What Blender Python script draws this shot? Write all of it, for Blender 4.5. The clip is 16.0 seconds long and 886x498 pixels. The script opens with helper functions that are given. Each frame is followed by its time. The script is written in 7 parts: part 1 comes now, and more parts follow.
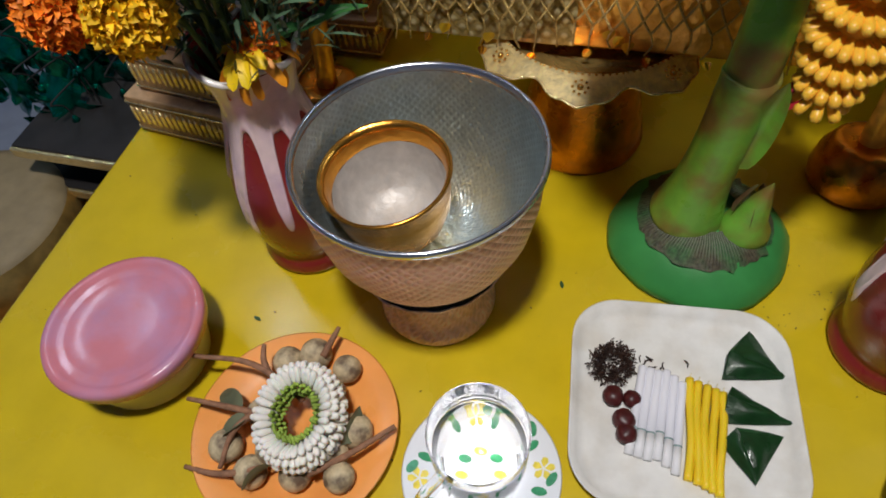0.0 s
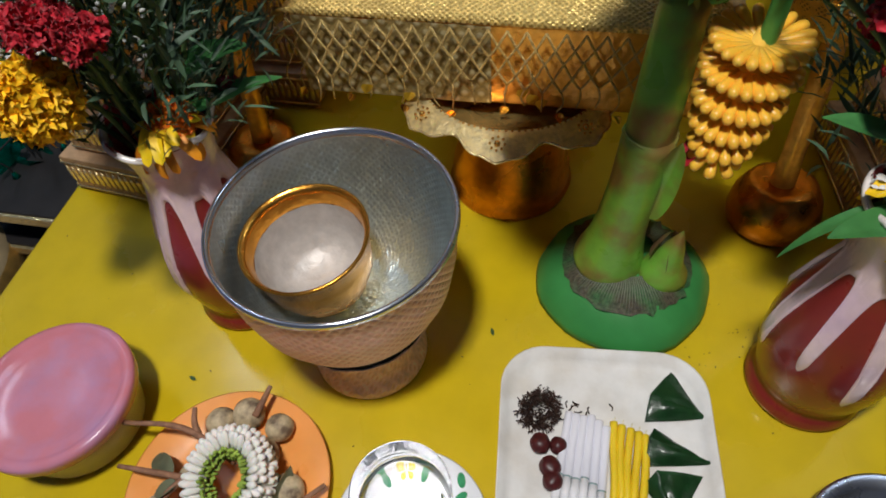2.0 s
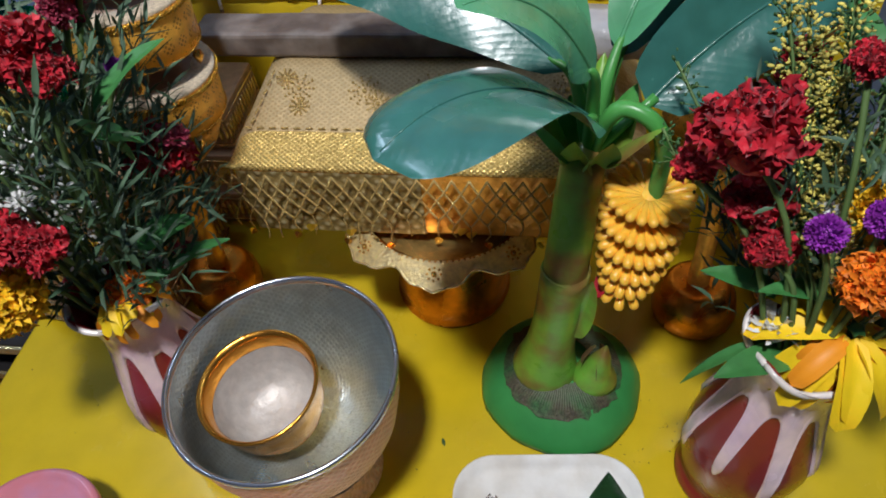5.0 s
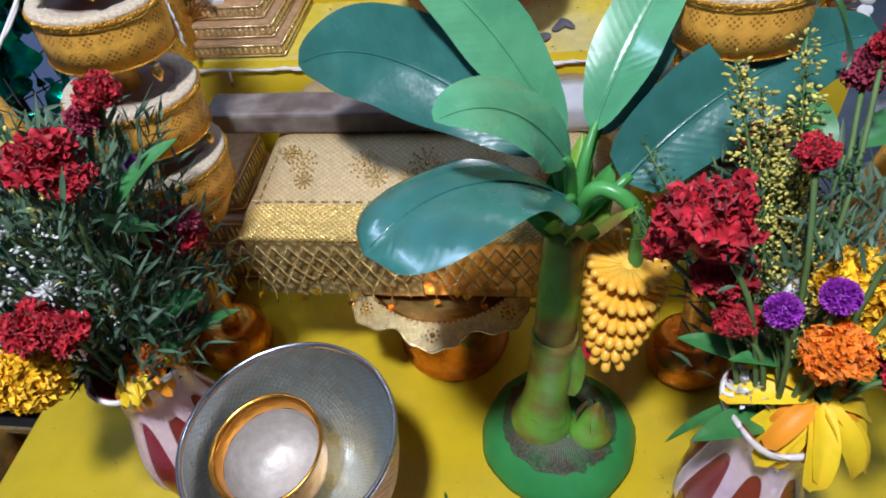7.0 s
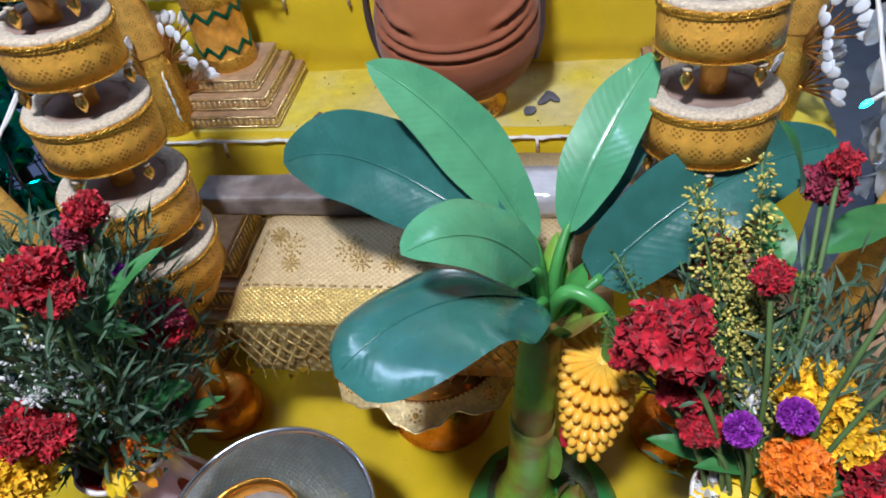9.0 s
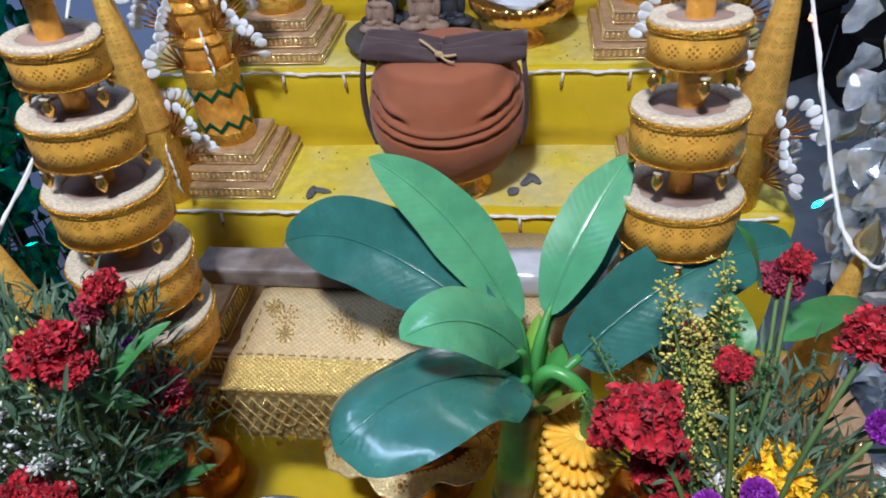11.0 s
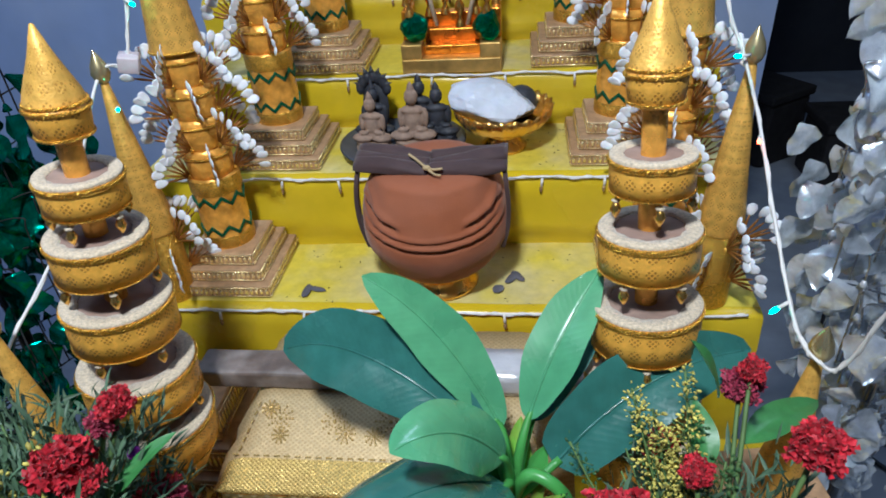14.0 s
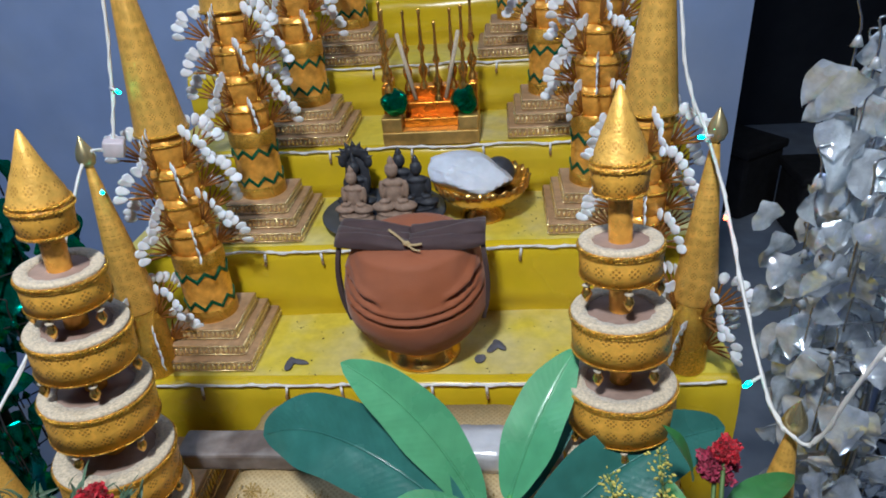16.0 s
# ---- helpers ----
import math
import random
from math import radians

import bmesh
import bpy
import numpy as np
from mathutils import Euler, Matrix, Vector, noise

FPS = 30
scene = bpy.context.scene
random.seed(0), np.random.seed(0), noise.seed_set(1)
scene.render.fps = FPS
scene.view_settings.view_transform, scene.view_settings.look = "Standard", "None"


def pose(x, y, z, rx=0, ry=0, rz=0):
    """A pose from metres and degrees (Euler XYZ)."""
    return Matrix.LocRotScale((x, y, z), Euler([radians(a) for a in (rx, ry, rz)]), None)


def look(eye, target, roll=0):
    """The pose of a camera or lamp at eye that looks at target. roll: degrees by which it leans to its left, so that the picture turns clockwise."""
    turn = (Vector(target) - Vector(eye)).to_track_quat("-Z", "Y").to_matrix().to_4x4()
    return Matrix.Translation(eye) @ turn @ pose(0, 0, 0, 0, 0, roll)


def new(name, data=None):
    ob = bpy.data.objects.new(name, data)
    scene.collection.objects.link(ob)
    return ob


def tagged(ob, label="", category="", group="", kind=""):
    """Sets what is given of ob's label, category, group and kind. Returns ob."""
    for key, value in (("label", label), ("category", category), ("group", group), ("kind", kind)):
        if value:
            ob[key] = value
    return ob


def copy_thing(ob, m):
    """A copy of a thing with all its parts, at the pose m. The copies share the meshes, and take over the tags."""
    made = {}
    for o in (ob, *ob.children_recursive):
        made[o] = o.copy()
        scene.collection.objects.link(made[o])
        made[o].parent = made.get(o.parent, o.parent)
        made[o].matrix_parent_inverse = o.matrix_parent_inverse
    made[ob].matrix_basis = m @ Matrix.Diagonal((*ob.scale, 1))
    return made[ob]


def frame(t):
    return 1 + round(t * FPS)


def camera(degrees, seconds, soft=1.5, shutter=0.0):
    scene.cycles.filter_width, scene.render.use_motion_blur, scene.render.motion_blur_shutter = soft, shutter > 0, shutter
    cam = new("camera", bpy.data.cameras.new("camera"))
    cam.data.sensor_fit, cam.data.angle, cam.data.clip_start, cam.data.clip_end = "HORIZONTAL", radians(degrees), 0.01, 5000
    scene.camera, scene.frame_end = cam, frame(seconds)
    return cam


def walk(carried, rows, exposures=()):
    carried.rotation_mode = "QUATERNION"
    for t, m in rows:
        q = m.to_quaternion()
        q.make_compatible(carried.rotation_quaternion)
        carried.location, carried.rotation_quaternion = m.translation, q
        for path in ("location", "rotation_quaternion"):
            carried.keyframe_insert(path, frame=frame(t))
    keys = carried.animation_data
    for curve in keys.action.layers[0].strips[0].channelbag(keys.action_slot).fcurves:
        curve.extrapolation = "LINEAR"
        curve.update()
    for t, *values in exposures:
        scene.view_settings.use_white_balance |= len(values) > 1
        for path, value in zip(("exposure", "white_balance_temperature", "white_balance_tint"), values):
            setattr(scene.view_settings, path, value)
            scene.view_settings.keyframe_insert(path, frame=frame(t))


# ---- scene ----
cam = camera(68.6, 16.0, 1.8)
PATH = [
    (0, (0.167, 0.068, 0.569), (-0.23, 1.174, -1.049), -6.9),
    (0.5, (0.183, 0.076, 0.576), (-0.201, 1.196, -1.036), -6.8),
    (1, (0.196, 0.083, 0.582), (-0.177, 1.217, -1.023), -6.8),
    (1.5, (0.207, 0.092, 0.586), (-0.147, 1.249, -1.007), -6.7),
    (2, (0.212, 0.097, 0.598), (-0.124, 1.265, -0.99), -6.1),
    (2.5, (0.218, 0.106, 0.611), (-0.11, 1.29, -0.967), -6.2),
    (3, (0.227, 0.118, 0.626), (-0.1, 1.315, -0.942), -7.0),
    (3.5, (0.241, 0.126, 0.638), (-0.048, 1.354, -0.913), -6.3),
    (4, (0.244, 0.133, 0.651), (-0.006, 1.387, -0.887), -5.2),
    (4.2, (0.242, 0.138, 0.661), (-0.001, 1.394, -0.876), -5.3),
    (6.3, (0.253, 0.14, 0.726), (-0.058, 1.454, -0.75), -8.3),
    (6.5, (0.257, 0.141, 0.729), (-0.057, 1.461, -0.74), -8.3),
    (7, (0.265, 0.143, 0.746), (-0.038, 1.479, -0.712), -8.5),
    (7.5, (0.276, 0.15, 0.761), (-0.031, 1.498, -0.684), -9.2),
    (8, (0.275, 0.156, 0.774), (-0.036, 1.513, -0.661), -8.5),
    (8.5, (0.279, 0.172, 0.792), (-0.038, 1.537, -0.634), -8.6),
    (9, (0.291, 0.182, 0.803), (-0.028, 1.565, -0.606), -8.6),
    (9.2, (0.294, 0.183, 0.809), (-0.018, 1.577, -0.591), -8.3),
    (11.3, (0.282, 0.159, 0.859), (0.029, 1.692, -0.401), -4.5),
    (11.5, (0.281, 0.157, 0.866), (0.021, 1.701, -0.379), -4.6),
    (12, (0.285, 0.151, 0.874), (0.038, 1.715, -0.348), -4.0),
    (12.5, (0.285, 0.145, 0.886), (0.03, 1.735, -0.301), -4.0),
    (13, (0.288, 0.146, 0.898), (0.04, 1.76, -0.257), -4.3),
    (13.5, (0.292, 0.143, 0.904), (0.049, 1.774, -0.227), -4.4),
    (14, (0.297, 0.143, 0.913), (0.064, 1.795, -0.191), -4.4),
    (14.5, (0.299, 0.146, 0.922), (0.081, 1.821, -0.149), -4.4),
    (15, (0.298, 0.146, 0.931), (0.083, 1.841, -0.108), -4.2),
    (15.5, (0.302, 0.147, 0.941), (0.095, 1.863, -0.066), -4.5),
    (16, (0.311, 0.15, 0.952), (0.116, 1.884, -0.027), -4.6),
]
walk(cam, [(t, look(eye, target, roll)) for t, eye, target, roll in PATH],
     [(0, -0.22, 6500, 10), (3.0, -0.15, 6450, 10), (4.2, -0.17, 6350, 10), (7, 0.26, 5650, 13), (11.5, 0.2, 5650, 10), (14, 0.13, 5600, 6), (16, -0.02, 5750, 6)])

# ---- light ----
world = bpy.data.worlds.new("world")
scene.world = world
world.use_nodes = True
world.node_tree.nodes["Background"].inputs[0].default_value = (0.62, 0.72, 1.0, 1)
world.node_tree.nodes["Background"].inputs[1].default_value = 0.20


def area_lamp(name, place, target, size, power, colour, size_y=None):
    d = bpy.data.lights.new(name, "AREA")
    d.energy, d.size, d.color = power, size, colour
    if size_y:
        d.shape, d.size_y = "RECTANGLE", size_y
    ob = new(name, d)
    ob.matrix_world = look(place, target)
    return ob


area_lamp("ceiling_lamp_light", (0.12, -0.05, 1.90), (0.14, 0.65, 0.0), 0.15, 32, (1.0, 0.97, 0.94))
# Two bluish fills added to lift wall and floor; no lamp is known there.
area_lamp("added_fill_light", (-1.6, 1.2, 2.45), (-0.6, 1.98, 0.5), 1.2, 13, (0.66, 0.80, 1.0), 0.1)
area_lamp("added_fill_light", (1.75, 1.7, 2.45), (1.6, 1.8, -0.7), 1.2, 13, (0.66, 0.80, 1.0), 0.1)


# ---- materials ----
def material(name, colour, rough=0.5, metal=0.0, vary=0.15, scale=40.0, bump=0.0, bump_scale=200.0, second=None, second_amount=0.0,
             second_scale=12.0, coat=0.0, transmission=0.0, ior=1.45, sheen=0.0, emit=None, rough_vary=0.1, alpha=1.0, island=False, sub=0.0):
    """A principled material with grain, patches of a second colour and fine relief, in metres of the object."""
    m = bpy.data.materials.new(name)
    m.use_nodes = True
    nt = m.node_tree
    b = nt.nodes["Principled BSDF"]
    co = nt.nodes.new("ShaderNodeTexCoord")
    n1 = nt.nodes.new("ShaderNodeTexNoise")
    n1.inputs["Scale"].default_value, n1.inputs["Detail"].default_value = scale, 5
    nt.links.new(co.outputs["Object"], n1.inputs["Vector"])
    ramp = nt.nodes.new("ShaderNodeMapRange")
    ramp.inputs[1].default_value, ramp.inputs[2].default_value = 0.3, 0.7
    ramp.inputs[3].default_value, ramp.inputs[4].default_value = 1 - vary, 1 + vary
    nt.links.new(n1.outputs[0], ramp.inputs[0])
    base = nt.nodes.new("ShaderNodeMix")
    base.data_type = "RGBA"
    base.inputs[6].default_value = (*colour, 1)
    base.inputs[7].default_value = (*(second or colour), 1)
    n2 = nt.nodes.new("ShaderNodeTexNoise")
    n2.inputs["Scale"].default_value, n2.inputs["Detail"].default_value = second_scale, 6
    nt.links.new(co.outputs["Object"], n2.inputs["Vector"])
    r2 = nt.nodes.new("ShaderNodeMapRange")
    r2.inputs[1].default_value, r2.inputs[2].default_value = 0.42, 0.66
    r2.inputs[3].default_value, r2.inputs[4].default_value = 0, second_amount
    nt.links.new(n2.outputs[0], r2.inputs[0])
    nt.links.new(r2.outputs[0], base.inputs[0])
    mul = nt.nodes.new("ShaderNodeMix")
    mul.data_type, mul.blend_type = "RGBA", "MULTIPLY"
    mul.inputs[0].default_value = 1
    nt.links.new(base.outputs[2], mul.inputs[6])
    grey = nt.nodes.new("ShaderNodeCombineColor")
    for k in range(3):
        nt.links.new(ramp.outputs[0], grey.inputs[k])
    nt.links.new(grey.outputs[0], mul.inputs[7])
    last = mul.outputs[2]
    if island:
        geo = nt.nodes.new("ShaderNodeNewGeometry")
        hsv = nt.nodes.new("ShaderNodeHueSaturation")
        mr = nt.nodes.new("ShaderNodeMapRange")
        mr.inputs[3].default_value, mr.inputs[4].default_value = 0.65, 1.35
        nt.links.new(geo.outputs["Random Per Island"], mr.inputs[0])
        nt.links.new(mr.outputs[0], hsv.inputs["Value"])
        nt.links.new(last, hsv.inputs["Color"])
        last = hsv.outputs[0]
    nt.links.new(last, b.inputs["Base Color"])
    rv = nt.nodes.new("ShaderNodeMapRange")
    rv.inputs[1].default_value, rv.inputs[2].default_value = 0.3, 0.7
    rv.inputs[3].default_value, rv.inputs[4].default_value = max(0.02, rough - rough_vary), min(1, rough + rough_vary)
    nt.links.new(n2.outputs[0], rv.inputs[0])
    nt.links.new(rv.outputs[0], b.inputs["Roughness"])
    b.inputs["Metallic"].default_value = metal
    b.inputs["Coat Weight"].default_value = coat
    b.inputs["Coat Roughness"].default_value = 0.12
    b.inputs["Transmission Weight"].default_value = transmission
    b.inputs["IOR"].default_value = ior
    b.inputs["Sheen Weight"].default_value = sheen
    b.inputs["Alpha"].default_value = alpha
    if sub:
        b.inputs["Subsurface Weight"].default_value = sub
        b.inputs["Subsurface Radius"].default_value = (0.01, 0.005, 0.003)
        b.inputs["Subsurface Scale"].default_value = 0.5
    if emit:
        b.inputs["Emission Color"].default_value = (*emit[:3], 1)
        b.inputs["Emission Strength"].default_value = emit[3]
    if bump:
        n3 = nt.nodes.new("ShaderNodeTexNoise")
        n3.inputs["Scale"].default_value, n3.inputs["Detail"].default_value = bump_scale, 4
        nt.links.new(co.outputs["Object"], n3.inputs["Vector"])
        bp = nt.nodes.new("ShaderNodeBump")
        bp.inputs["Strength"].default_value, bp.inputs["Distance"].default_value = bump, 0.002
        nt.links.new(n3.outputs[0], bp.inputs["Height"])
        nt.links.new(bp.outputs[0], b.inputs["Normal"])
    return m


def sines(nt, ku, kv, diagonal=False):
    """sin(ku u) sin(kv v) over the mesh's unrolled coordinates in metres."""
    uv = nt.nodes.new("ShaderNodeUVMap")
    sep = nt.nodes.new("ShaderNodeSeparateXYZ")
    nt.links.new(uv.outputs[0], sep.inputs[0])
    def op(kind, a, b=None):
        n = nt.nodes.new("ShaderNodeMath")
        n.operation = kind
        for k, v in enumerate((a, b)):
            if v is None:
                continue
            if isinstance(v, (int, float)):
                n.inputs[k].default_value = v
            else:
                nt.links.new(v, n.inputs[k])
        return n.outputs[0]
    u, v = sep.outputs[0], sep.outputs[1]
    if diagonal:
        u, v = op("ADD", u, v), op("SUBTRACT", u, v)
    return op("MULTIPLY", op("SINE", op("MULTIPLY", u, ku)), op("SINE", op("MULTIPLY", v, kv))), op


def patterned(name, colour, dark, ku, kv, low=0.25, high=0.5, diagonal=False, relief=0.0, cluster=0, **kw):
    """material() with a woven or embossed motif over its unrolled coordinates."""
    m = material(name, colour, **kw)
    nt = m.node_tree
    b = nt.nodes["Principled BSDF"]
    s, op = sines(nt, ku, kv, diagonal)
    s = op("ABSOLUTE", s)
    if cluster:
        mask, op = sines(nt, ku / cluster, kv / cluster, diagonal)
        mask = op("GREATER_THAN", mask, 0.22)
        s = op("MULTIPLY", s, mask)
    mr = nt.nodes.new("ShaderNodeMapRange")
    mr.inputs[1].default_value, mr.inputs[2].default_value = low, high
    nt.links.new(s, mr.inputs[0])
    if dark:
        link = b.inputs["Base Color"].links[0].from_socket
        mix = nt.nodes.new("ShaderNodeMix")
        mix.data_type = "RGBA"
        nt.links.new(mr.outputs[0], mix.inputs[0])
        nt.links.new(link, mix.inputs[6])
        mix.inputs[7].default_value = (*dark, 1)
        nt.links.new(mix.outputs[2], b.inputs["Base Color"])
    if relief:
        bp = nt.nodes.new("ShaderNodeBump")
        bp.inputs["Strength"].default_value, bp.inputs["Distance"].default_value = relief, 0.002
        nt.links.new(s, bp.inputs["Height"])
        if b.inputs["Normal"].links:
            nt.links.new(b.inputs["Normal"].links[0].from_socket, bp.inputs["Normal"])
        nt.links.new(bp.outputs[0], b.inputs["Normal"])
    return m


M = {}
M["vinyl"] = material("yellow_vinyl", (0.62, 0.45, 0.010), 0.25, vary=0.06, scale=25, bump=0.10, bump_scale=45, second=(0.56, 0.42, 0.03), second_amount=0.5, second_scale=5)
M["vinyl_dusty"] = material("dusty_yellow_vinyl", (0.68, 0.56, 0.06), 0.5, vary=0.1, scale=60, bump=0.15, bump_scale=90, second=(0.62, 0.54, 0.25), second_amount=0.9, second_scale=9)
M["wall"] = material("blue_grey_paint", (0.30, 0.39, 0.62), 0.75, vary=0.06, scale=8, bump=0.1, bump_scale=80, second=(0.40, 0.47, 0.64), second_amount=0.6, second_scale=3)
# Near-black base puts the gloom of the unlit far room into its walls.
M["dark"] = material("unlit_room_shade", (0.018, 0.02, 0.028), 0.8, vary=0.3, scale=3)
M["floor"] = material("grey_cement", (0.24, 0.27, 0.33), 0.6, vary=0.15, scale=9, bump=0.1, second=(0.3, 0.31, 0.33), second_amount=0.7, second_scale=2)
M["silver"] = patterned("embossed_silver", (0.50, 0.60, 0.64), (0.42, 0.51, 0.55), 420, 420, 0.5, 0.9, True, 0.16, rough=0.34, metal=0.8, vary=0.14, scale=60, bump=0.5, bump_scale=170)
M["silver_plain"] = material("polished_silver_rim", (0.68, 0.70, 0.74), 0.22, 0.95, vary=0.06)
M["copper"] = patterned("embossed_pink_copper", (0.98, 0.61, 0.50), (0.88, 0.47, 0.36), 330, 330, 0.35, 0.8, True, 0.9, rough=0.42, metal=0.22, vary=0.12, scale=90, bump=0.35, bump_scale=260)
M["copper_band"] = patterned("embossed_copper_petals", (0.98, 0.64, 0.50), (0.88, 0.54, 0.34), 420, 200, 0.4, 0.9, True, 0.4, rough=0.36, metal=0.28, vary=0.25, scale=150, bump=0.5, bump_scale=240)
# Black colour for the shade inside the bowl's collar gap.
M["tarnish"] = material("black_gap_shade", (0.012, 0.010, 0.009), 0.7, vary=0.3)
M["gold"] = material("bright_gold", (0.85, 0.50, 0.12), 0.22, 0.95, vary=0.12, scale=60, bump=0.15, bump_scale=150)
M["gold_small"] = material("orange_tinted_gold", (0.88, 0.40, 0.06), 0.22, 0.95, vary=0.15, scale=60, bump=0.3, bump_scale=160)
M["gold_orange"] = material("orange_gold", (0.72, 0.27, 0.03), 0.28, 0.9, vary=0.2, scale=70, bump=0.35, bump_scale=220)
M["gold_pale"] = material("pale_gold_relief", (0.92, 0.74, 0.38), 0.22, 0.75, vary=0.25, scale=160, bump=0.7, bump_scale=260)
M["glitter"] = material("gold_glitter_trim", (0.72, 0.42, 0.06), 0.3, 0.85, vary=0.55, scale=500, bump=1.0, bump_scale=700)
M["brocade"] = patterned("gold_brocade", (0.86, 0.45, 0.065), (0.42, 0.18, 0.025), 560, 560, 0.45, 0.65, True, 0.1, cluster=3, rough=0.36, metal=0.15, vary=0.16, scale=120, bump=0.3, bump_scale=400)
M["brocade_cone"] = patterned("gold_brocade_cone", (0.80, 0.46, 0.09), (0.55, 0.28, 0.05), 560, 560, 0.45, 0.65, True, 0.08, cluster=3, rough=0.45, metal=0.3, vary=0.2, scale=90, bump=0.3, bump_scale=300)
M["foil"] = material("orange_gold_foil", (0.88, 0.43, 0.07), 0.24, 0.38, vary=0.3, scale=70, bump=0.9, bump_scale=90)
M["felt"] = material("cream_felt", (0.58, 0.48, 0.34), 0.95, vary=0.30, scale=350, bump=1.0, bump_scale=400, sheen=0.3)
M["brown"] = material("brown_wood_top", (0.28, 0.185, 0.145), 0.85, vary=0.2, scale=60, second=(0.33, 0.24, 0.19), second_amount=0.6)
M["ped"] = material("dusty_brown_gold_paint", (0.42, 0.26, 0.14), 0.6, 0.15, vary=0.2, scale=80, second=(0.48, 0.31, 0.17), second_amount=0.8, second_scale=25, bump=0.2)
M["green_glitter"] = material("dark_green_glitter", (0.0, 0.10, 0.045), 0.35, 0.4, vary=0.6, scale=600, bump=1.0, bump_scale=700)
M["green_foil"] = material("green_metal_foil", (0.0, 0.22, 0.15), 0.16, 0.85, vary=0.4, scale=60, bump=0.5, bump_scale=90, island=True)
M["silver_foil"] = material("silver_foil_leaf", (0.86, 0.93, 1.0), 0.10, 0.68, vary=0.25, scale=60, bump=0.7, bump_scale=160, island=True)
M["white"] = material("white_paper_petal", (0.84, 0.86, 0.90), 0.6, vary=0.06, sub=0.1)
M["cable"] = material("white_cable", (0.75, 0.73, 0.70), 0.45, vary=0.06)
M["black_cable"] = material("black_cable", (0.015, 0.015, 0.018), 0.5)
M["silver_lining"] = material("pale_silver_lining", (0.52, 0.49, 0.46), 0.5, 0.25, vary=0.12, scale=90, bump=0.6, bump_scale=120)
M["clear_pink"] = material("cloudy_clear_plastic", (0.80, 0.72, 0.52), 0.35, transmission=0.55, vary=0.05)
# The lavender second colour imitates mottled glare on the pink lid.
M["pink"] = material("pink_plastic_painted_glare", (0.58, 0.20, 0.24), 0.20, vary=0.05, bump=0.12, bump_scale=60, second=(0.46, 0.26, 0.42), second_amount=0.9, second_scale=14, sub=0.1)
M["red_glaze"] = material("dark_red_glaze", (0.23, 0.018, 0.020), 0.30, vary=0.12, scale=30, coat=0.3, second=(0.20, 0.016, 0.022), second_amount=0.8, second_scale=18)
M["lilac_glaze"] = material("lilac_white_glaze", (0.84, 0.66, 0.68), 0.26, vary=0.08, scale=70, coat=0.5, second=(0.62, 0.44, 0.62), second_amount=0.8, second_scale=16)
M["white_glaze"] = material("white_glaze", (0.75, 0.70, 0.66), 0.25, vary=0.15, coat=0.4)
M["base_green"] = material("green_plastic_base", (0.045, 0.26, 0.065), 0.42, vary=0.12, scale=30, bump=0.2, bump_scale=60)
M["soil_grey"] = patterned("grey_brown_fibre", (0.07, 0.06, 0.035), (0.20, 0.22, 0.16), 900, 40, 0.35, 0.9, False, 0.6, rough=0.6, vary=0.5, scale=260, bump=0.7, bump_scale=300, second=(0.03, 0.12, 0.035), second_amount=0.9, second_scale=30)
M["trunk_green"] = material("green_plastic_trunk", (0.18, 0.43, 0.05), 0.36, vary=0.12, scale=60, second=(0.24, 0.09, 0.035), second_amount=0.85, second_scale=21, coat=0.1)
M["dry_bract"] = material("brown_papery_bract", (0.20, 0.11, 0.05), 0.6, vary=0.3, scale=90, bump=0.3, second=(0.13, 0.20, 0.05), second_amount=0.8, second_scale=40)
M["leaf_dark"] = patterned("dark_plastic_leaf", (0.034, 0.130, 0.108), None, 60, 390, relief=0.05, rough=0.24, vary=0.12, scale=50, bump=0.7, bump_scale=34, second=(0.045, 0.165, 0.14), second_amount=0.6, second_scale=14, coat=0.4)
M["leaf_light"] = patterned("light_plastic_leaf", (0.085, 0.29, 0.14), None, 60, 390, relief=0.05, rough=0.28, vary=0.1, scale=50, bump=0.15, bump_scale=70, second=(0.12, 0.36, 0.17), second_amount=0.6, second_scale=14, coat=0.35)
M["leaf_rib"] = material("green_plastic_stalk", (0.07, 0.28, 0.06), 0.35, vary=0.1)
M["wax_yellow"] = material("orange_yellow_wax", (0.94, 0.52, 0.05), 0.35, vary=0.12, second=(0.96, 0.66, 0.15), second_amount=0.7, second_scale=60, sub=0.2)
M["palm_plate"] = material("pale_palm_leaf", (0.76, 0.75, 0.72), 0.55, vary=0.06, scale=50, bump=0.3, bump_scale=90, second=(0.58, 0.53, 0.45), second_amount=0.5, second_scale=30)
M["tobacco"] = material("tobacco", (0.035, 0.014, 0.008), 0.8, vary=0.4, island=True)
M["betel"] = material("dark_red_nut", (0.07, 0.012, 0.012), 0.4, vary=0.3, scale=200)
M["paper"] = material("white_paper", (0.80, 0.80, 0.86), 0.6, vary=0.02)
M["paper_filter"] = material("white_filter_paper", (0.82, 0.82, 0.84), 0.55, vary=0.02)
M["band_grey"] = material("grey_band", (0.25, 0.35, 0.35), 0.5)
M["wax_candle"] = material("yellow_wax", (0.85, 0.60, 0.02), 0.4, vary=0.08, sub=0.2)
M["wick"] = material("wick", (0.75, 0.7, 0.5), 0.9)
M["betel_leaf"] = material("dark_green_leaf", (0.02, 0.085, 0.025), 0.35, vary=0.2, scale=120, bump=0.3, bump_scale=200, coat=0.2)
M["orange"] = material("orange_plastic", (0.90, 0.36, 0.09), 0.32, vary=0.05, sub=0.1)
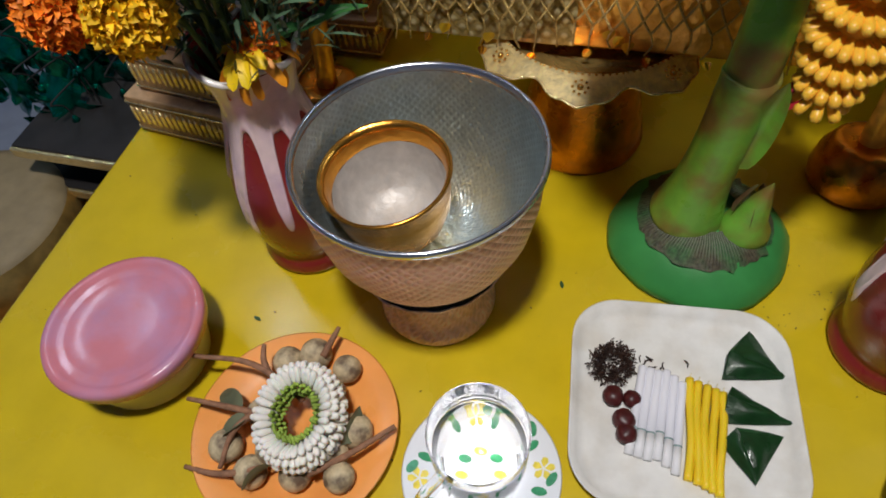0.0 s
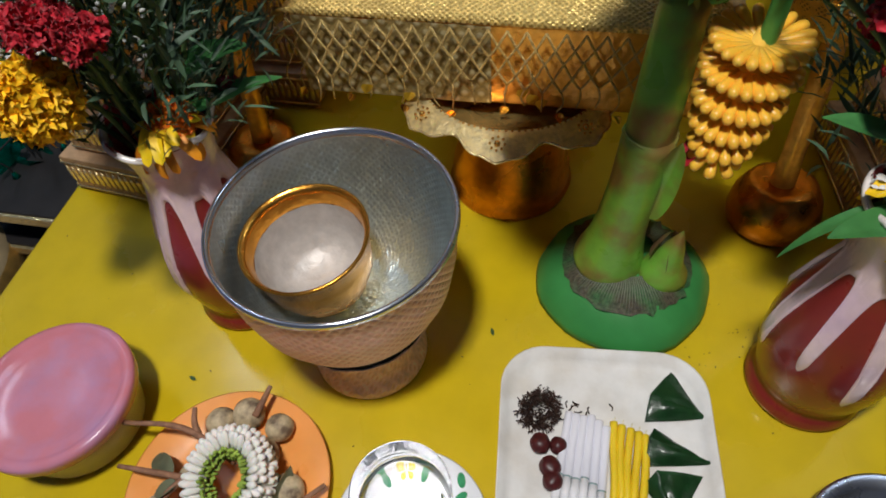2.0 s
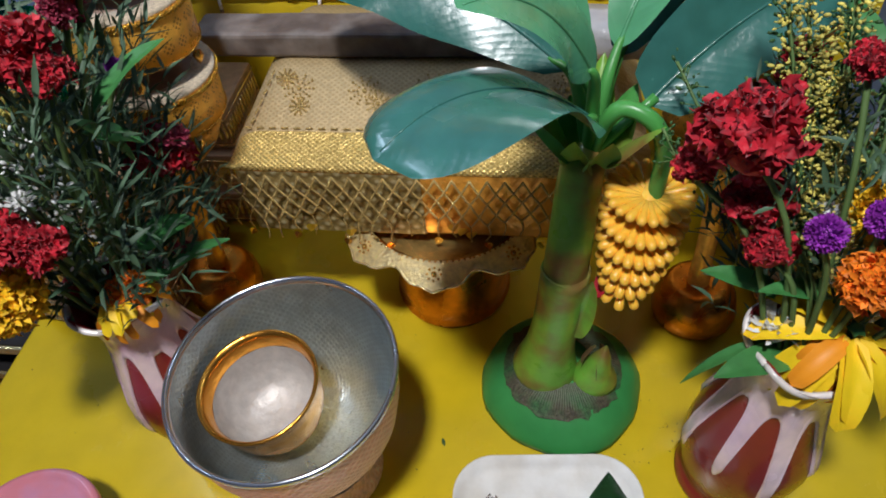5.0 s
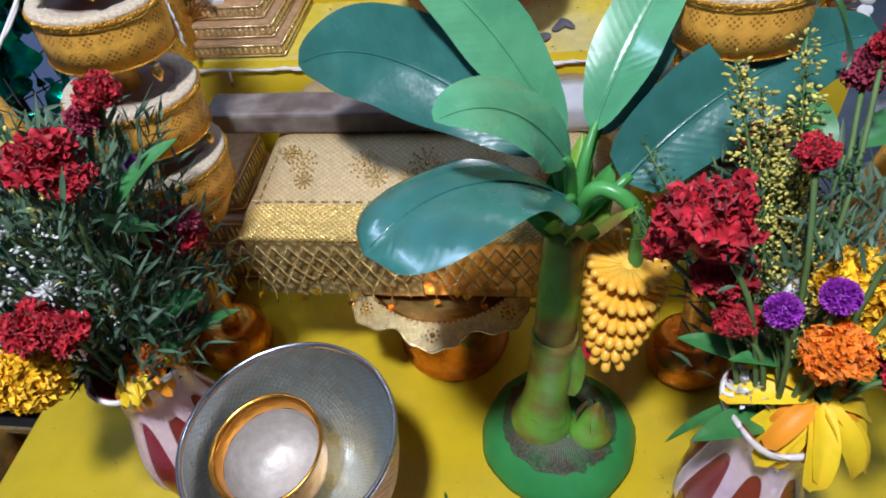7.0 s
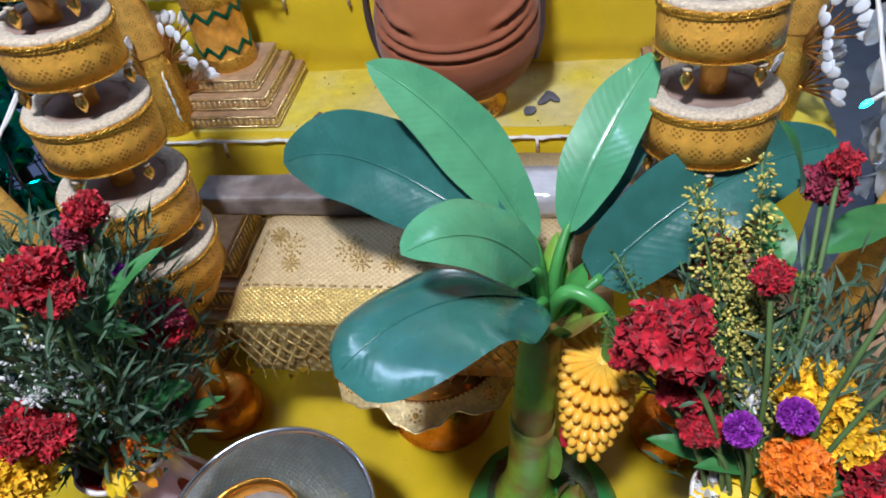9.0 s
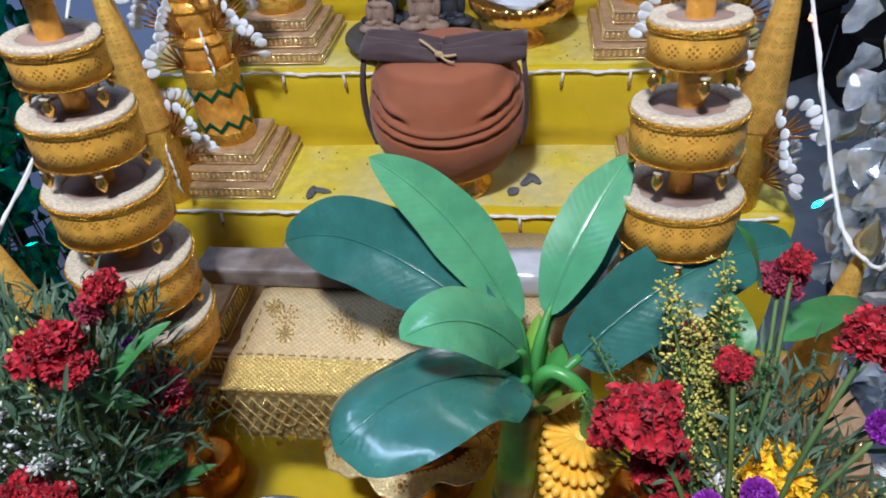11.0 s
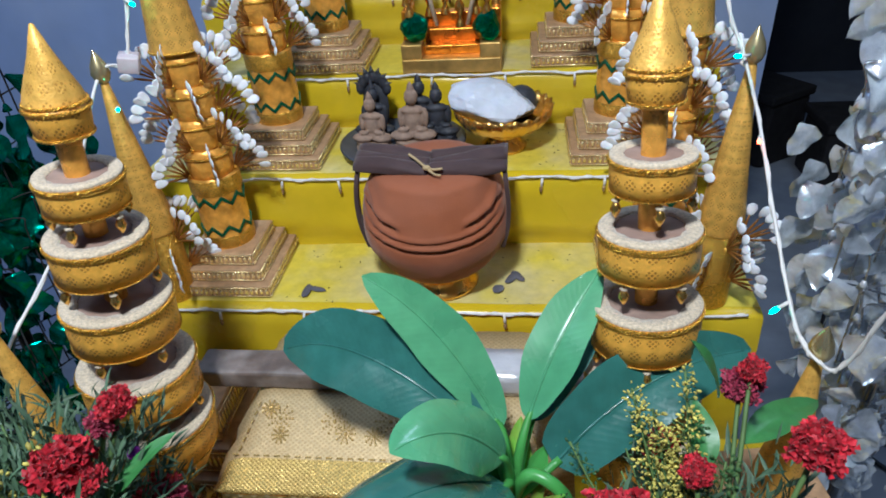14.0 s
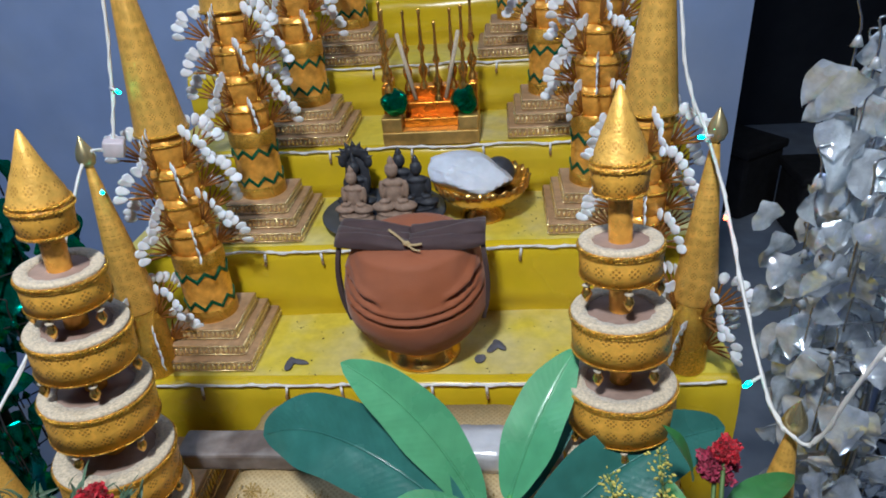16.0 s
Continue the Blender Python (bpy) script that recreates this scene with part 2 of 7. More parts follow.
M["longan"] = material("tan_longan_skin", (0.58, 0.47, 0.29), 0.6, vary=0.15, scale=200, second=(0.10, 0.06, 0.04), second_amount=0.9, second_scale=75, bump=0.3, bump_scale=400)
M["twig"] = material("dry_twig", (0.28, 0.14, 0.08), 0.8, vary=0.3, scale=150, bump=0.5)
M["dry_leaf"] = material("dry_leaf", (0.13, 0.14, 0.08), 0.6, vary=0.3)
M["jasmine"] = material("jasmine_buds", (0.85, 0.82, 0.76), 0.6, vary=0.05, sub=0.15)
M["garland_green"] = material("green_curls", (0.28, 0.40, 0.06), 0.6, vary=0.3)
M["porcelain"] = material("white_porcelain", (0.78, 0.80, 0.84), 0.2, vary=0.02, coat=0.3)
M["print_yellow"] = material("yellow_print", (0.80, 0.65, 0.08), 0.25, vary=0.15, scale=250)
M["print_green"] = material("green_print", (0.04, 0.28, 0.12), 0.25, vary=0.2, scale=250)
M["glass"] = material("clear_glass", (1, 1, 1), 0.02, transmission=1.0, coat=0.5, ior=1.3, vary=0.0, rough_vary=0.0)
M["water"] = material("water", (1, 1, 1), 0.0, transmission=1.0, ior=1.12, vary=0.0, rough_vary=0.0)
M["cloth"] = patterned("cream_gold_brocade", (0.53, 0.40, 0.21), (0.44, 0.31, 0.14), 420, 420, 0.5, 0.75, True, 0.10, rough=0.5, metal=0.3, vary=0.15, scale=200, bump=0.3, bump_scale=500)
M["cloth_band"] = patterned("shiny_gold_band", (0.80, 0.58, 0.19), (0.52, 0.35, 0.09), 500, 500, 0.5, 0.8, True, 0.5, rough=0.3, metal=0.45, vary=0.4, scale=300, bump=0.6, bump_scale=400)
M["panel_scales"] = patterned("olive_scale_embroidery", (0.34, 0.25, 0.09), (0.58, 0.50, 0.28), 190, 190, 0.5, 0.9, True, 0.5, rough=0.4, metal=0.3, vary=0.3, scale=200, bump=0.5, bump_scale=400)
M["bead"] = material("gold_beads", (0.90, 0.66, 0.26), 0.25, 0.55, vary=0.4, scale=900, bump=1.0, bump_scale=1500)
M["driftwood"] = material("grey_brown_wood", (0.13, 0.10, 0.085), 0.5, vary=0.3, scale=40, bump=0.5, bump_scale=70, second=(0.25, 0.22, 0.20), second_amount=0.8, second_scale=25)
M["plastic_wrap"] = material("clear_plastic_wrap", (0.85, 0.85, 0.88), 0.08, vary=0.1, bump=1.0, bump_scale=70, transmission=0.5, ior=1.3, coat=0.8)
M["robe"] = material("brown_robe_cloth", (0.30, 0.088, 0.032), 0.75, vary=0.08, scale=25, bump=0.25, bump_scale=500, sheen=0.15, second=(0.28, 0.10, 0.05), second_amount=0.6, second_scale=10)
M["robe_dark"] = material("dark_maroon_cloth", (0.055, 0.030, 0.030), 0.75, vary=0.15, bump=0.3, bump_scale=500, sheen=0.2)
M["cord"] = material("tan_cord", (0.45, 0.33, 0.17), 0.8, vary=0.2, bump=0.6, bump_scale=900)
M["statue_tan"] = material("dusty_tan_clay", (0.30, 0.21, 0.155), 0.8, vary=0.25, scale=80, bump=0.4, bump_scale=200)
M["statue_dark"] = material("dark_grey_stone", (0.035, 0.038, 0.048), 0.55, vary=0.3, scale=80, bump=0.3, bump_scale=200)
M["dish_dark"] = material("dark_blue_grey_dish", (0.05, 0.06, 0.08), 0.45, vary=0.2)
M["bag"] = material("crumpled_plastic_bag", (0.60, 0.64, 0.72), 0.35, vary=0.1, bump=0.5, bump_scale=60, sub=0.1)
M["stick"] = material("brown_gold_stick", (0.42, 0.18, 0.04), 0.45, 0.4, vary=0.4, island=True)
M["bud"] = material("champagne_gold_bud", (0.62, 0.52, 0.28), 0.28, 0.8, vary=0.1)
M["led_teal"] = material("lit_teal_bulb", (0.2, 0.9, 0.75), 0.3, emit=(0.05, 1.0, 0.7, 14.0))
M["led_red"] = material("lit_red_bulb", (0.9, 0.2, 0.1), 0.3, emit=(1.0, 0.08, 0.03, 14.0))
M["led_blue"] = material("lit_blue_bulb", (0.5, 0.5, 0.95), 0.3, emit=(0.3, 0.35, 1.0, 14.0))
M["pink_box"] = material("translucent_white_box", (0.80, 0.70, 0.74), 0.3, transmission=0.3)
M["scrap"] = material("dark_grey_scrap", (0.11, 0.11, 0.135), 0.7, vary=0.3)
M["crumb"] = material("brown_crumb", (0.05, 0.03, 0.015), 0.8)
M["pendant_yellow"] = material("bright_yellow_gold_leaf", (0.85, 0.58, 0.05), 0.3, 0.5, vary=0.1)
M["green_foil_plain"] = material("crumpled_green_foil", (0.0, 0.20, 0.10), 0.18, 0.9, vary=0.3, bump=1.0, bump_scale=70)
M["marigold_orange"] = material("orange_marigold", (0.85, 0.22, 0.01), 0.6, vary=0.2, scale=120, island=True)
M["marigold_yellow"] = material("yellow_marigold", (0.88, 0.52, 0.01), 0.6, vary=0.15, scale=120, island=True)
M["sun_yellow"] = material("yellow_petal", (0.88, 0.62, 0.01), 0.5, vary=0.12, second=(0.86, 0.42, 0.01), second_amount=0.4, second_scale=40)
M["sun_orange"] = material("orange_petal", (0.82, 0.30, 0.01), 0.5, vary=0.12)
M["celosia"] = material("red_cockscomb", (0.42, 0.008, 0.020), 0.6, vary=0.25, scale=150, sheen=0.08, bump=0.4, bump_scale=300, island=True)
M["celosia_pink"] = material("pink_cockscomb", (0.30, 0.025, 0.06), 0.6, vary=0.35, scale=150, sheen=0.05, bump=0.8, bump_scale=300)
M["purple"] = material("purple_amaranth", (0.28, 0.03, 0.38), 0.55, vary=0.2, island=True)
M["rod"] = material("goldenrod_bloom", (0.55, 0.47, 0.10), 0.7, vary=0.5, island=True)
M["foliage"] = material("green_foliage", (0.035, 0.095, 0.025), 0.5, vary=0.2, island=True, scale=90)
M["foliage_dull"] = material("dull_green_foliage", (0.06, 0.11, 0.06), 0.55, vary=0.2, island=True, scale=90)
M["fresh_leaf"] = material("fresh_leaf", (0.05, 0.19, 0.05), 0.4, vary=0.15, scale=90, bump=0.2, bump_scale=160)
M["stem"] = material("green_stem", (0.10, 0.17, 0.05), 0.6, vary=0.2)
M["white_flower"] = material("white_small_flower", (0.70, 0.70, 0.68), 0.6, vary=0.1)
M["blue_jug"] = material("blue_clear_jug", (0.25, 0.36, 0.55), 0.2, transmission=0.4, vary=0.1)
M["steel"] = material("stainless_steel", (0.5, 0.52, 0.55), 0.25, 0.95, vary=0.05)
M["lacquer_gold"] = material("worn_gold_lacquer", (0.62, 0.40, 0.12), 0.35, 0.7, vary=0.25, scale=40, bump=0.4, bump_scale=60)
M["lotus_cream"] = material("cream_seat_cloth", (0.26, 0.20, 0.11), 0.7, vary=0.12, scale=40)
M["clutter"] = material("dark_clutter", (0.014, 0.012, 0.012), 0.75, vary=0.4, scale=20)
M["purple_cloth"] = material("purple_cloth", (0.20, 0.05, 0.16), 0.8, vary=0.2)
M["led_off"] = material("unlit_bulb", (0.35, 0.22, 0.10), 0.2, transmission=0.3)
M["tray_liner"] = material("crumpled_gold_liner", (0.55, 0.38, 0.12), 0.25, 0.7, vary=0.3, bump=1.0, bump_scale=90)

M["gold_cream"] = material("pale_cream_gold_relief", (0.92, 0.78, 0.42), 0.32, 0.35, vary=0.2, scale=160, bump=0.7, bump_scale=260)


# ---- shapes ----
def part(name, bm, mat, parent=None, label="", smooth=True):
    """Links a bmesh as one mesh object, under a thing or a part."""
    me = bpy.data.meshes.new(name)
    bm.to_mesh(me)
    bm.free()
    if smooth:
        me.polygons.foreach_set("use_smooth", [True] * len(me.polygons))
    for m in (mat if isinstance(mat, (list, tuple)) else [mat]):
        me.materials.append(M[m] if isinstance(m, str) else m)
    ob = new(name, me)
    if parent:
        ob.parent = parent
    if label:
        tagged(ob, label)
    return ob


def thing(name, label, category, m=None, group="", kind=""):
    ob = new(name)
    ob.empty_display_size = 0.02
    if m is not None:
        ob.matrix_basis = m
    return tagged(ob, label, category, group, kind)


def lathe(profile, segs=48, ripple=None, bm=None, m=None, close=False, a0=0.0, a1=2 * math.pi):
    """Turned form through (radius, height) pairs; unrolled coordinates in metres. ripple(angle, k) scales the radius."""
    bm = bm or bmesh.new()
    uvl = bm.loops.layers.uv.verify()
    full = abs(a1 - a0 - 2 * math.pi) < 1e-6
    n = segs if full else segs + 1
    rmax = max(r for r, z in profile)
    rows, arc = [], [0.0]
    for (ra, za), (rb, zb) in zip(profile, profile[1:]):
        arc.append(arc[-1] + math.hypot(rb - ra, zb - za))
    for k, (r, z) in enumerate(profile):
        row = []
        for i in range(n):
            a = a0 + (a1 - a0) * i / segs
            f = ripple(a, k) if ripple else 1
            dz = 0
            if isinstance(f, tuple):
                f, dz = f
            p = Vector((max(r, 1e-5) * f * math.cos(a), max(r, 1e-5) * f * math.sin(a), z + dz))
            row.append(bm.verts.new(m @ p if m else p))
        rows.append(row)
    for k in range(len(profile) - 1):
        for i in range(segs):
            j = (i + 1) % n
            f = bm.faces.new((rows[k][i], rows[k][j], rows[k + 1][j], rows[k + 1][i]))
            for loop, (ii, kk) in zip(f.loops, ((i, k), (i + 1, k), (i + 1, k + 1), (i, k + 1))):
                loop[uvl].uv = (rmax * (a1 - a0) * ii / segs, arc[kk])
    return bm


def tube(points, radius, segs=8, bm=None, taper=None):
    """A round bar along points, closed at both ends."""
    bm = bm or bmesh.new()
    pts = [Vector(p) for p in points]
    rings, side = [], None
    for k, p in enumerate(pts):
        d = (pts[min(k + 1, len(pts) - 1)] - pts[max(k - 1, 0)]).normalized()
        if side is None:
            side = d.orthogonal().normalized()
        side = (side - d * side.dot(d)).normalized()
        up = d.cross(side)
        r = taper[k] if taper else radius
        rings.append([bm.verts.new(p + r * (math.cos(2 * math.pi * i / segs) * side + math.sin(2 * math.pi * i / segs) * up)) for i in range(segs)])
    for a, b in zip(rings, rings[1:]):
        for i in range(segs):
            bm.faces.new((a[i], a[(i + 1) % segs], b[(i + 1) % segs], b[i]))
    bm.faces.new(rings[0][::-1])
    bm.faces.new(rings[-1])
    return bm


def bend(points, n=8):
    """Catmull-Rom through the points."""
    pts = [Vector(p) for p in points]
    pts = [2 * pts[0] - pts[1]] + pts + [2 * pts[-1] - pts[-2]]
    out = []
    for a, b, c, d in zip(pts, pts[1:], pts[2:], pts[3:]):
        for i in range(n):
            t = i / n
            out.append(0.5 * (2 * b + (c - a) * t + (2 * a - 5 * b + 4 * c - d) * t * t + (3 * b - a - 3 * c + d) * t ** 3))
    return out + [pts[-2]]


def box(x0, y0, z0, x1, y1, z1, bevel=0.0, bm=None, segs=2):
    bm = bm or bmesh.new()
    before = set(bm.verts)
    r = bmesh.ops.create_cube(bm, size=1)
    for v in r["verts"]:
        v.co = Vector((x0 + (v.co.x + 0.5) * (x1 - x0), y0 + (v.co.y + 0.5) * (y1 - y0), z0 + (v.co.z + 0.5) * (z1 - z0)))
    if bevel:
        edges = list({e for v in r["verts"] for e in v.link_edges})
        bmesh.ops.bevel(bm, geom=edges, offset=bevel, segments=segs, affect="EDGES", profile=0.5)
    return bm


def leaf_mesh(length, width, bm=None, m=None, curl=0.0, fold=0.25, nl=10, nw=6, wave=0.0, shape=0.8, thick=0.0, seed=0, blunt=0.75):
    """A leaf along +y from the origin, with a midrib fold, a droop and a waved edge."""
    bm = bm or bmesh.new()
    uvl = bm.loops.layers.uv.verify()
    rnd = random.Random(seed)
    ph = rnd.uniform(0, 6)
    rows = []
    for i in range(nl + 1):
        t = i / nl
        w = width * 0.5 * (math.sin(math.pi * min(1, t ** shape)) ** blunt if 0 < t < 1 else 0.0)
        w = max(w, width * 0.015)
        row = []
        for j in range(nw + 1):
            s = 2 * j / nw - 1
            x = s * w
            z = fold * abs(s) * w + wave * width * math.sin(t * 9 + ph + (3 if s > 0 else 0)) * abs(s) ** 2
            a = curl * t
            y = length * (math.sin(a) / curl if abs(curl) > 1e-3 else t)
            zz = -length * ((1 - math.cos(a)) / curl if abs(curl) > 1e-3 else 0)
            p = Vector((x, y + z * math.sin(a), zz + z * math.cos(a)))
            row.append(bm.verts.new(m @ p if m else p))
        rows.append(row)
    for i in range(nl):
        a, b = rows[i], rows[i + 1]
        for j in range(nw):
            f = bm.faces.new((a[j], a[j + 1], b[j + 1], b[j]))
            for loop, (ii, jj) in zip(f.loops, ((i, j), (i, j + 1), (i + 1, j + 1), (i + 1, j))):
                s = abs(2 * jj / nw - 1)
                loop[uvl].uv = (0.01 + 0.5 * width * s, length * ii / nl - 0.35 * width * s)
    return bm


def crumpled(rx, ry, rz, planes, seed, sub=4):
    """A closed form pressed into flat, uneven facets."""
    rnd = random.Random(seed)
    cuts = []
    for k in range(planes):
        d = Vector((rnd.gauss(0, 1), rnd.gauss(0, 1), rnd.gauss(0, 1))).normalized()
        cuts.append((d, rnd.uniform(0.72, 0.95)))
    bm = bmesh.new()
    bmesh.ops.create_icosphere(bm, subdivisions=sub, radius=1.0)
    for v in bm.verts:
        n0 = v.co.normalized()
        f = min([1.0] + [c / n0.dot(d) for d, c in cuts if n0.dot(d) > 0.2])
        f *= 1 + 0.035 * noise.noise(n0 * 4 + Vector((seed, 0, 0)))
        v.co = Vector((n0.x * rx, n0.y * ry, n0.z * rz)) * f
    return bm


def aim(place, tip, roll=0.0):
    """The pose at place whose +y points to tip, z as far up as can be."""
    y = (Vector(tip) - Vector(place)).normalized()
    z = Vector((0, 0, 1))
    z = (z - y * z.dot(y))
    z = z.normalized() if z.length > 1e-3 else Vector((1, 0, 0))
    x = y.cross(z)
    m = Matrix((x, y, z)).transposed().to_4x4()
    return Matrix.Translation(place) @ m @ Matrix.Rotation(radians(roll), 4, "Y")


def blob(radius, bm=None, m=None, sub=2):
    bm = bm or bmesh.new()
    bmesh.ops.create_icosphere(bm, subdivisions=sub, radius=radius, matrix=m or Matrix())
    return bm


# ---- the room ----
FLOOR = -0.75


def structure(name, bm, mat, label, category, smooth=False):
    return tagged(part(name, bm, mat, smooth=smooth), label, category, kind="structure")


structure("floor", box(-3, -2.5, FLOOR - 0.05, 4.5, 5.0, FLOOR), "floor", "grey cement floor in dim light", "floor")
structure("wall_back", box(-3, 1.98, FLOOR, 0.965, 2.1, 2.6), "wall", "blue-grey painted wall behind the altar", "wall")
structure("wall_left", box(-3.1, -2.5, FLOOR, -3, 2.1, 2.6), "wall", "blue-grey painted side wall", "wall")
structure("wall_far", box(-3, 4.9, FLOOR, 4.5, 5.0, 2.6), "dark", "far wall coloured near-black for the unlit room beyond", "wall")
structure("wall_right", box(4.4, -2.5, FLOOR, 4.5, 5.0, 2.6), "dark", "side wall coloured near-black for the unlit room", "wall")
structure("wall_behind", box(-3.1, -2.6, FLOOR, 4.5, -2.5, 2.6), "wall", "plain wall opposite the altar", "wall")
structure("ceiling", box(-3.1, -2.6, 2.6, 4.5, 5.0, 2.7), "wall", "plain pale ceiling", "ceiling")

# ---- table and steps ----
table = thing("offering_table", "table covered with a bright yellow vinyl cloth", "table", pose(0, 0, 0))
part("table_cover", box(-0.415, -0.1, -0.03, 0.72, 0.93, 0.0, 0.006), "vinyl", table, "glossy yellow vinyl cover", True)
for x in (-0.38, 0.62):
    for y in (-0.06, 0.88):
        part("leg", box(x - 0.025, y - 0.025, FLOOR, x + 0.025, y + 0.025, -0.03, 0.004), "ped", table)

STEPS = [(0.945, 0.258), (1.142, 0.396), (1.362, 0.502), (1.575, 0.612), (1.775, 0.72)]
altar = thing("stepped_altar", "stepped altar wrapped in bright yellow vinyl sheet", "altar")


def step_mesh(y, z, y_next, below, x0, x1, seed):
    """One tread and its hanging, bulging riser."""
    rnd = random.Random(seed)
    bm = bmesh.new()
    nx = 60
    sect = [(y_next + 0.03, 0.0), (y + 0.02, 0.0), (y + 0.004, -0.002), (y - 0.001, -0.008)]
    h = z - below
    for k in range(1, 11):
        t = k / 10
        sect.append((y - 0.001, -0.008 - (h - 0.006) * t))
    rows = []
    for i in range(nx + 1):
        x = x0 + (x1 - x0) * i / nx
        row = []
        for k, (yy, dz) in enumerate(sect):
            s = max(0.0, (k - 3) / 10)
            bulge = 0.009 * math.sin(s * math.pi) * (1 + 0.6 * noise.noise(Vector((x * 5, seed, 0)))) + 0.004 * noise.noise(Vector((x * 9, s * 3, seed * 3.1)))* (s > 0)
            bulge += 0.0045 * math.sin(s * 12 + 3 * noise.noise(Vector((x * 3, 0, seed)))) * s
            lift = 0.0015 * noise.noise(Vector((x * 12, yy * 12, seed)))
            row.append(bm.verts.new((x, yy - bulge, z + dz + lift)))
        rows.append(row)
    for a, b in zip(rows, rows[1:]):
        for k in range(len(sect) - 1):
            f = bm.faces.new((a[k], b[k], b[k + 1], a[k + 1]))
            f.material_index = 0 if k >= 1 else 1
    return bm


for k, (y, z) in enumerate(STEPS):
    y_next = STEPS[k + 1][0] if k + 1 < len(STEPS) else 1.97
    below = STEPS[k - 1][1] if k else -0.02
    part("step", step_mesh(y, z, y_next, below, -0.40, 0.665, k + 1), ["vinyl", "vinyl_dusty"], altar, "yellow vinyl step with dust on top")
part("body", box(-0.395, 0.97, FLOOR, 0.66, 1.97, 0.24), "ped", altar, smooth=False)
for k, (y, z) in enumerate(STEPS[1:]):
    part("side_panel", box(-0.395, y + 0.02, 0.24, 0.66, 1.96, z - 0.012), "ped", altar, smooth=False)


# ---- silver pedestal bowl with a small gold bowl ----
bowl = thing("pedestal_bowl", "embossed silver bowl with pinkish copper outside on a round foot", "bowl", pose(0.038, 0.397, 0) @ Matrix.Diagonal((0.985, 0.985, 1.065, 1)))
part("bowl_body", lathe([(0.030, 0.078), (0.048, 0.081), (0.066, 0.091), (0.081, 0.108), (0.092, 0.132), (0.098, 0.162), (0.1005, 0.198)], 96), "copper", bowl, "embossed pinkish copper outside")
part("bowl_inside", lathe([(0.0, 0.086), (0.046, 0.087), (0.063, 0.096), (0.078, 0.112), (0.089, 0.135), (0.095, 0.163), (0.0975, 0.198)], 96), "silver", bowl, "grey silver inside with fine relief")
part("rim", lathe([(0.0975, 0.197), (0.0985, 0.2035), (0.1005, 0.205), (0.1025, 0.2035), (0.103, 0.200), (0.1005, 0.196)], 96), "silver_plain", bowl, "polished silver rim")
# The shaded gap between body and collar is drawn as a black ring.
part("joint", lathe([(0.062, 0.0905), (0.0722, 0.0888), (0.0715, 0.0868)], 96, lambda a, k: (1.0, -0.0018 * abs(math.sin(a * 9)) if k else 0)), "tarnish", bowl, "black ring for the shade in the gap above the collar")
part("skirt", lathe([(0.0700, 0.0872), (0.0728, 0.0870), (0.0722, 0.0845), (0.064, 0.0795), (0.050, 0.0748), (0.030, 0.073)], 128, lambda a, k: (1.0, -0.0018 * abs(math.sin(a * 9)) if k < 3 else 0)), "copper_band", bowl, "scalloped collar under the bowl")
part("foot", lathe([(0.029, 0.078), (0.030, 0.066), (0.034, 0.052), (0.041, 0.036), (0.047, 0.022), (0.051, 0.014), (0.057, 0.010), (0.059, 0.005), (0.057, 0.0), (0.0, 0.0)], 64), "copper_band", bowl, "embossed copper foot")
small = thing("small_gold_bowl", "small polished gold bowl resting in the silver bowl", "bowl", pose(0.010, 0.404, 0.104, 4, -3, 0))
part("bowl_body", lathe([(0.0, 0.0), (0.030, 0.0), (0.041, 0.012), (0.049, 0.033), (0.052, 0.055), (0.0525, 0.070), (0.056, 0.076), (0.0565, 0.079), (0.054, 0.0795), (0.0505, 0.073), (0.049, 0.060)], 72), "gold_small", small)
part("lining", lathe([(0.0, 0.008), (0.028, 0.008), (0.039, 0.018), (0.046, 0.036), (0.049, 0.060)], 72, lambda a, k: 1 + 0.01 * math.sin(a * 9 + k)), "silver_lining", small, "pale embossed silver lining")

# ---- pink food tub ----
tub = thing("plastic_tub", "round clear plastic food tub with a pink lid", "food tub", pose(-0.225, 0.272, 0))
part("tub_body", lathe([(0.0, 0.001), (0.054, 0.001), (0.058, 0.004), (0.066, 0.040), (0.069, 0.062), (0.067, 0.062), (0.064, 0.040), (0.056, 0.006), (0.0, 0.004)], 64), "clear_pink", tub, "cloudy clear plastic")
part("lid", lathe([(0.0705, 0.054), (0.0735, 0.055), (0.0745, 0.066), (0.073, 0.0695), (0.068, 0.0705), (0.064, 0.0685), (0.060, 0.0665), (0.054, 0.0675), (0.052, 0.0665), (0.030, 0.0668), (0.0, 0.067)], 72), "pink", tub, "pink plastic lid with a raised rim")

# ---- vases ----
VASE = [(0.0, 0.0), (0.044, 0.0), (0.0505, 0.003), (0.052, 0.009), (0.048, 0.016), (0.045, 0.021), (0.050, 0.034), (0.0550, 0.056), (0.0570, 0.085), (0.0545, 0.110), (0.047, 0.137),
        (0.039, 0.162), (0.0335, 0.184), (0.0325, 0.202), (0.036, 0.220), (0.042, 0.236), (0.045, 0.241), (0.042, 0.239), (0.034, 0.220), (0.030, 0.202), (0.031, 0.184), (0.028, 0.15)]


def vase_radius(z):
    for (ra, za), (rb, zb) in zip(VASE[4:17], VASE[5:17]):
        if za <= z <= zb:
            return ra + (rb - ra) * (z - za) / max(1e-6, zb - za)
    return 0.05


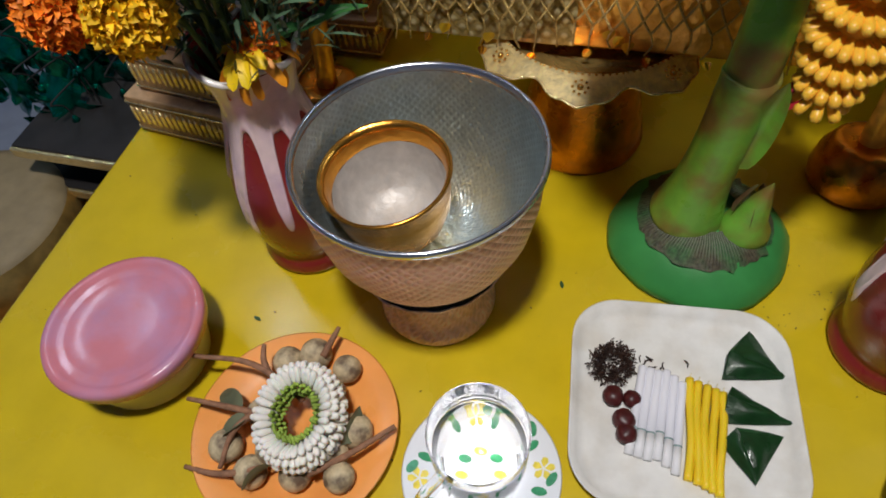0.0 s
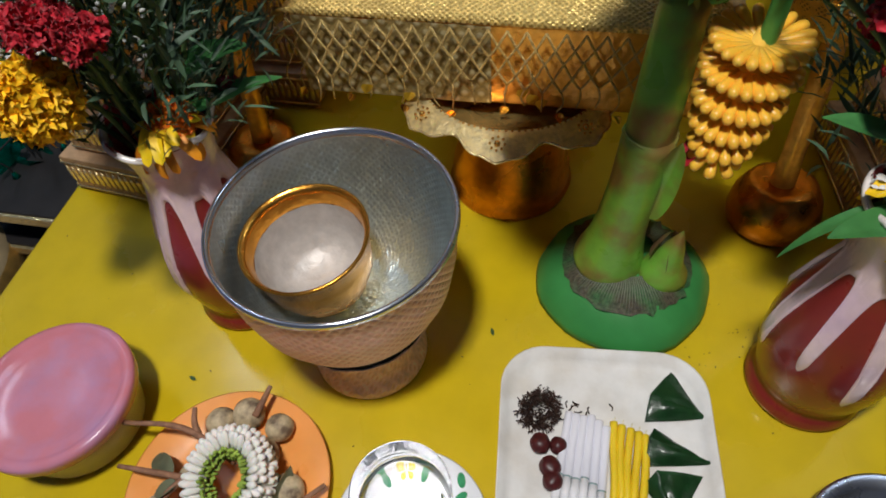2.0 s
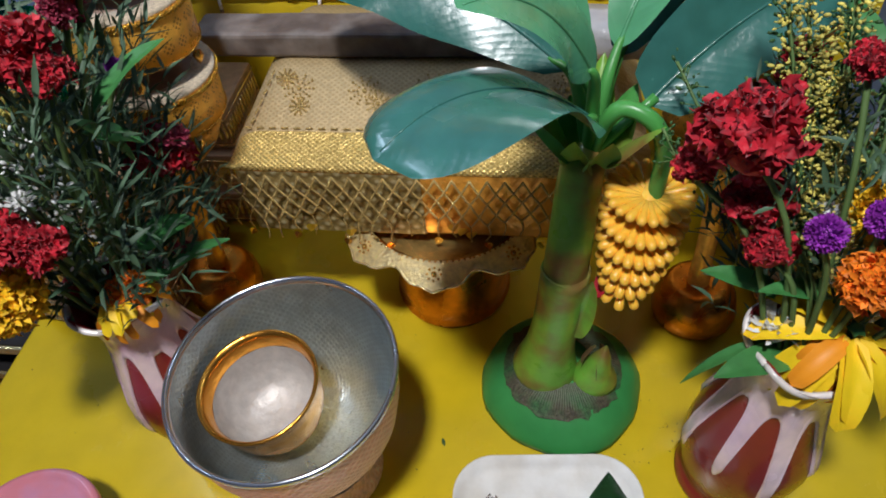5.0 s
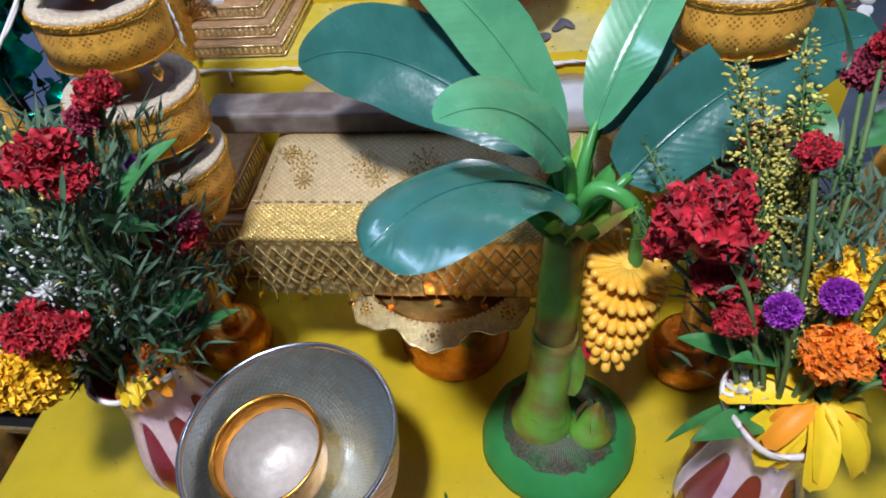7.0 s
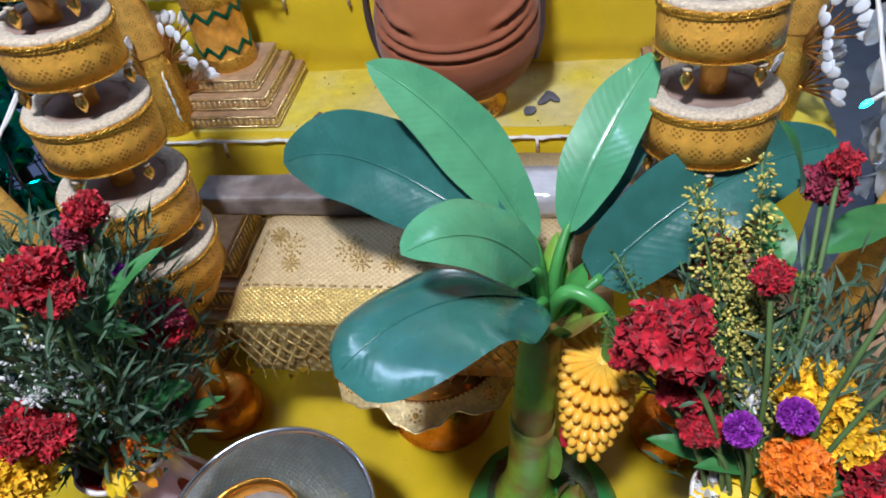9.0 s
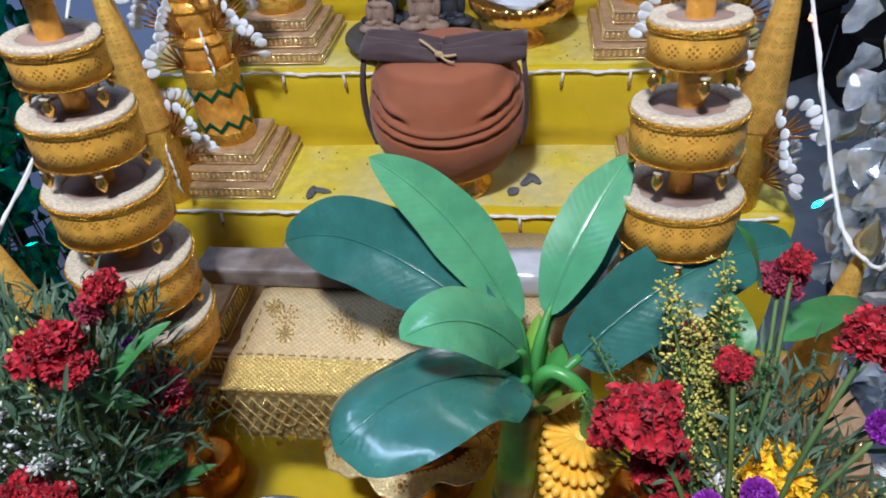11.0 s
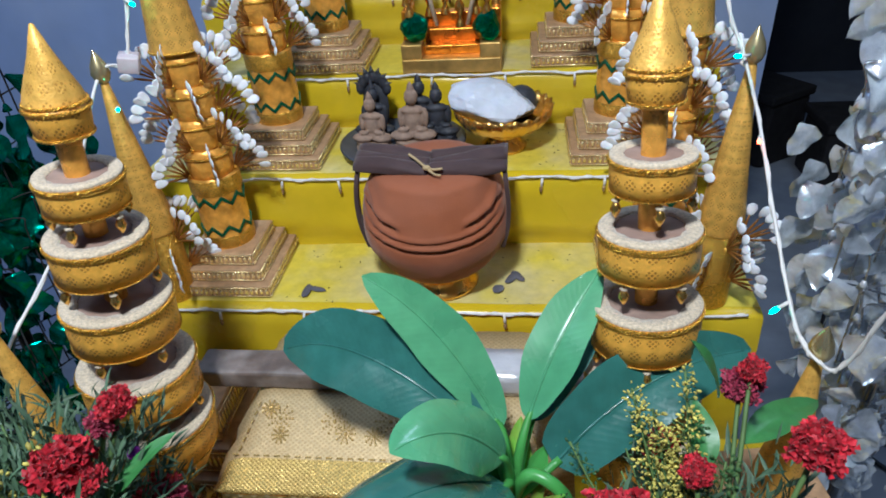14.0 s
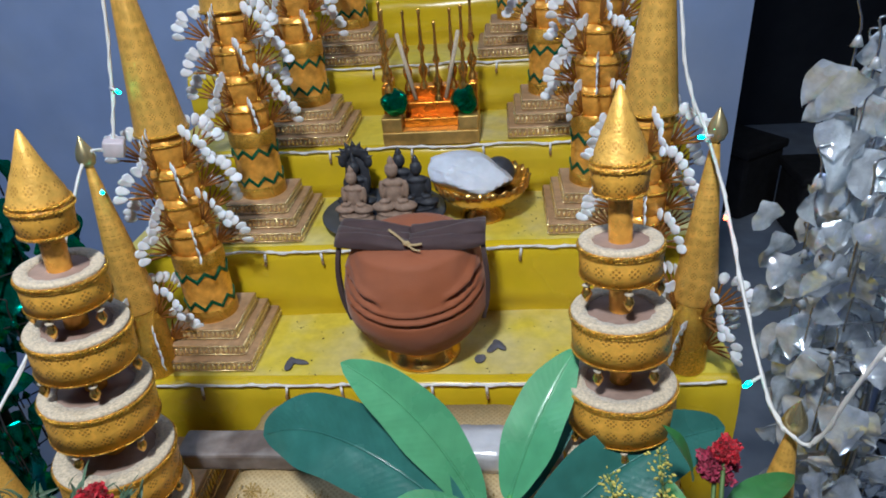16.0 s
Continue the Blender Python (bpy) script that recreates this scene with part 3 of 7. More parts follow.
def make_vase(m):
    v = thing("flower_vase", "dark red glazed vase with dripping white and lilac glaze", "vase", m, "pair of glazed vases")
    part("vase_body", lathe(VASE, 64, lambda a, k: (1 + (0.05 * math.sin(5 * a) if k in (15, 16, 17) else 0), 0.007 * math.sin(5 * a + 1) if k in (15, 16, 17) else 0)), "red_glaze", v)
    # the run glaze, a raised skin with hanging drips
    bm = bmesh.new()
    n = 320
    drips = [(0.25 + 0.785 * i, z) for i, z in enumerate((0.088, 0.066, 0.092, 0.058, 0.080, 0.070, 0.094, 0.062))]
    def low(a):
        z = 0.182 + 0.004 * math.sin(3 * a)
        for c, zd in drips:
            d = abs((a - c + math.pi) % (2 * math.pi) - math.pi)
            if d < 0.42:
                w = 1 - 0.12 * (d / 0.085) ** 2 if d < 0.085 else 0.88 * math.exp(-((d - 0.085) / 0.07) ** 1.1)
                z = min(z, 0.182 + (zd - 0.182) * w)
        return z
    rows = []
    for i in range(n):
        a = 2 * math.pi * i / n
        zl = low(a)
        row = []
        for k in range(13):
            t = k / 12
            z = zl + (0.240 - zl) * t
            r = vase_radius(z) + (0.0022 if k else 0.0002) + (0.0012 if k == 1 else 0)
            row.append(bm.verts.new((r * math.cos(a), r * math.sin(a), z)))
        rows.append(row)
    for i in range(n):
        a, b = rows[i], rows[(i + 1) % n]
        for k in range(12):
            bm.faces.new((a[k], b[k], b[k + 1], a[k + 1]))
    part("drip_glaze", bm, "lilac_glaze", v, "white and lilac run glaze")
    part("rim", tube([((0.045 + 0.0022 * math.sin(5 * a)) * math.cos(a), (0.045 + 0.0022 * math.sin(5 * a)) * math.sin(a), 0.2400 + 0.004 * math.sin(5 * a + 1)) for a in [2 * math.pi * i / 60 for i in range(61)]], 0.0028, 6), "white_glaze", v, "chipped white rim")
    return v


vase_right = make_vase(pose(0.458, 0.428, 0, 0, 0, 212) @ Matrix.Diagonal((1, 1, 1.07, 1)))
vase_left = copy_thing(vase_right, pose(-0.117, 0.444, 0, 0, 0, 95))

# ---- artificial banana plant ----
plant = thing("artificial_banana_plant", "artificial banana plant with green plastic leaves on a round base", "artificial plant")
PX, PY = 0.287, 0.521
part("base", lathe([(0.0, 0.0), (0.088, 0.0), (0.092, 0.003), (0.090, 0.010), (0.078, 0.026), (0.060, 0.040), (0.044, 0.047), (0.0, 0.050)], 40, lambda a, k: 1 + 0.015 * math.sin(4 * a) + 0.008 * math.sin(11 * a), m=pose(PX, PY, 0)), "base_green", plant, "green plastic mound")
part("soil_ring", lathe([(0.066, 0.0375), (0.056, 0.044), (0.044, 0.050), (0.03, 0.053)], 60, lambda a, k: 1 + 0.10 * noise.noise(Vector((math.cos(a) * 9, math.sin(a) * 9, k))) * (k == 0), m=pose(PX, PY, 0)), "soil_grey", plant, "grey fibre ring round the stem")
stem_pts = bend([(PX - 0.020, PY - 0.003, 0.042), (PX - 0.019, PY - 0.004, 0.058), (PX - 0.016, PY - 0.006, 0.10), (PX - 0.012, PY - 0.008, 0.16), (PX - 0.009, PY - 0.006, 0.222)], 6)
nst = len(stem_pts)
part("lower_trunk", tube(stem_pts, 0.02, 24, taper=[0.0225 + 0.0135 * math.exp(-((k - 3) / 7.5) ** 2) - (0.006 if k == 0 else 0) for k in range(nst)]), "trunk_green", plant, "green trunk with brown patches")
part("upper_trunk", tube(bend([(PX - 0.010, PY - 0.006, 0.205), (PX - 0.007, PY + 0.004, 0.255), (PX - 0.003, PY + 0.026, 0.305), (PX + 0.003, PY + 0.042, 0.340)], 5), 0.019, 24, taper=[0.0208 - 0.00015 * k if k < 13 else 0.0175 - 0.0045 * (k - 12) for k in range(16)]), "trunk_green", plant)
part("node_ring", tube([(PX - 0.009 + 0.0215 * math.cos(a), PY - 0.005 + 0.0215 * math.sin(a), 0.222 + 0.0025 * math.sin(2 * a)) for a in [2 * math.pi * i / 30 for i in range(31)]], 0.0016, 6), "trunk_green", plant, "ring where the trunk sheath ends")
part("sheath", leaf_mesh(0.105, 0.026, m=aim((PX + 0.004, PY - 0.018, 0.130), (PX + 0.016, PY - 0.014, 0.232), 60), fold=0.7, curl=-0.25, nl=12, seed=3, blunt=0.5), "trunk_green", plant, "split trunk sheath")
part("sprout", lathe([(0.0, 0.0), (0.020, 0.001), (0.0250, 0.012), (0.0225, 0.026), (0.0160, 0.036), (0.0135, 0.048), (0.0095, 0.064), (0.003, 0.084), (0.0, 0.092)], 28, lambda a, k: 1 + 0.05 * math.sin(3 * a + k), m=pose(PX + 0.033, PY - 0.014, 0.030, 4, 4, 0)), "trunk_green", plant, "round green sprout with a pointed tip")
for k in range(3):
    a = k * 2.1 - 1.2
    part("sprout_scale", leaf_mesh(0.050, 0.013, m=pose(PX + 0.033 + 0.0135 * math.cos(a), PY - 0.014 + 0.0150 * math.sin(a), 0.060, 0, 0, math.degrees(a) - 90) @ pose(0, 0, 0, 98, 0, 0), curl=-0.15, fold=-0.55, nl=9, nw=5, seed=k, wave=0.05, shape=0.7), "dry_bract", plant, "brown papery scale")
CROWN = Vector((PX + 0.003, PY + 0.040, 0.340))


def banana_leaf(root, mid, tip, normal, width, mat="leaf_dark", fold=0.2, wave=0.03, seed=0, shape=0.8, blunt=0.6, stalk=True, sag=0.0):
    """A blade swept along a curve from root over mid to tip; normal is the way its upper face looks; sag bends its near half down."""
    root, mid, tip, normal = Vector(root), Vector(mid), Vector(tip), Vector(normal)
    ctrl = 2 * mid - (root + tip) / 2
    bm = bmesh.new()
    uvl = bm.loops.layers.uv.verify()
    nl, nw, ph = 30, 14, seed * 1.7
    length = (mid - root).length + (tip - mid).length
    rows, rib = [], []
    for i in range(nl + 1):
        t = i / nl
        c = root * (1 - t) ** 2 + ctrl * 2 * t * (1 - t) + tip * t * t
        d = ((ctrl - root) * (1 - t) + (tip - ctrl) * t).normalized()
        side = d.cross(normal).normalized()
        up = side.cross(d).normalized()
        w = max(width * 0.5 * (math.sin(math.pi * min(1, t ** shape)) ** blunt if 0 < t < 1 else 0.0), width * 0.012)
        w *= 1 + 0.025 * math.sin(t * 17 + ph)
        row = []
        for j in range(nw + 1):
            q = 2 * j / nw - 1
            lift = fold * abs(q) * w - 0.25 * fold * q * q * w + wave * width * math.sin(t * 8 + ph + (2.4 if q > 0 else 0)) * q * q * math.sin(math.pi * t)
            drop = sag * w * max(0.0, q) ** 1.6
            row.append(bm.verts.new(c + side * (q * w * (1 - 0.12 * abs(q)) - 0.25 * drop) + up * (lift - drop)))
        rows.append(row)
        rib.append(c + up * 0.0002)
    for i in range(nl):
        for j in range(nw):
            f = bm.faces.new((rows[i][j], rows[i + 1][j], rows[i + 1][j + 1], rows[i][j + 1]))
            for loop, (ii, jj) in zip(f.loops, ((i, j), (i + 1, j), (i + 1, j + 1), (i, j + 1))):
                q = abs(2 * jj / nw - 1)
                loop[uvl].uv = (0.01 + 0.5 * width * q, length * ii / nl - 0.35 * width * q)
    leaf = part("leaf", bm, mat, plant)
    part("midrib", tube(rib[:-1], 0.0013, 6, taper=[0.0019 - 0.00005 * k for k in range(nl)]), mat, leaf)
    if stalk:
        base = CROWN + Vector((0, 0, -0.015))
        part("leaf_stalk", tube(bend([base, base.lerp(root, 0.55) + Vector((0, 0, 0.012)), root, root.lerp(mid, 0.12)], 5), 0.0045, 8, taper=[0.0068 - 0.0003 * k for k in range(16)]), "leaf_rib", plant)


banana_leaf((0.268, 0.575, 0.395), (0.138, 0.632, 0.452), (0.039, 0.655, 0.436), (-0.12, -0.72, 0.68), 0.100, "leaf_dark", 0.16, 0.05, 1, 0.95, 0.55)
banana_leaf((0.286, 0.535, 0.380), (0.215, 0.472, 0.452), (0.152, 0.412, 0.446), (-0.10, -0.22, 0.97), 0.152, "leaf_dark", 0.28, 0.09, 2, 1.30, 0.36, True, 0.6)
banana_leaf((0.284, 0.535, 0.418), (0.243, 0.505, 0.487), (0.199, 0.462, 0.512), (-0.05, -0.48, 0.87), 0.078, "leaf_light", 0.22, 0.03, 3, 0.9, 0.6, True, 0.3)
banana_leaf((0.280, 0.590, 0.395), (0.217, 0.630, 0.483), (0.143, 0.649, 0.543), (0.30, -0.80, 0.50), 0.068, "leaf_light", 0.20, 0.03, 4, 0.9, 0.6)
banana_leaf((0.306, 0.600, 0.398), (0.340, 0.655, 0.462), (0.383, 0.712, 0.508), (-0.35, -0.80, 0.45), 0.066, "leaf_light", 0.30, 0.02, 5, 0.9, 0.65)
banana_leaf((0.272, 0.605, 0.385), (0.205, 0.675, 0.425), (0.142, 0.739, 0.420), (0.05, -0.72, 0.68), 0.085, "leaf_dark", 0.15, 0.03, 6)
banana_leaf((0.310, 0.610, 0.385), (0.350, 0.672, 0.430), (0.396, 0.722, 0.462), (-0.35, -0.75, 0.50), 0.060, "leaf_dark", 0.2, 0.02, 7)
banana_leaf((0.332, 0.572, 0.366), (0.425, 0.625, 0.428), (0.528, 0.655, 0.450), (-0.06, -0.82, 0.56), 0.094, "leaf_dark", 0.22, 0.04, 8, 0.70, 0.45, False)
part("leaf_stalk", tube(bend([CROWN + Vector((0.004, -0.004, -0.01)), (0.312, 0.560, 0.352), (0.338, 0.576, 0.370)], 5), 0.0045, 8), "leaf_rib", plant)
part("curled_shoot", tube(bend([CROWN + Vector((0, 0, -0.02)), (0.300, 0.550, 0.368), (0.313, 0.548, 0.380), (0.334, 0.540, 0.372), (0.346, 0.542, 0.340), (0.346, 0.54, 0.285)], 6), 0.0068, 12), "leaf_rib", plant, "green drooping flower stalk")
for k in range(9):
    a = k * 0.71
    part("bract", leaf_mesh(0.050 + 0.012 * (k % 3), 0.030, m=pose(CROWN.x + 0.015 * math.cos(a), CROWN.y + 0.015 * math.sin(a), 0.315 + 0.004 * (k % 3), 0, 0, math.degrees(a) - 90) @ pose(0, 0, 0, 78 - 8 * (k % 3), 0, 0), curl=0.35, fold=-0.5, nl=8, nw=4, seed=k, shape=0.7), "leaf_rib" if k % 2 else "trunk_green", plant)

# hanging yellow wax flower cluster on the drooping stalk
fl = tube([(0, 0, 0), (0, 0, 0.018), (0, 0, 0.027), (0, 0, 0.0325), (0, 0, 0.036), (0, 0, 0.0372)], 0.004, 8, taper=[0.0025, 0.0032, 0.0044, 0.0046, 0.0034, 0.0010])
core = part("flower_core", tube([(0.345, 0.545, 0.304), (0.336, 0.522, 0.262), (0.328, 0.499, 0.224)], 0.01, 10, taper=[0.006, 0.016, 0.006]), "wax_yellow", plant, "hanging orange-yellow wax flower")
floret = part("floret", fl, "wax_yellow", core)
axis0, axis1 = Vector((0.342, 0.540, 0.294)), Vector((0.329, 0.501, 0.226))
k = 0
for ring in range(6):
    t = ring / 5
    c = axis0.lerp(axis1, t)
    n = (20, 21, 19, 17, 13, 7)[ring]
    for i in range(n):
        a = 2 * math.pi * i / n + ring * 0.35
        d = Vector((math.cos(a), math.sin(a) - 0.15, 0.20 - 1.05 * t)).normalized()
        ob = floret if k == 0 else new("floret", floret.data)
        ob.parent = core
        ob.matrix_basis = Matrix.Translation(c) @ d.to_track_quat("Z", "Y").to_matrix().to_4x4() @ Matrix.Diagonal((1, 1, 1.05 - 0.35 * t * t, 1))
        k += 1
part("red_petal", leaf_mesh(0.03, 0.022, m=aim((0.322, 0.512, 0.225), (0.305, 0.50, 0.20)), fold=0.3), "celosia", core, "red petal below the cluster")

# ---- square plate with offerings ----
PLATE = pose(0.2785, 0.328, 0, 0, 0, 5.5)


def rounded_square(half, corner, n=10):
    out = []
    for cx, cy, a0 in ((1, 1, 0), (-1, 1, 90), (-1, -1, 180), (1, -1, 270)):
        for i in range(n):
            a = radians(a0 + 90 * i / (n - 1))
            out.append((cx * (half - corner) + corner * math.cos(a), cy * (half - corner) + corner * math.sin(a)))
    return out


def loft(rings, bm=None, cap0=True, cap1=True):
    bm = bm or bmesh.new()
    vs = [[bm.verts.new(p) for p in ring] for ring in rings]
    for a, b in zip(vs, vs[1:]):
        for i in range(len(a)):
            bm.faces.new((a[i], a[(i + 1) % len(a)], b[(i + 1) % len(a)], b[i]))
    if cap0:
        bm.faces.new(vs[0][::-1])
    if cap1:
        bm.faces.new(vs[-1])
    return bm


plate = thing("square_plate", "square pale palm-leaf plate with rounded corners", "plate", PLATE)
part("plate_body", loft([[(x * s, y * s, z) for x, y in rounded_square(0.0970, 0.044)] for s, z in ((0.82, 0.0), (0.94, 0.005), (1.0, 0.015), (1.005, 0.017), (0.99, 0.0172), (0.93, 0.008), (0.84, 0.0045))]), "palm_plate", plate)
rnd = random.Random(5)
tob = bmesh.new()
for i in range(420):
    d = Vector((rnd.gauss(0, 1), rnd.gauss(0, 1), abs(rnd.gauss(0, 0.8)))).normalized()
    p = Vector((0.216, 0.354, 0.007)) + Vector((d.x * 0.022, d.y * 0.023, d.z * 0.017)) * rnd.uniform(0.5, 1)
    e = p + Vector((rnd.uniform(-1, 1), rnd.uniform(-1, 1), rnd.uniform(-0.5, 0.5))) * 0.007
    tube([p, p.lerp(e, 0.5) + Vector((0, 0, rnd.uniform(0, 0.002))), e], 0.0006, 4, tob)
tagged(part("shredded_tobacco", tob, "tobacco"), "small heap of dark shredded tobacco on the plate", "tobacco", kind="stuff")
for k in range(9):
    p = Vector((rnd.uniform(0.232, 0.29), rnd.uniform(0.357, 0.372), 0.0065))
    a = rnd.uniform(0, 6)
    tagged(part("tobacco_crumb", tube(bend([p, p + Vector((0.003 * math.cos(a), 0.003 * math.sin(a), 0.0015)), p + Vector((0.007 * math.cos(a + 0.5), 0.007 * math.sin(a + 0.5), 0))], 3), 0.0007, 4), "tobacco"), "dark crumb of tobacco on the plate", "crumb", "tobacco crumbs")
for k, (x, y, r) in enumerate(((0.220, 0.322, 0.0095), (0.236, 0.323, 0.008), (0.231, 0.302, 0.0098), (0.234, 0.290, 0.0095))):
    bm = blob(r, sub=3)
    for v in bm.verts:
        v.co *= 1 + 0.12 * noise.noise(v.co * 160 + Vector((k, 0, 0)))
        v.co.z *= 0.75
    ob = part("betel_nut", bm, "betel")
    ob.matrix_basis = pose(x, y, 0.0045 + r * 0.72)
    tagged(ob, "dark red dried areca nut slice on the plate", "nut", "areca nuts")
cig = thing("cigarette", "white filter cigarette lying on the plate", "cigarette", None, "row of cigarettes")
part("paper_tube", tube([(0, 0.0245, 0), (0, 0.082, 0), (0, 0.084, 0)], 0.0039, 14, taper=[0.0039, 0.0039, 0.0037]), "paper", cig)
part("filter_tip", tube([(0, 0, 0), (0, 0.023, 0)], 0.0039, 14), "paper_filter", cig)
part("filter_band", tube([(0, 0.0232, 0), (0, 0.0245, 0)], 0.0040, 14), "band_grey", cig, "thin grey band")
for k in range(6):
    m = pose(0.2375 + 0.0078 * k, 0.2735 - 0.001 * k + (0.003 if k == 3 else -0.004 if k == 5 else 0), 0.0088, 0, k * 40, -4.2 + 0.5 * k)
    if k == 0:
        cig.matrix_basis = m
    else:
        copy_thing(cig, m)
for k in range(5):
    x = 0.2865 + 0.0066 * k
    t = [(x + 0.0015 * math.sin(j + k), 0.262 + 0.0185 * j - 0.002 * k, 0.0087 + (0.001 if j == 2 else 0)) for j in range(6)]
    c = thing("yellow_candle", "thin yellow wax candle lying on the plate", "candle", None, "row of yellow candles")
    part("wax", tube(bend(t, 4), 0.0037, 10), "wax_candle", c)
    part("wick", tube([t[-1], Vector(t[-1]) + Vector((0.001, 0.005, 0.001))], 0.0006, 5), "wick", c)


def leaf_cone(corners, ridge, height):
    """A leaf folded into a flat three-cornered packet with a raised ridge and an overlapping flap."""
    ob = thing("folded_leaf_cone", "dark green betel leaf folded into a three-cornered packet", "leaf cone", None, "folded leaf packets")
    a, b, c = (Vector((x, y, 0.0062)) for x, y in corners)
    r0, r1 = Vector((*ridge[0], 0.0062 + height)), Vector((*ridge[1], 0.0062 + height * 0.35))
    for k, (p, q, lift) in enumerate(((a, b, 0.0), (b, c, 0.0012))):
        bm = bmesh.new()
        rows = []
        for i in range(9):
            t = i / 8
            edge, top = p.lerp(q, t), r0.lerp(r1, t if k == 0 else 1 - t)
            rows.append([bm.verts.new(edge.lerp(top, u) + Vector((0, 0, lift + 0.0045 * math.sin(math.pi * u) * math.sin(math.pi * t) + 0.0008 * math.sin(9 * t + 5 * u)))) for u in [j / 6 for j in range(7)]])
        for m0, m1 in zip(rows, rows[1:]):
            for j in range(6):
                bm.faces.new((m0[j], m1[j], m1[j + 1], m0[j + 1]))
        bmesh.ops.solidify(bm, geom=bm.faces[:], thickness=0.0009)
        part("folded_leaf", bm, "betel_leaf", ob)
    bm = bmesh.new()
    rows = [[bm.verts.new(c.lerp(a, t).lerp(r0, u) + Vector((0, 0, 0.003 * math.sin(math.pi * u)))) for u in (0, 0.33, 0.66, 1)] for t in [i / 6 for i in range(7)]]
    for m0, m1 in zip(rows, rows[1:]):
        for j in range(3):
            bm.faces.new((m0[j], m1[j], m1[j + 1], m0[j + 1]))
    part("tucked_end", bm, "betel_leaf", ob)
    return ob


leaf_cone(((0.338, 0.417), (0.368, 0.372), (0.313, 0.360)), ((0.316, 0.384), (0.364, 0.376)), 0.012)
leaf_cone(((0.322, 0.356), (0.371, 0.329), (0.314, 0.318)), ((0.315, 0.341), (0.369, 0.331)), 0.012)
leaf_cone(((0.364, 0.318), (0.340, 0.270), (0.312, 0.300)), ((0.322, 0.312), (0.339, 0.276)), 0.013)

# ---- orange plate with garland and longans ----
oplate = thing("orange_plate", "round orange plastic plate", "plate", pose(-0.052, 0.232, 0))
part("plate_body", lathe([(0.0, 0.0), (0.055, 0.0), (0.065, 0.003), (0.092, 0.014), (0.0935, 0.0155), (0.092, 0.0158), (0.066, 0.006), (0.055, 0.003), (0.0, 0.003)], 64), "orange", oplate)
LONGANS = [(-0.080, 0.288, 0.022), (-0.056, 0.300, 0.024), (-0.022, 0.292, 0.024), (-0.105, 0.200, 0.020), (-0.074, 0.184, 0.020), (0.004, 0.196, 0.024), (0.004, 0.238, 0.022), (-0.062, 0.205, 0.024), (-0.035, 0.190, 0.02), (-0.03, 0.265, 0.022), (-0.085, 0.235, 0.022), (-0.01, 0.215, 0.02)]
for k, (x, y, z) in enumerate(LONGANS):
    bm = blob(0.0146 + 0.0012 * math.sin(k * 2.3), sub=3)
    for v in bm.verts:
        v.co *= 1 + 0.03 * noise.noise(v.co * 90 + Vector((k * 3, 0, 0)))
    ob = part("longan", bm, "longan")
    ob.matrix_basis = pose(x, y, z - 0.004, k * 40, k * 25, 0)
    tagged(ob, "tan round longan fruit with dark blemishes on the orange plate", "fruit", "longan fruits")
TWIGS = [((-0.045, 0.250, 0.035), (-0.100, 0.268, 0.045), (-0.155, 0.262, 0.050)), ((-0.060, 0.230, 0.030), (-0.11, 0.228, 0.036), (-0.150, 0.228, 0.034)), ((-0.02, 0.19, 0.03), (0.01, 0.215, 0.03), (0.040, 0.246, 0.030)),
         ((-0.045, 0.295, 0.03), (-0.040, 0.312, 0.036), (-0.036, 0.322, 0.042)), ((-0.075, 0.235, 0.04), (-0.095, 0.21, 0.035), (-0.10, 0.18, 0.02)), ((-0.06, 0.185, 0.03), (-0.10, 0.175, 0.02), (-0.135, 0.176, 0.012)), ((-0.085, 0.265, 0.04), (-0.092, 0.275, 0.045), (-0.095, 0.287, 0.05))]
for k, t in enumerate(TWIGS):
    tagged(part("twig", tube(bend(t, 5), 0.003, 7, taper=[0.0036 - 0.00015 * j for j in range(11)]), "twig"), "dry brown longan twig on the orange plate", "twig", "longan twigs")
for k, (p, q) in enumerate((((-0.095, 0.228, 0.035), (-0.135, 0.250, 0.025)), ((-0.085, 0.222, 0.04), (-0.115, 0.205, 0.03)), ((-0.015, 0.215, 0.035), (-0.04, 0.195, 0.03)), ((0.0, 0.22, 0.03), (0.012, 0.255, 0.035)), ((-0.05, 0.19, 0.035), (-0.075, 0.17, 0.03)))):
    ob = part("dry_leaf", leaf_mesh((Vector(q) - Vector(p)).length, 0.018, m=aim(p, q, 20 * k), fold=0.4, curl=0.5, nl=7, nw=4, seed=k), "dry_leaf")
    tagged(ob, "dull grey-green dry leaf on a twig", "leaf", "dry leaves")
gar = thing("jasmine_garland", "white jasmine garland ring with green inside", "garland", pose(-0.038, 0.229, 0.056, 10, -4, 8))
rnd = random.Random(9)
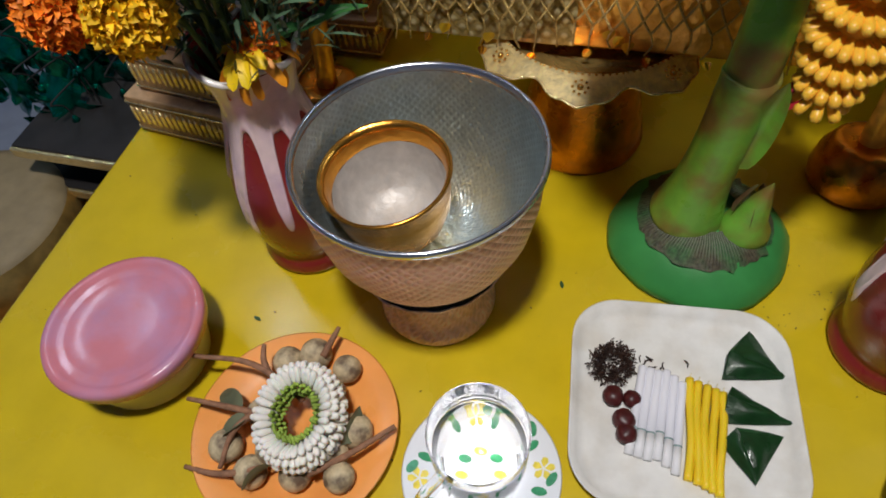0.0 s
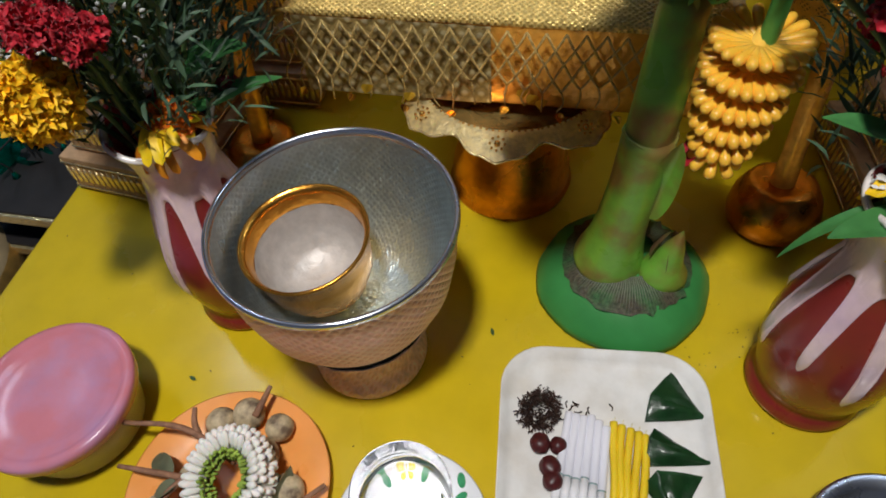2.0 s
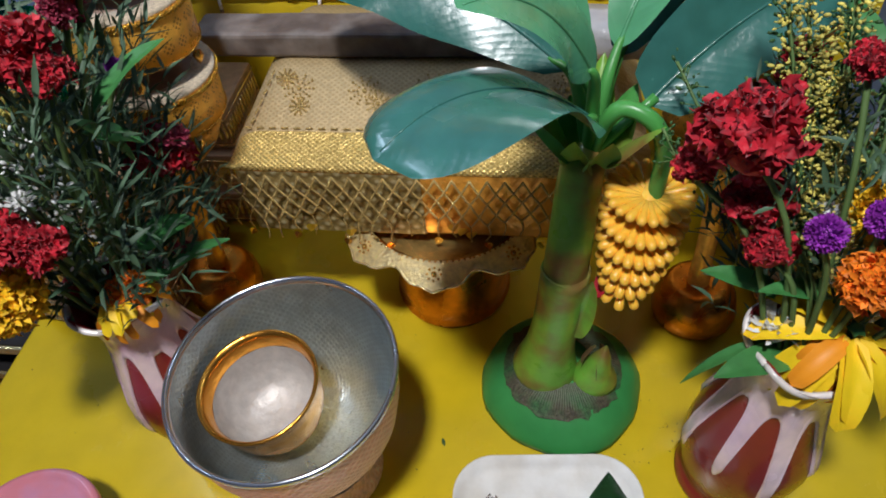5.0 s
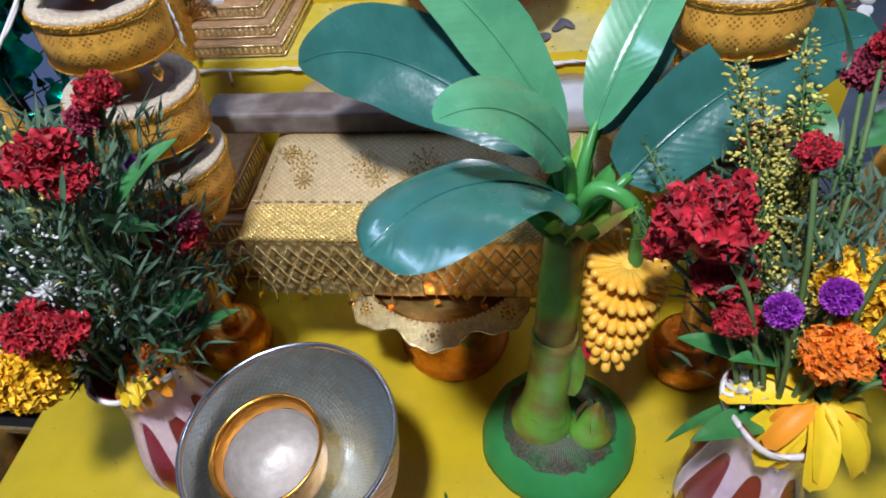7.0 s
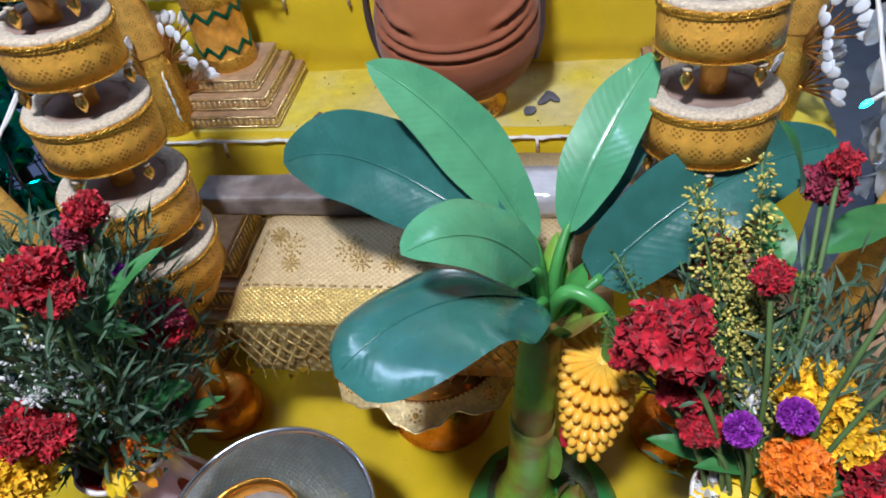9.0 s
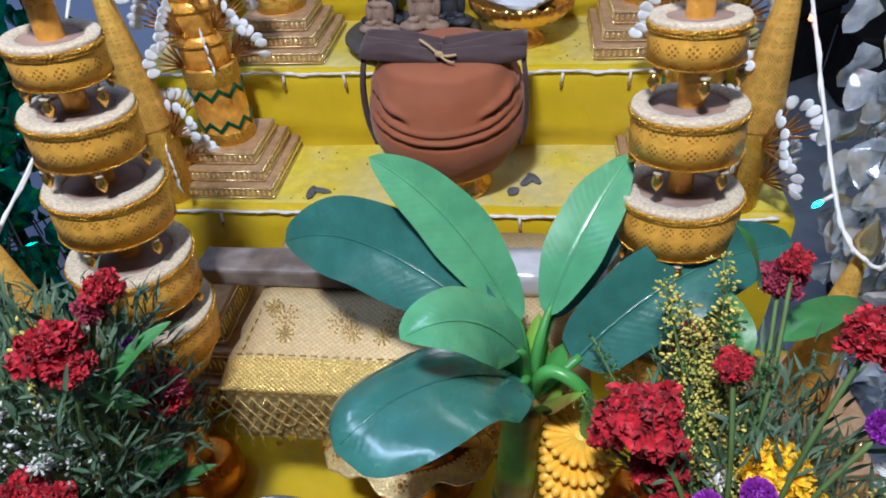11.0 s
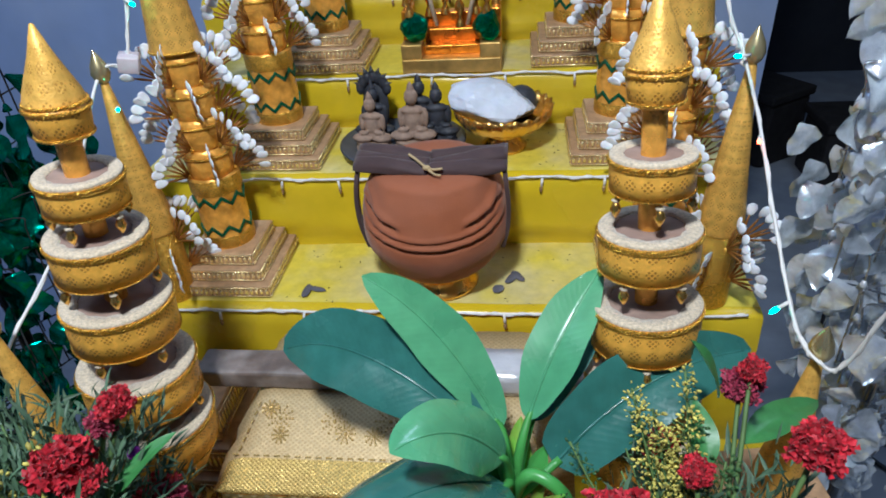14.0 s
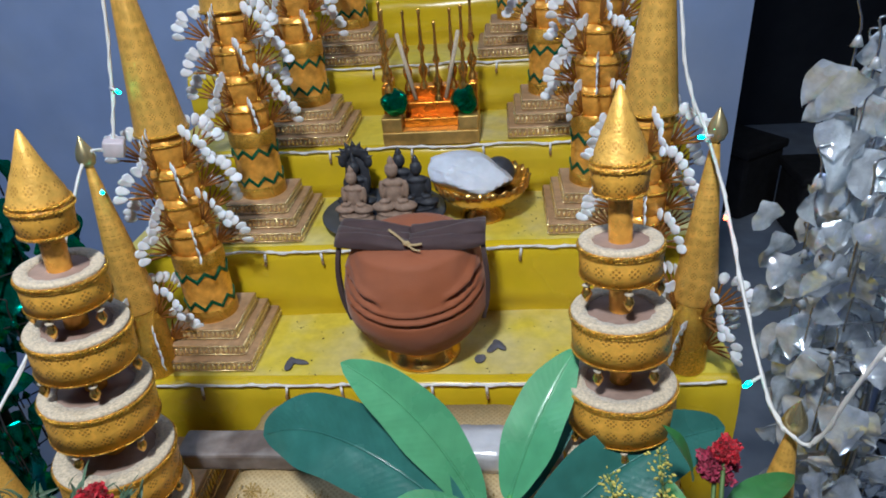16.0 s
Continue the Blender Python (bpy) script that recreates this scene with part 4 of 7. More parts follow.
for ring, (R, mat, n, zz, lift, lab) in enumerate(((0.0255, "jasmine", 34, 0.006, 0.9, "white jasmine buds"), (0.0295, "jasmine", 40, 0.002, 0.45, ""), (0.0315, "jasmine", 42, -0.006, 0.05, ""), (0.031, "jasmine", 42, -0.014, -0.3, ""), (0.029, "jasmine", 38, -0.022, -0.6, ""), (0.019, "garland_green", 40, 0.006, 0.6, "green leaf curls"), (0.0175, "garland_green", 36, -0.001, 0.3, ""), (0.017, "garland_green", 32, -0.009, 0.0, ""))):
    white = mat == "jasmine"
    bm = bmesh.new()
    for i in range(n):
        a = 2 * math.pi * i / n + ring * 0.13 + rnd.uniform(-0.04, 0.04)
        c = Vector((R * math.cos(a), R * 1.22 * math.sin(a), zz + rnd.uniform(-0.0015, 0.0015)))
        d = Vector((math.cos(a) * (1 if white else rnd.uniform(-0.8, 0.2)), math.sin(a) * (1 if white else rnd.uniform(-0.8, 0.2)), lift + rnd.uniform(-0.15, 0.15))).normalized()
        Lb = 0.0150 if white else 0.007
        r0 = 0.0034 if white else 0.0017
        tube([c - d * Lb * 0.6, c - d * Lb * 0.1, c + d * Lb * 0.3, c + d * Lb * 0.55, c + d * Lb * 0.62], r0, 7, bm, taper=[r0 * 0.5, r0 * 0.85, r0, r0 * 0.7, r0 * 0.2])
    ob = part("flower_ring" if white else "green_ring", bm, mat, gar, lab)
    tagged(ob, kind="stuff")

# ---- glass mug on a flowered saucer ----
saucer = thing("flowered_saucer", "white saucer printed with yellow flowers and green leaves", "saucer", pose(0.119, 0.229, 0))
part("plate_body", lathe([(0.0, 0.0), (0.035, 0.0), (0.042, 0.003), (0.066, 0.0125), (0.0675, 0.0138), (0.066, 0.0142), (0.043, 0.0062), (0.036, 0.0048), (0.0, 0.0048)], 64), "porcelain", saucer)
rnd = random.Random(21)
for k in range(8):
    a = k * 0.785 + 0.3
    r = 0.053
    slope = 0.008 / 0.023
    def lay(dx, dy):
        x, y = r * math.cos(a) + dx, r * math.sin(a) + dy
        rr = math.hypot(x, y)
        return Vector((x, y, 0.0066 + max(0, rr - 0.043) * slope))
    if k % 2 == 0:
        bm = bmesh.new()
        for q in range(5):
            b0 = q * 1.2566 + a
            pts = [lay(0.0095 * s * math.cos(b0 + w), 0.0095 * s * math.sin(b0 + w)) for s, w in ((0.1, 0), (0.7, -0.5), (1.0, -0.2), (1.0, 0.2), (0.7, 0.5))]
            bm.faces.new([bm.verts.new(p) for p in pts])
        part("printed_flower", bm, "print_yellow", saucer)
    for q in range(2):
        b0 = a + 0.42 + q * 0.2
        rr = 0.050 + 0.009 * q
        c = Vector((rr * math.cos(b0), rr * math.sin(b0), 0))
        bm = bmesh.new()
        pts = []
        for i in range(10):
            w = 2 * math.pi * i / 10
            x, y = c.x + 0.0068 * math.cos(w) * math.cos(b0 + q) - 0.0038 * math.sin(w) * math.sin(b0 + q), c.y + 0.0068 * math.cos(w) * math.sin(b0 + q) + 0.0038 * math.sin(w) * math.cos(b0 + q)
            pts.append(bm.verts.new((x, y, 0.0067 + max(0, math.hypot(x, y) - 0.043) * slope)))
        bm.faces.new(pts)
        part("printed_leaf", bm, "print_green", saucer)
for k in range(7):
    a = k * 0.9
    bm = bmesh.new()
    c = Vector((0.020 * math.cos(a), 0.020 * math.sin(a), 0.0052))
    bm.faces.new([bm.verts.new(c + Vector((0.007 * math.cos(w) , 0.0045 * math.sin(w), 0))) for w in [2 * math.pi * i / 9 for i in range(9)]])
    part("printed_leaf" if k % 2 else "printed_flower", bm, "print_green" if k % 2 else "print_yellow", saucer)
mug = thing("glass_mug", "clear glass mug of water on the saucer", "mug", pose(0.117, 0.236, 0.0055))
part("glass_body", lathe([(0.0, 0.0), (0.034, 0.0), (0.037, 0.003), (0.039, 0.03), (0.0405, 0.083), (0.0398, 0.0845), (0.0388, 0.083), (0.0372, 0.03), (0.034, 0.007), (0.0, 0.006)], 64), "glass", mug)
part("water", lathe([(0.0, 0.054), (0.036, 0.054), (0.0380, 0.0545), (0.0380, 0.0535), (0.0, 0.0532)], 48), "water", mug, "clear water surface")
part("handle", tube(bend([(-0.022, -0.034, 0.066), (-0.032, -0.050, 0.064), (-0.036, -0.056, 0.045), (-0.032, -0.050, 0.024), (-0.021, -0.032, 0.02)], 6), 0.0045, 10), "glass", mug)
for o in mug.children:
    o.visible_shadow = False


# ---- footed gold tray, cloth-covered box, wooden bar ----
tray = thing("footed_gold_tray", "footed gold tray with a scalloped pale gold rim", "tray", pose(0.147, 0.662, 0))
part("foot", lathe([(0.0, 0.0), (0.073, 0.0), (0.0745, 0.006), (0.071, 0.010), (0.072, 0.014), (0.070, 0.030), (0.063, 0.062), (0.052, 0.10), (0.045, 0.128), (0.046, 0.15), (0.0, 0.15)], 56), "gold_orange", tray, "orange-gold foot")
part("dish", lathe([(0.0, 0.140), (0.06, 0.141), (0.094, 0.153), (0.101, 0.165), (0.099, 0.166), (0.092, 0.157), (0.06, 0.145), (0.0, 0.145)], 56), "gold_orange", tray)
part("liner", lathe([(0.0, 0.150), (0.055, 0.1505), (0.092, 0.1585)], 48), "tray_liner", tray, "shiny crumpled gold liner")
for k in range(8):
    a = math.pi * 2 * k / 8 - math.pi / 2
    bm = bmesh.new()
    na, nr = 20, 6
    rows = []
    for i in range(na + 1):
        s = 2 * i / na - 1
        aa = a + s * (math.pi / 8)
        drop = 0.017 + 0.021 * max(0.0, 1 - 1.08 * abs(s)) ** 0.9 + 0.0035 * max(0.0, math.cos((abs(s) - 0.55) * 7))
        row = []
        for j in range(nr + 1):
            t = j / nr
            r = 0.099 + drop * 0.82 * t
            row.append(bm.verts.new((r * math.cos(aa), r * math.sin(aa), 0.1675 - drop * (0.18 * t + 0.22 * t * t))))
        rows.append(row)
    for p, q in zip(rows, rows[1:]):
        for j in range(nr):
            bm.faces.new((p[j], q[j], q[j + 1], p[j + 1]))
    hem = [row[-1].co.copy() for row in rows]
    bmesh.ops.solidify(bm, geom=bm.faces[:], thickness=0.0012)
    sc = part("scallop", bm, "gold_cream", tray, "pale gold pointed scallop")
    bm = bmesh.new()
    c = Vector((0.1145 * math.cos(a), 0.1145 * math.sin(a), 0.1640))
    t1 = Vector((-math.sin(a), math.cos(a), 0))
    part("hem", tube(hem, 0.0013, 6), "gold_pale", sc, "raised gold edge")
    t2 = Vector((0.93 * math.cos(a), 0.93 * math.sin(a), -0.36)).normalized()
    blob(0.0036, bm, Matrix.Translation(c), 1)
    for q in range(8):
        w = q * math.pi / 4
        blob(0.0016, bm, Matrix.Translation(c + (t1 * math.cos(w) + t2 * math.sin(w)) * 0.0072), 1)
    tagged(part("rosette", bm, "gold", sc, "raised gold rosette"), kind="stuff")
    bm = bmesh.new()
    for q in range(13):
        s = q / 6 - 1
        aa = a + s * (math.pi / 8.4)
        blob(0.0016, bm, pose(0.100 * math.cos(aa), 0.100 * math.sin(aa), 0.1668), 1)
    tagged(part("beading", bm, "gold", sc), kind="stuff")

BX0, BX1 = -0.074, 0.352
cloth = thing("covered_manuscript_box", "long box draped with cream gold brocade and bead net", "covered box")
part("box_body", box(BX0 + 0.016, 0.598, 0.169, BX1 - 0.016, 0.86, 0.262, 0.004), "foil", cloth, "shiny orange-gold box side", False)
pan = bmesh.new()
pu = pan.loops.layers.uv.verify()
cols = [[pan.verts.new((BX0 + 0.018 + 0.19 * i / 24, 0.5962 + 0.0012 * noise.noise(Vector((i * 0.6, z * 60, 3))), z)) for z in (0.171, 0.200, 0.230, 0.258)] for i in range(25)]
for p, q in zip(cols, cols[1:]):
    for j in range(3):
        f = pan.faces.new((p[j], q[j], q[j + 1], p[j + 1]))
        for l in f.loops:
            l[pu].uv = (l.vert.co.x, l.vert.co.z)
part("embroidered_panel", pan, "panel_scales", cloth, "olive panel embroidered with pale scales")
bm = bmesh.new()
uvl = bm.loops.layers.uv.verify()
rows = []
nx = 40
SECT = [(0.597, 0.2585), (0.596, 0.2635), (0.600, 0.267), (0.632, 0.281), (0.668, 0.295), (0.700, 0.306), (0.715, 0.308), (0.80, 0.308), (0.86, 0.29), (0.872, 0.262)]
for i in range(nx + 1):
    t = i / nx
    row = []
    for k, (y, z) in enumerate(SECT):
        inset = 0.030 * min(1, max(0, (z - 0.262) / 0.045)) ** 0.7
        x = (BX0 + inset) + (BX1 - BX0 - 2 * inset) * t
        end = max(0, 1 - min(t, 1 - t) * 14)
        dz = 0.0012 * noise.noise(Vector((x * 30, y * 30, 2))) - 0.010 * end ** 2 * (k > 1) + 0.002 * end * (k <= 1)
        row.append(bm.verts.new((x, y, z + dz)))
    rows.append(row)
for i in range(nx):
    for k in range(len(SECT) - 1):
        f = bm.faces.new((rows[i][k], rows[i + 1][k], rows[i + 1][k + 1], rows[i][k + 1]))
        f.material_index = 1 if k < 3 else 0
        for l in f.loops:
            l[uvl].uv = (l.vert.co.x, l.vert.co.y + l.vert.co.z)
for side, i in ((0, 0), (1, nx)):
    x = BX0 - 0.012 if side == 0 else BX1 + 0.012
    low = [bm.verts.new((x, y, 0.235 - 0.01 * (k % 2))) for k, (y, z) in enumerate(SECT)]
    for k in range(len(SECT) - 1):
        vs = (rows[i][k], rows[i][k + 1], low[k + 1], low[k])
        f = bm.faces.new(vs if side == 0 else vs[::-1])
        for l in f.loops:
            l[uvl].uv = (l.vert.co.y, l.vert.co.z)
part("cloth_cover", bm, ["cloth", "cloth_band"], cloth, "cream brocade cover with a shiny gold band")
# stitched border and bead flowers
bm = bmesh.new()
for k in range(30):
    x = BX0 + 0.024 + (BX1 - BX0 - 0.048) * k / 29
    tube([(x, 0.6335, 0.2835), (x + 0.007, 0.6335, 0.2838)], 0.0011, 5, bm)
for k in range(6):
    for sx in (0, 1):
        y = 0.638 + 0.0105 * k
        z = 0.2850 + 0.0042 * k
        x = BX0 + 0.030 + 0.0025 * k if sx == 0 else BX1 - 0.030 - 0.0025 * k
        tube([(x, y, z), (x + (0.002 if sx == 0 else -0.002), y + 0.006, z + 0.0024)], 0.0011, 5, bm)
tagged(part("stitched_border", bm, "bead", cloth, "dashed gold stitching"), kind="stuff")
for cx, cy, r in ((0.0, 0.678, 0.016), (0.004, 0.658, 0.010), (-0.016, 0.690, 0.010), (0.07, 0.676, 0.016), (0.086, 0.662, 0.012), (0.14, 0.678, 0.018), (0.122, 0.660, 0.011), (0.16, 0.662, 0.011), (0.21, 0.676, 0.016), (0.275, 0.680, 0.016), (0.265, 0.66, 0.010)):
    bm = bmesh.new()
    z = 0.2665 + (cy - 0.6) * 0.395 + 0.0030
    for q in range(10):
        w = q * math.pi / 5
        for f in (0.45, 0.72, 1.0):
            blob(0.0013 + 0.0003 * f, bm, pose(cx + r * f * math.cos(w), cy + r * f * math.sin(w) * 0.92, z + 0.38 * r * f * math.sin(w)), 1)
    blob(0.003, bm, pose(cx, cy, z), 1)
    tagged(part("bead_flower", bm, "bead", cloth, "embroidered gold bead flower"), kind="stuff")
# net of beads in front
bm = bmesh.new()
pitch, depth = 0.0172, 0.060
z0, yb = 0.2585, 0.5925
n = int((BX1 - BX0) / pitch)
def net_point(x, z):
    return (x, yb - 0.003 + 0.006 * math.sin(x * 60) * (z0 - z) / depth, z)
for i in range(n + 1):
    x = BX0 + i * pitch
    for sgn in (-1, 1):
        pts = []
        for k in range(9):
            t = k / 8
            xx = x + sgn * pitch * 2 * t
            if BX0 - 0.004 <= xx <= BX1 + 0.004:
                pts.append(net_point(xx, z0 - depth * t - 0.002 * abs(math.sin(t * 4 * math.pi / 2))))
        if len(pts) > 1:
            tube(pts, 0.00125, 5, bm)
tagged(part("bead_net", bm, "bead", cloth, "diamond net of gold beads"), kind="stuff")
rnd = random.Random(4)
for i in range(n + 1):
    x = BX0 + i * pitch
    bm = bmesh.new()
    L = rnd.uniform(0.018, 0.034)
    p = Vector(net_point(x, z0 - depth))
    tube(bend([p, p + Vector((rnd.uniform(-1, 1) * 0.003, -0.001, -L * 0.5)), p + Vector((rnd.uniform(-1, 1) * 0.004, 0, -L))], 3), 0.0009, 5, bm)
    st = part("tassel_strand", bm, "bead", cloth)
    if i % 3 == 1:
        m = Matrix.Translation(p + Vector((0, -0.002, -L))) @ pose(0, 0, 0, -90, rnd.uniform(-40, 40), 0)
        part("leaf_pendant", leaf_mesh(0.012, 0.009, m=m, fold=0.3, nl=6, nw=4), "gold", st, "small gold leaf pendant")
for x, z in ((0.055, 0.178), (0.165, 0.192), (0.178, 0.186), (0.185, 0.181), (0.012, 0.184)):
    bm = leaf_mesh(0.014, 0.012, m=pose(x, 0.588, z + 0.006, -80, rnd.uniform(-30, 30), 20), fold=0.35, nl=6, nw=4)
    part("petal_pendant", bm, "pendant_yellow", cloth, "bright yellow leaf pendant")

bar = thing("wooden_bar", "long flat grey-brown wooden bar partly wrapped in clear plastic", "wooden bar")
bmb = box(-0.122, 0.718, 0.309, 0.40, 0.764, 0.337, 0.004)
bmesh.ops.subdivide_edges(bmb, edges=[e for e in bmb.edges if e.calc_length() > 0.3], cuts=24)
for v in bmb.verts:
    v.co.z += 0.0012 * noise.noise(Vector((v.co.x * 18, v.co.y * 40, 0)))
    v.co.y += 0.0012 * noise.noise(Vector((v.co.x * 18, v.co.z * 40, 5)))
part("plank", bmb, "driftwood", bar, smooth=False)
bm = bmesh.new()
rings = []
for i in range(30):
    x = 0.215 + 0.19 * i / 29
    ring = []
    for q in range(16):
        a = 2 * math.pi * q / 16
        c, s = math.cos(a), math.sin(a)
        r = 1 / max(abs(c), abs(s)) ** 0.8
        f = 1 + 0.06 * noise.noise(Vector((x * 60, c * 2, s * 2)))
        ring.append((x, 0.741 + 0.027 * r * c * f, 0.3265 + 0.0172 * r * s * f))
    rings.append(ring)
part("plastic_wrap", loft(rings, bm, False, False), "plastic_wrap", bar, "wrinkled clear plastic wrapping")


# ---- tiered gold umbrellas ----
def rope(R, z, r, parent):
    """A twisted glittering cord laid round a drum."""
    n = max(60, int(R * 2600))
    bm = bmesh.new()
    for ph in (0.0, math.pi):
        pts = []
        for i in range(n * 2 + 1):
            a = math.pi * i / n
            w = i * 1.05 + ph
            pts.append(((R + r * 0.55 * math.cos(w)) * math.cos(a), (R + r * 0.55 * math.cos(w)) * math.sin(a), z + r * 0.55 * math.sin(w)))
        tube(pts, r * 0.66, 4, bm)
    part("trim", bm, "glitter", parent, "twisted glittering gold cord", False)


def umbrella_tier(R, z, h, parent, seed):
    rnd = random.Random(seed)
    t = part("tier", lathe([(R * 0.97, z - h), (R, z - h), (R * 1.004, z - h * 0.5), (R, z)], 56), "brocade", parent, "gold brocade drum")
    part("tier_top", lathe([(0.0, z + 0.0002), (R * 0.97, z + 0.0002)], 40), "brown", t, "dark brown disc")
    part("tier_underside", lathe([(0.0, z - h + 0.001), (R * 0.98, z - h + 0.001)], 40), "brown", t)
    part("felt_ring", lathe([(R * 1.0, z - 0.001), (R * 1.005, z + 0.001), (R * 0.985, z + 0.0028), (R * 0.86, z + 0.0030), (R * 0.69, z + 0.0022), (R * 0.675, z - 0.0005)], 72,
                            lambda a, k: 1 + (0.035 * noise.noise(Vector((math.cos(a) * 3, math.sin(a) * 3, seed))) + 0.02 * math.sin(a * 13) if k >= 4 else 0)), "felt", t, "cream felt edging")
    rope(R * 1.014, z - 0.0030, 0.0019, t)
    rope(R * 1.012, z - 0.0062, 0.0013, t)
    rope(R * 1.006, z - h + 0.001, 0.0009, t)
    for k in range(5):
        a = k * 2 * math.pi / 5 + seed * 0.7
        p = Vector((R * 0.93 * math.cos(a), R * 0.93 * math.sin(a), z - h))
        part("pendant", lathe([(0.0006, 0.0), (0.0008, -0.006), (0.003, -0.008), (0.0055, -0.014), (0.003, -0.020), (0.0, -0.024)], 10, lambda a, k: 1, m=Matrix.Translation(p)), "gold", t, "hanging gold drop")
        part("pendant_cap", lathe([(0.0, 0.0), (0.0045, -0.001), (0.003, -0.003), (0.0, -0.0035)], 10, m=Matrix.Translation(p + Vector((0, 0, -0.004)))), "felt", t, "white cap")


def umbrella(name_group, m, tiers):
    u = thing("tiered_umbrella", "tall gold tiered ceremonial umbrella with cream felt edges", "ceremonial umbrella", m, name_group)
    part("base", lathe([(0.0, 0.0), (0.042, 0.0), (0.048, 0.006), (0.050, 0.020), (0.046, 0.040), (0.037, 0.056), (0.030, 0.060), (0.022, 0.058), (0.0, 0.058)], 40), "gold_orange", u, "orange-gold foil base")
    part("pole", lathe([(0.013, 0.056), (0.011, 0.10), (0.0115, 0.70)], 16), "foil", u, "orange-gold foil pole")
    part("cup", lathe([(0.012, 0.225), (0.030, 0.235), (0.050, 0.258), (0.060, 0.282), (0.058, 0.287), (0.0, 0.287)], 48), "brocade", u, "gold brocade cup under the tiers")
    for k, (R, z, h) in enumerate(tiers):
        umbrella_tier(R, z, h, u, k + 1)
    cap = part("cap", lathe([(0.017, 0.693), (0.0245, 0.697), (0.0275, 0.722), (0.0262, 0.727), (0.0, 0.727)], 40), "brocade", u)
    for zz, rr in ((0.723, 0.0278), (0.728, 0.0262), (0.698, 0.0247)):
        rope(rr, zz, 0.0017, cap)
    part("spire", lathe([(0.0250, 0.728), (0.0225, 0.738), (0.0110, 0.768), (0.0020, 0.794), (0.0, 0.795)], 32, lambda a, k: 1 + 0.07 * math.sin(2 * a + k)), "brocade_cone", u, "pointed gold cone")
    return u


umbrella("pair of tiered umbrellas", pose(0.449, 0.632, 0, -6.5, -2.6, 0), ((0.068, 0.333, 0.047), (0.0625, 0.407, 0.050), (0.0555, 0.489, 0.047), (0.049, 0.573, 0.042), (0.0395, 0.648, 0.034)))
umbrella("pair of tiered umbrellas", pose(-0.162, 0.630, 0, -2.4, 3.8, 0), ((0.068, 0.345, 0.047), (0.0625, 0.425, 0.050), (0.0555, 0.514, 0.047), (0.049, 0.592, 0.042), (0.0395, 0.657, 0.034)))


# ---- pedestals, flower columns and bud cones ----
def pedestal(parent, w, h):
    z = 0.0
    for k in range(3):
        hw = w * (0.5 - 0.085 * k)
        st = part("pedestal_step", box(-hw, -hw, z, hw, hw, z + h, 0.0018), "ped", parent, "dusty brown step", False)
        bm = bmesh.new()
        nn = max(6, int(hw * 2 / 0.0085))
        for side in range(4):
            rot = Matrix.Rotation(side * math.pi / 2, 4, "Z")
            for i in range(nn):
                x = -hw + (i + 0.5) * 2 * hw / nn
                blob(1.0, bm, rot @ Matrix.Translation((x, -hw - 0.0008, z + h * 0.5)) @ Matrix.Diagonal((hw / nn * 0.85, 0.0022, h * 0.30, 1)), 1)
            for zz in (0.14, 0.86):
                tube([rot @ Vector((-hw, -hw - 0.0012, z + h * zz)), rot @ Vector((hw, -hw - 0.0012, z + h * zz))], 0.0014, 5, bm)
        tagged(part("gold_relief", bm, "gold_pale", st, "pale gold relief strip"), kind="stuff")
        z += h
    return z


def shared_mesh(name, bm, mat):
    me = bpy.data.meshes.new(name)
    bm.to_mesh(me)
    bm.free()
    me.polygons.foreach_set("use_smooth", [True] * len(me.polygons))
    me.materials.append(M[mat])
    return me


bm = blob(1.0, m=Matrix.Diagonal((0.0072, 0.0012, 0.0108, 1)), sub=2)
for v in bm.verts:
    v.co.x *= 1 + 0.30 * v.co.z / 0.0112
    v.co.y += 0.002 * (v.co.z / 0.0112) ** 2
petal_mesh = shared_mesh("petal", bm, "white")
stick_mesh = shared_mesh("stick", loft([[(-0.0010, -0.0006, 0.002), (0.0010, -0.0006, 0.002), (0.0010, 0.0006, 0.002), (-0.0010, 0.0006, 0.002)], [(-0.0019, -0.0006, 0.03), (0.0019, -0.0006, 0.03), (0.0019, 0.0006, 0.03), (-0.0019, 0.0006, 0.03)], [(-0.0008, -0.0006, 0.043), (0.0008, -0.0006, 0.043), (0.0008, 0.0006, 0.043), (-0.0008, 0.0006, 0.043)]]), "stick")


def fan_ring(parent, r, z, n, seed, tilt=44, L=0.047, count=6):
    """Upright fans of thin sticks round the column, each stick tipped with a white paper petal."""
    rnd = random.Random(seed)
    for i in range(n):
        a = 2 * math.pi * i / n + seed
        m = pose(r * math.cos(a), r * math.sin(a), z, 0, 0, math.degrees(a) - 90 + rnd.uniform(-16, 16)) @ pose(0, 0, 0, -tilt + rnd.uniform(-8, 8), rnd.uniform(-6, 6), 0)
        f = part("fan", blob(0.006, m=m @ Matrix.Diagonal((0.7, 1, 1, 1)), sub=1), "glitter", parent, "fan of brown-gold sticks with white tips")
        for k in range(count):
            b = (k / (count - 1) - 0.5) * 1.15 + rnd.uniform(-0.05, 0.05)
            q = rnd.uniform(0.92, 1.06)
            for me, off in ((stick_mesh, 0.0), (petal_mesh, L * q + 0.006)):
                ob = new(me.name, me)
                ob.parent = f
                ob.matrix_basis = m @ Matrix.Rotation(b, 4, "X") @ Matrix.Translation((0, 0, off)) @ Matrix.Rotation(math.pi / 2 + rnd.uniform(-0.4, 0.4), 4, "Z")


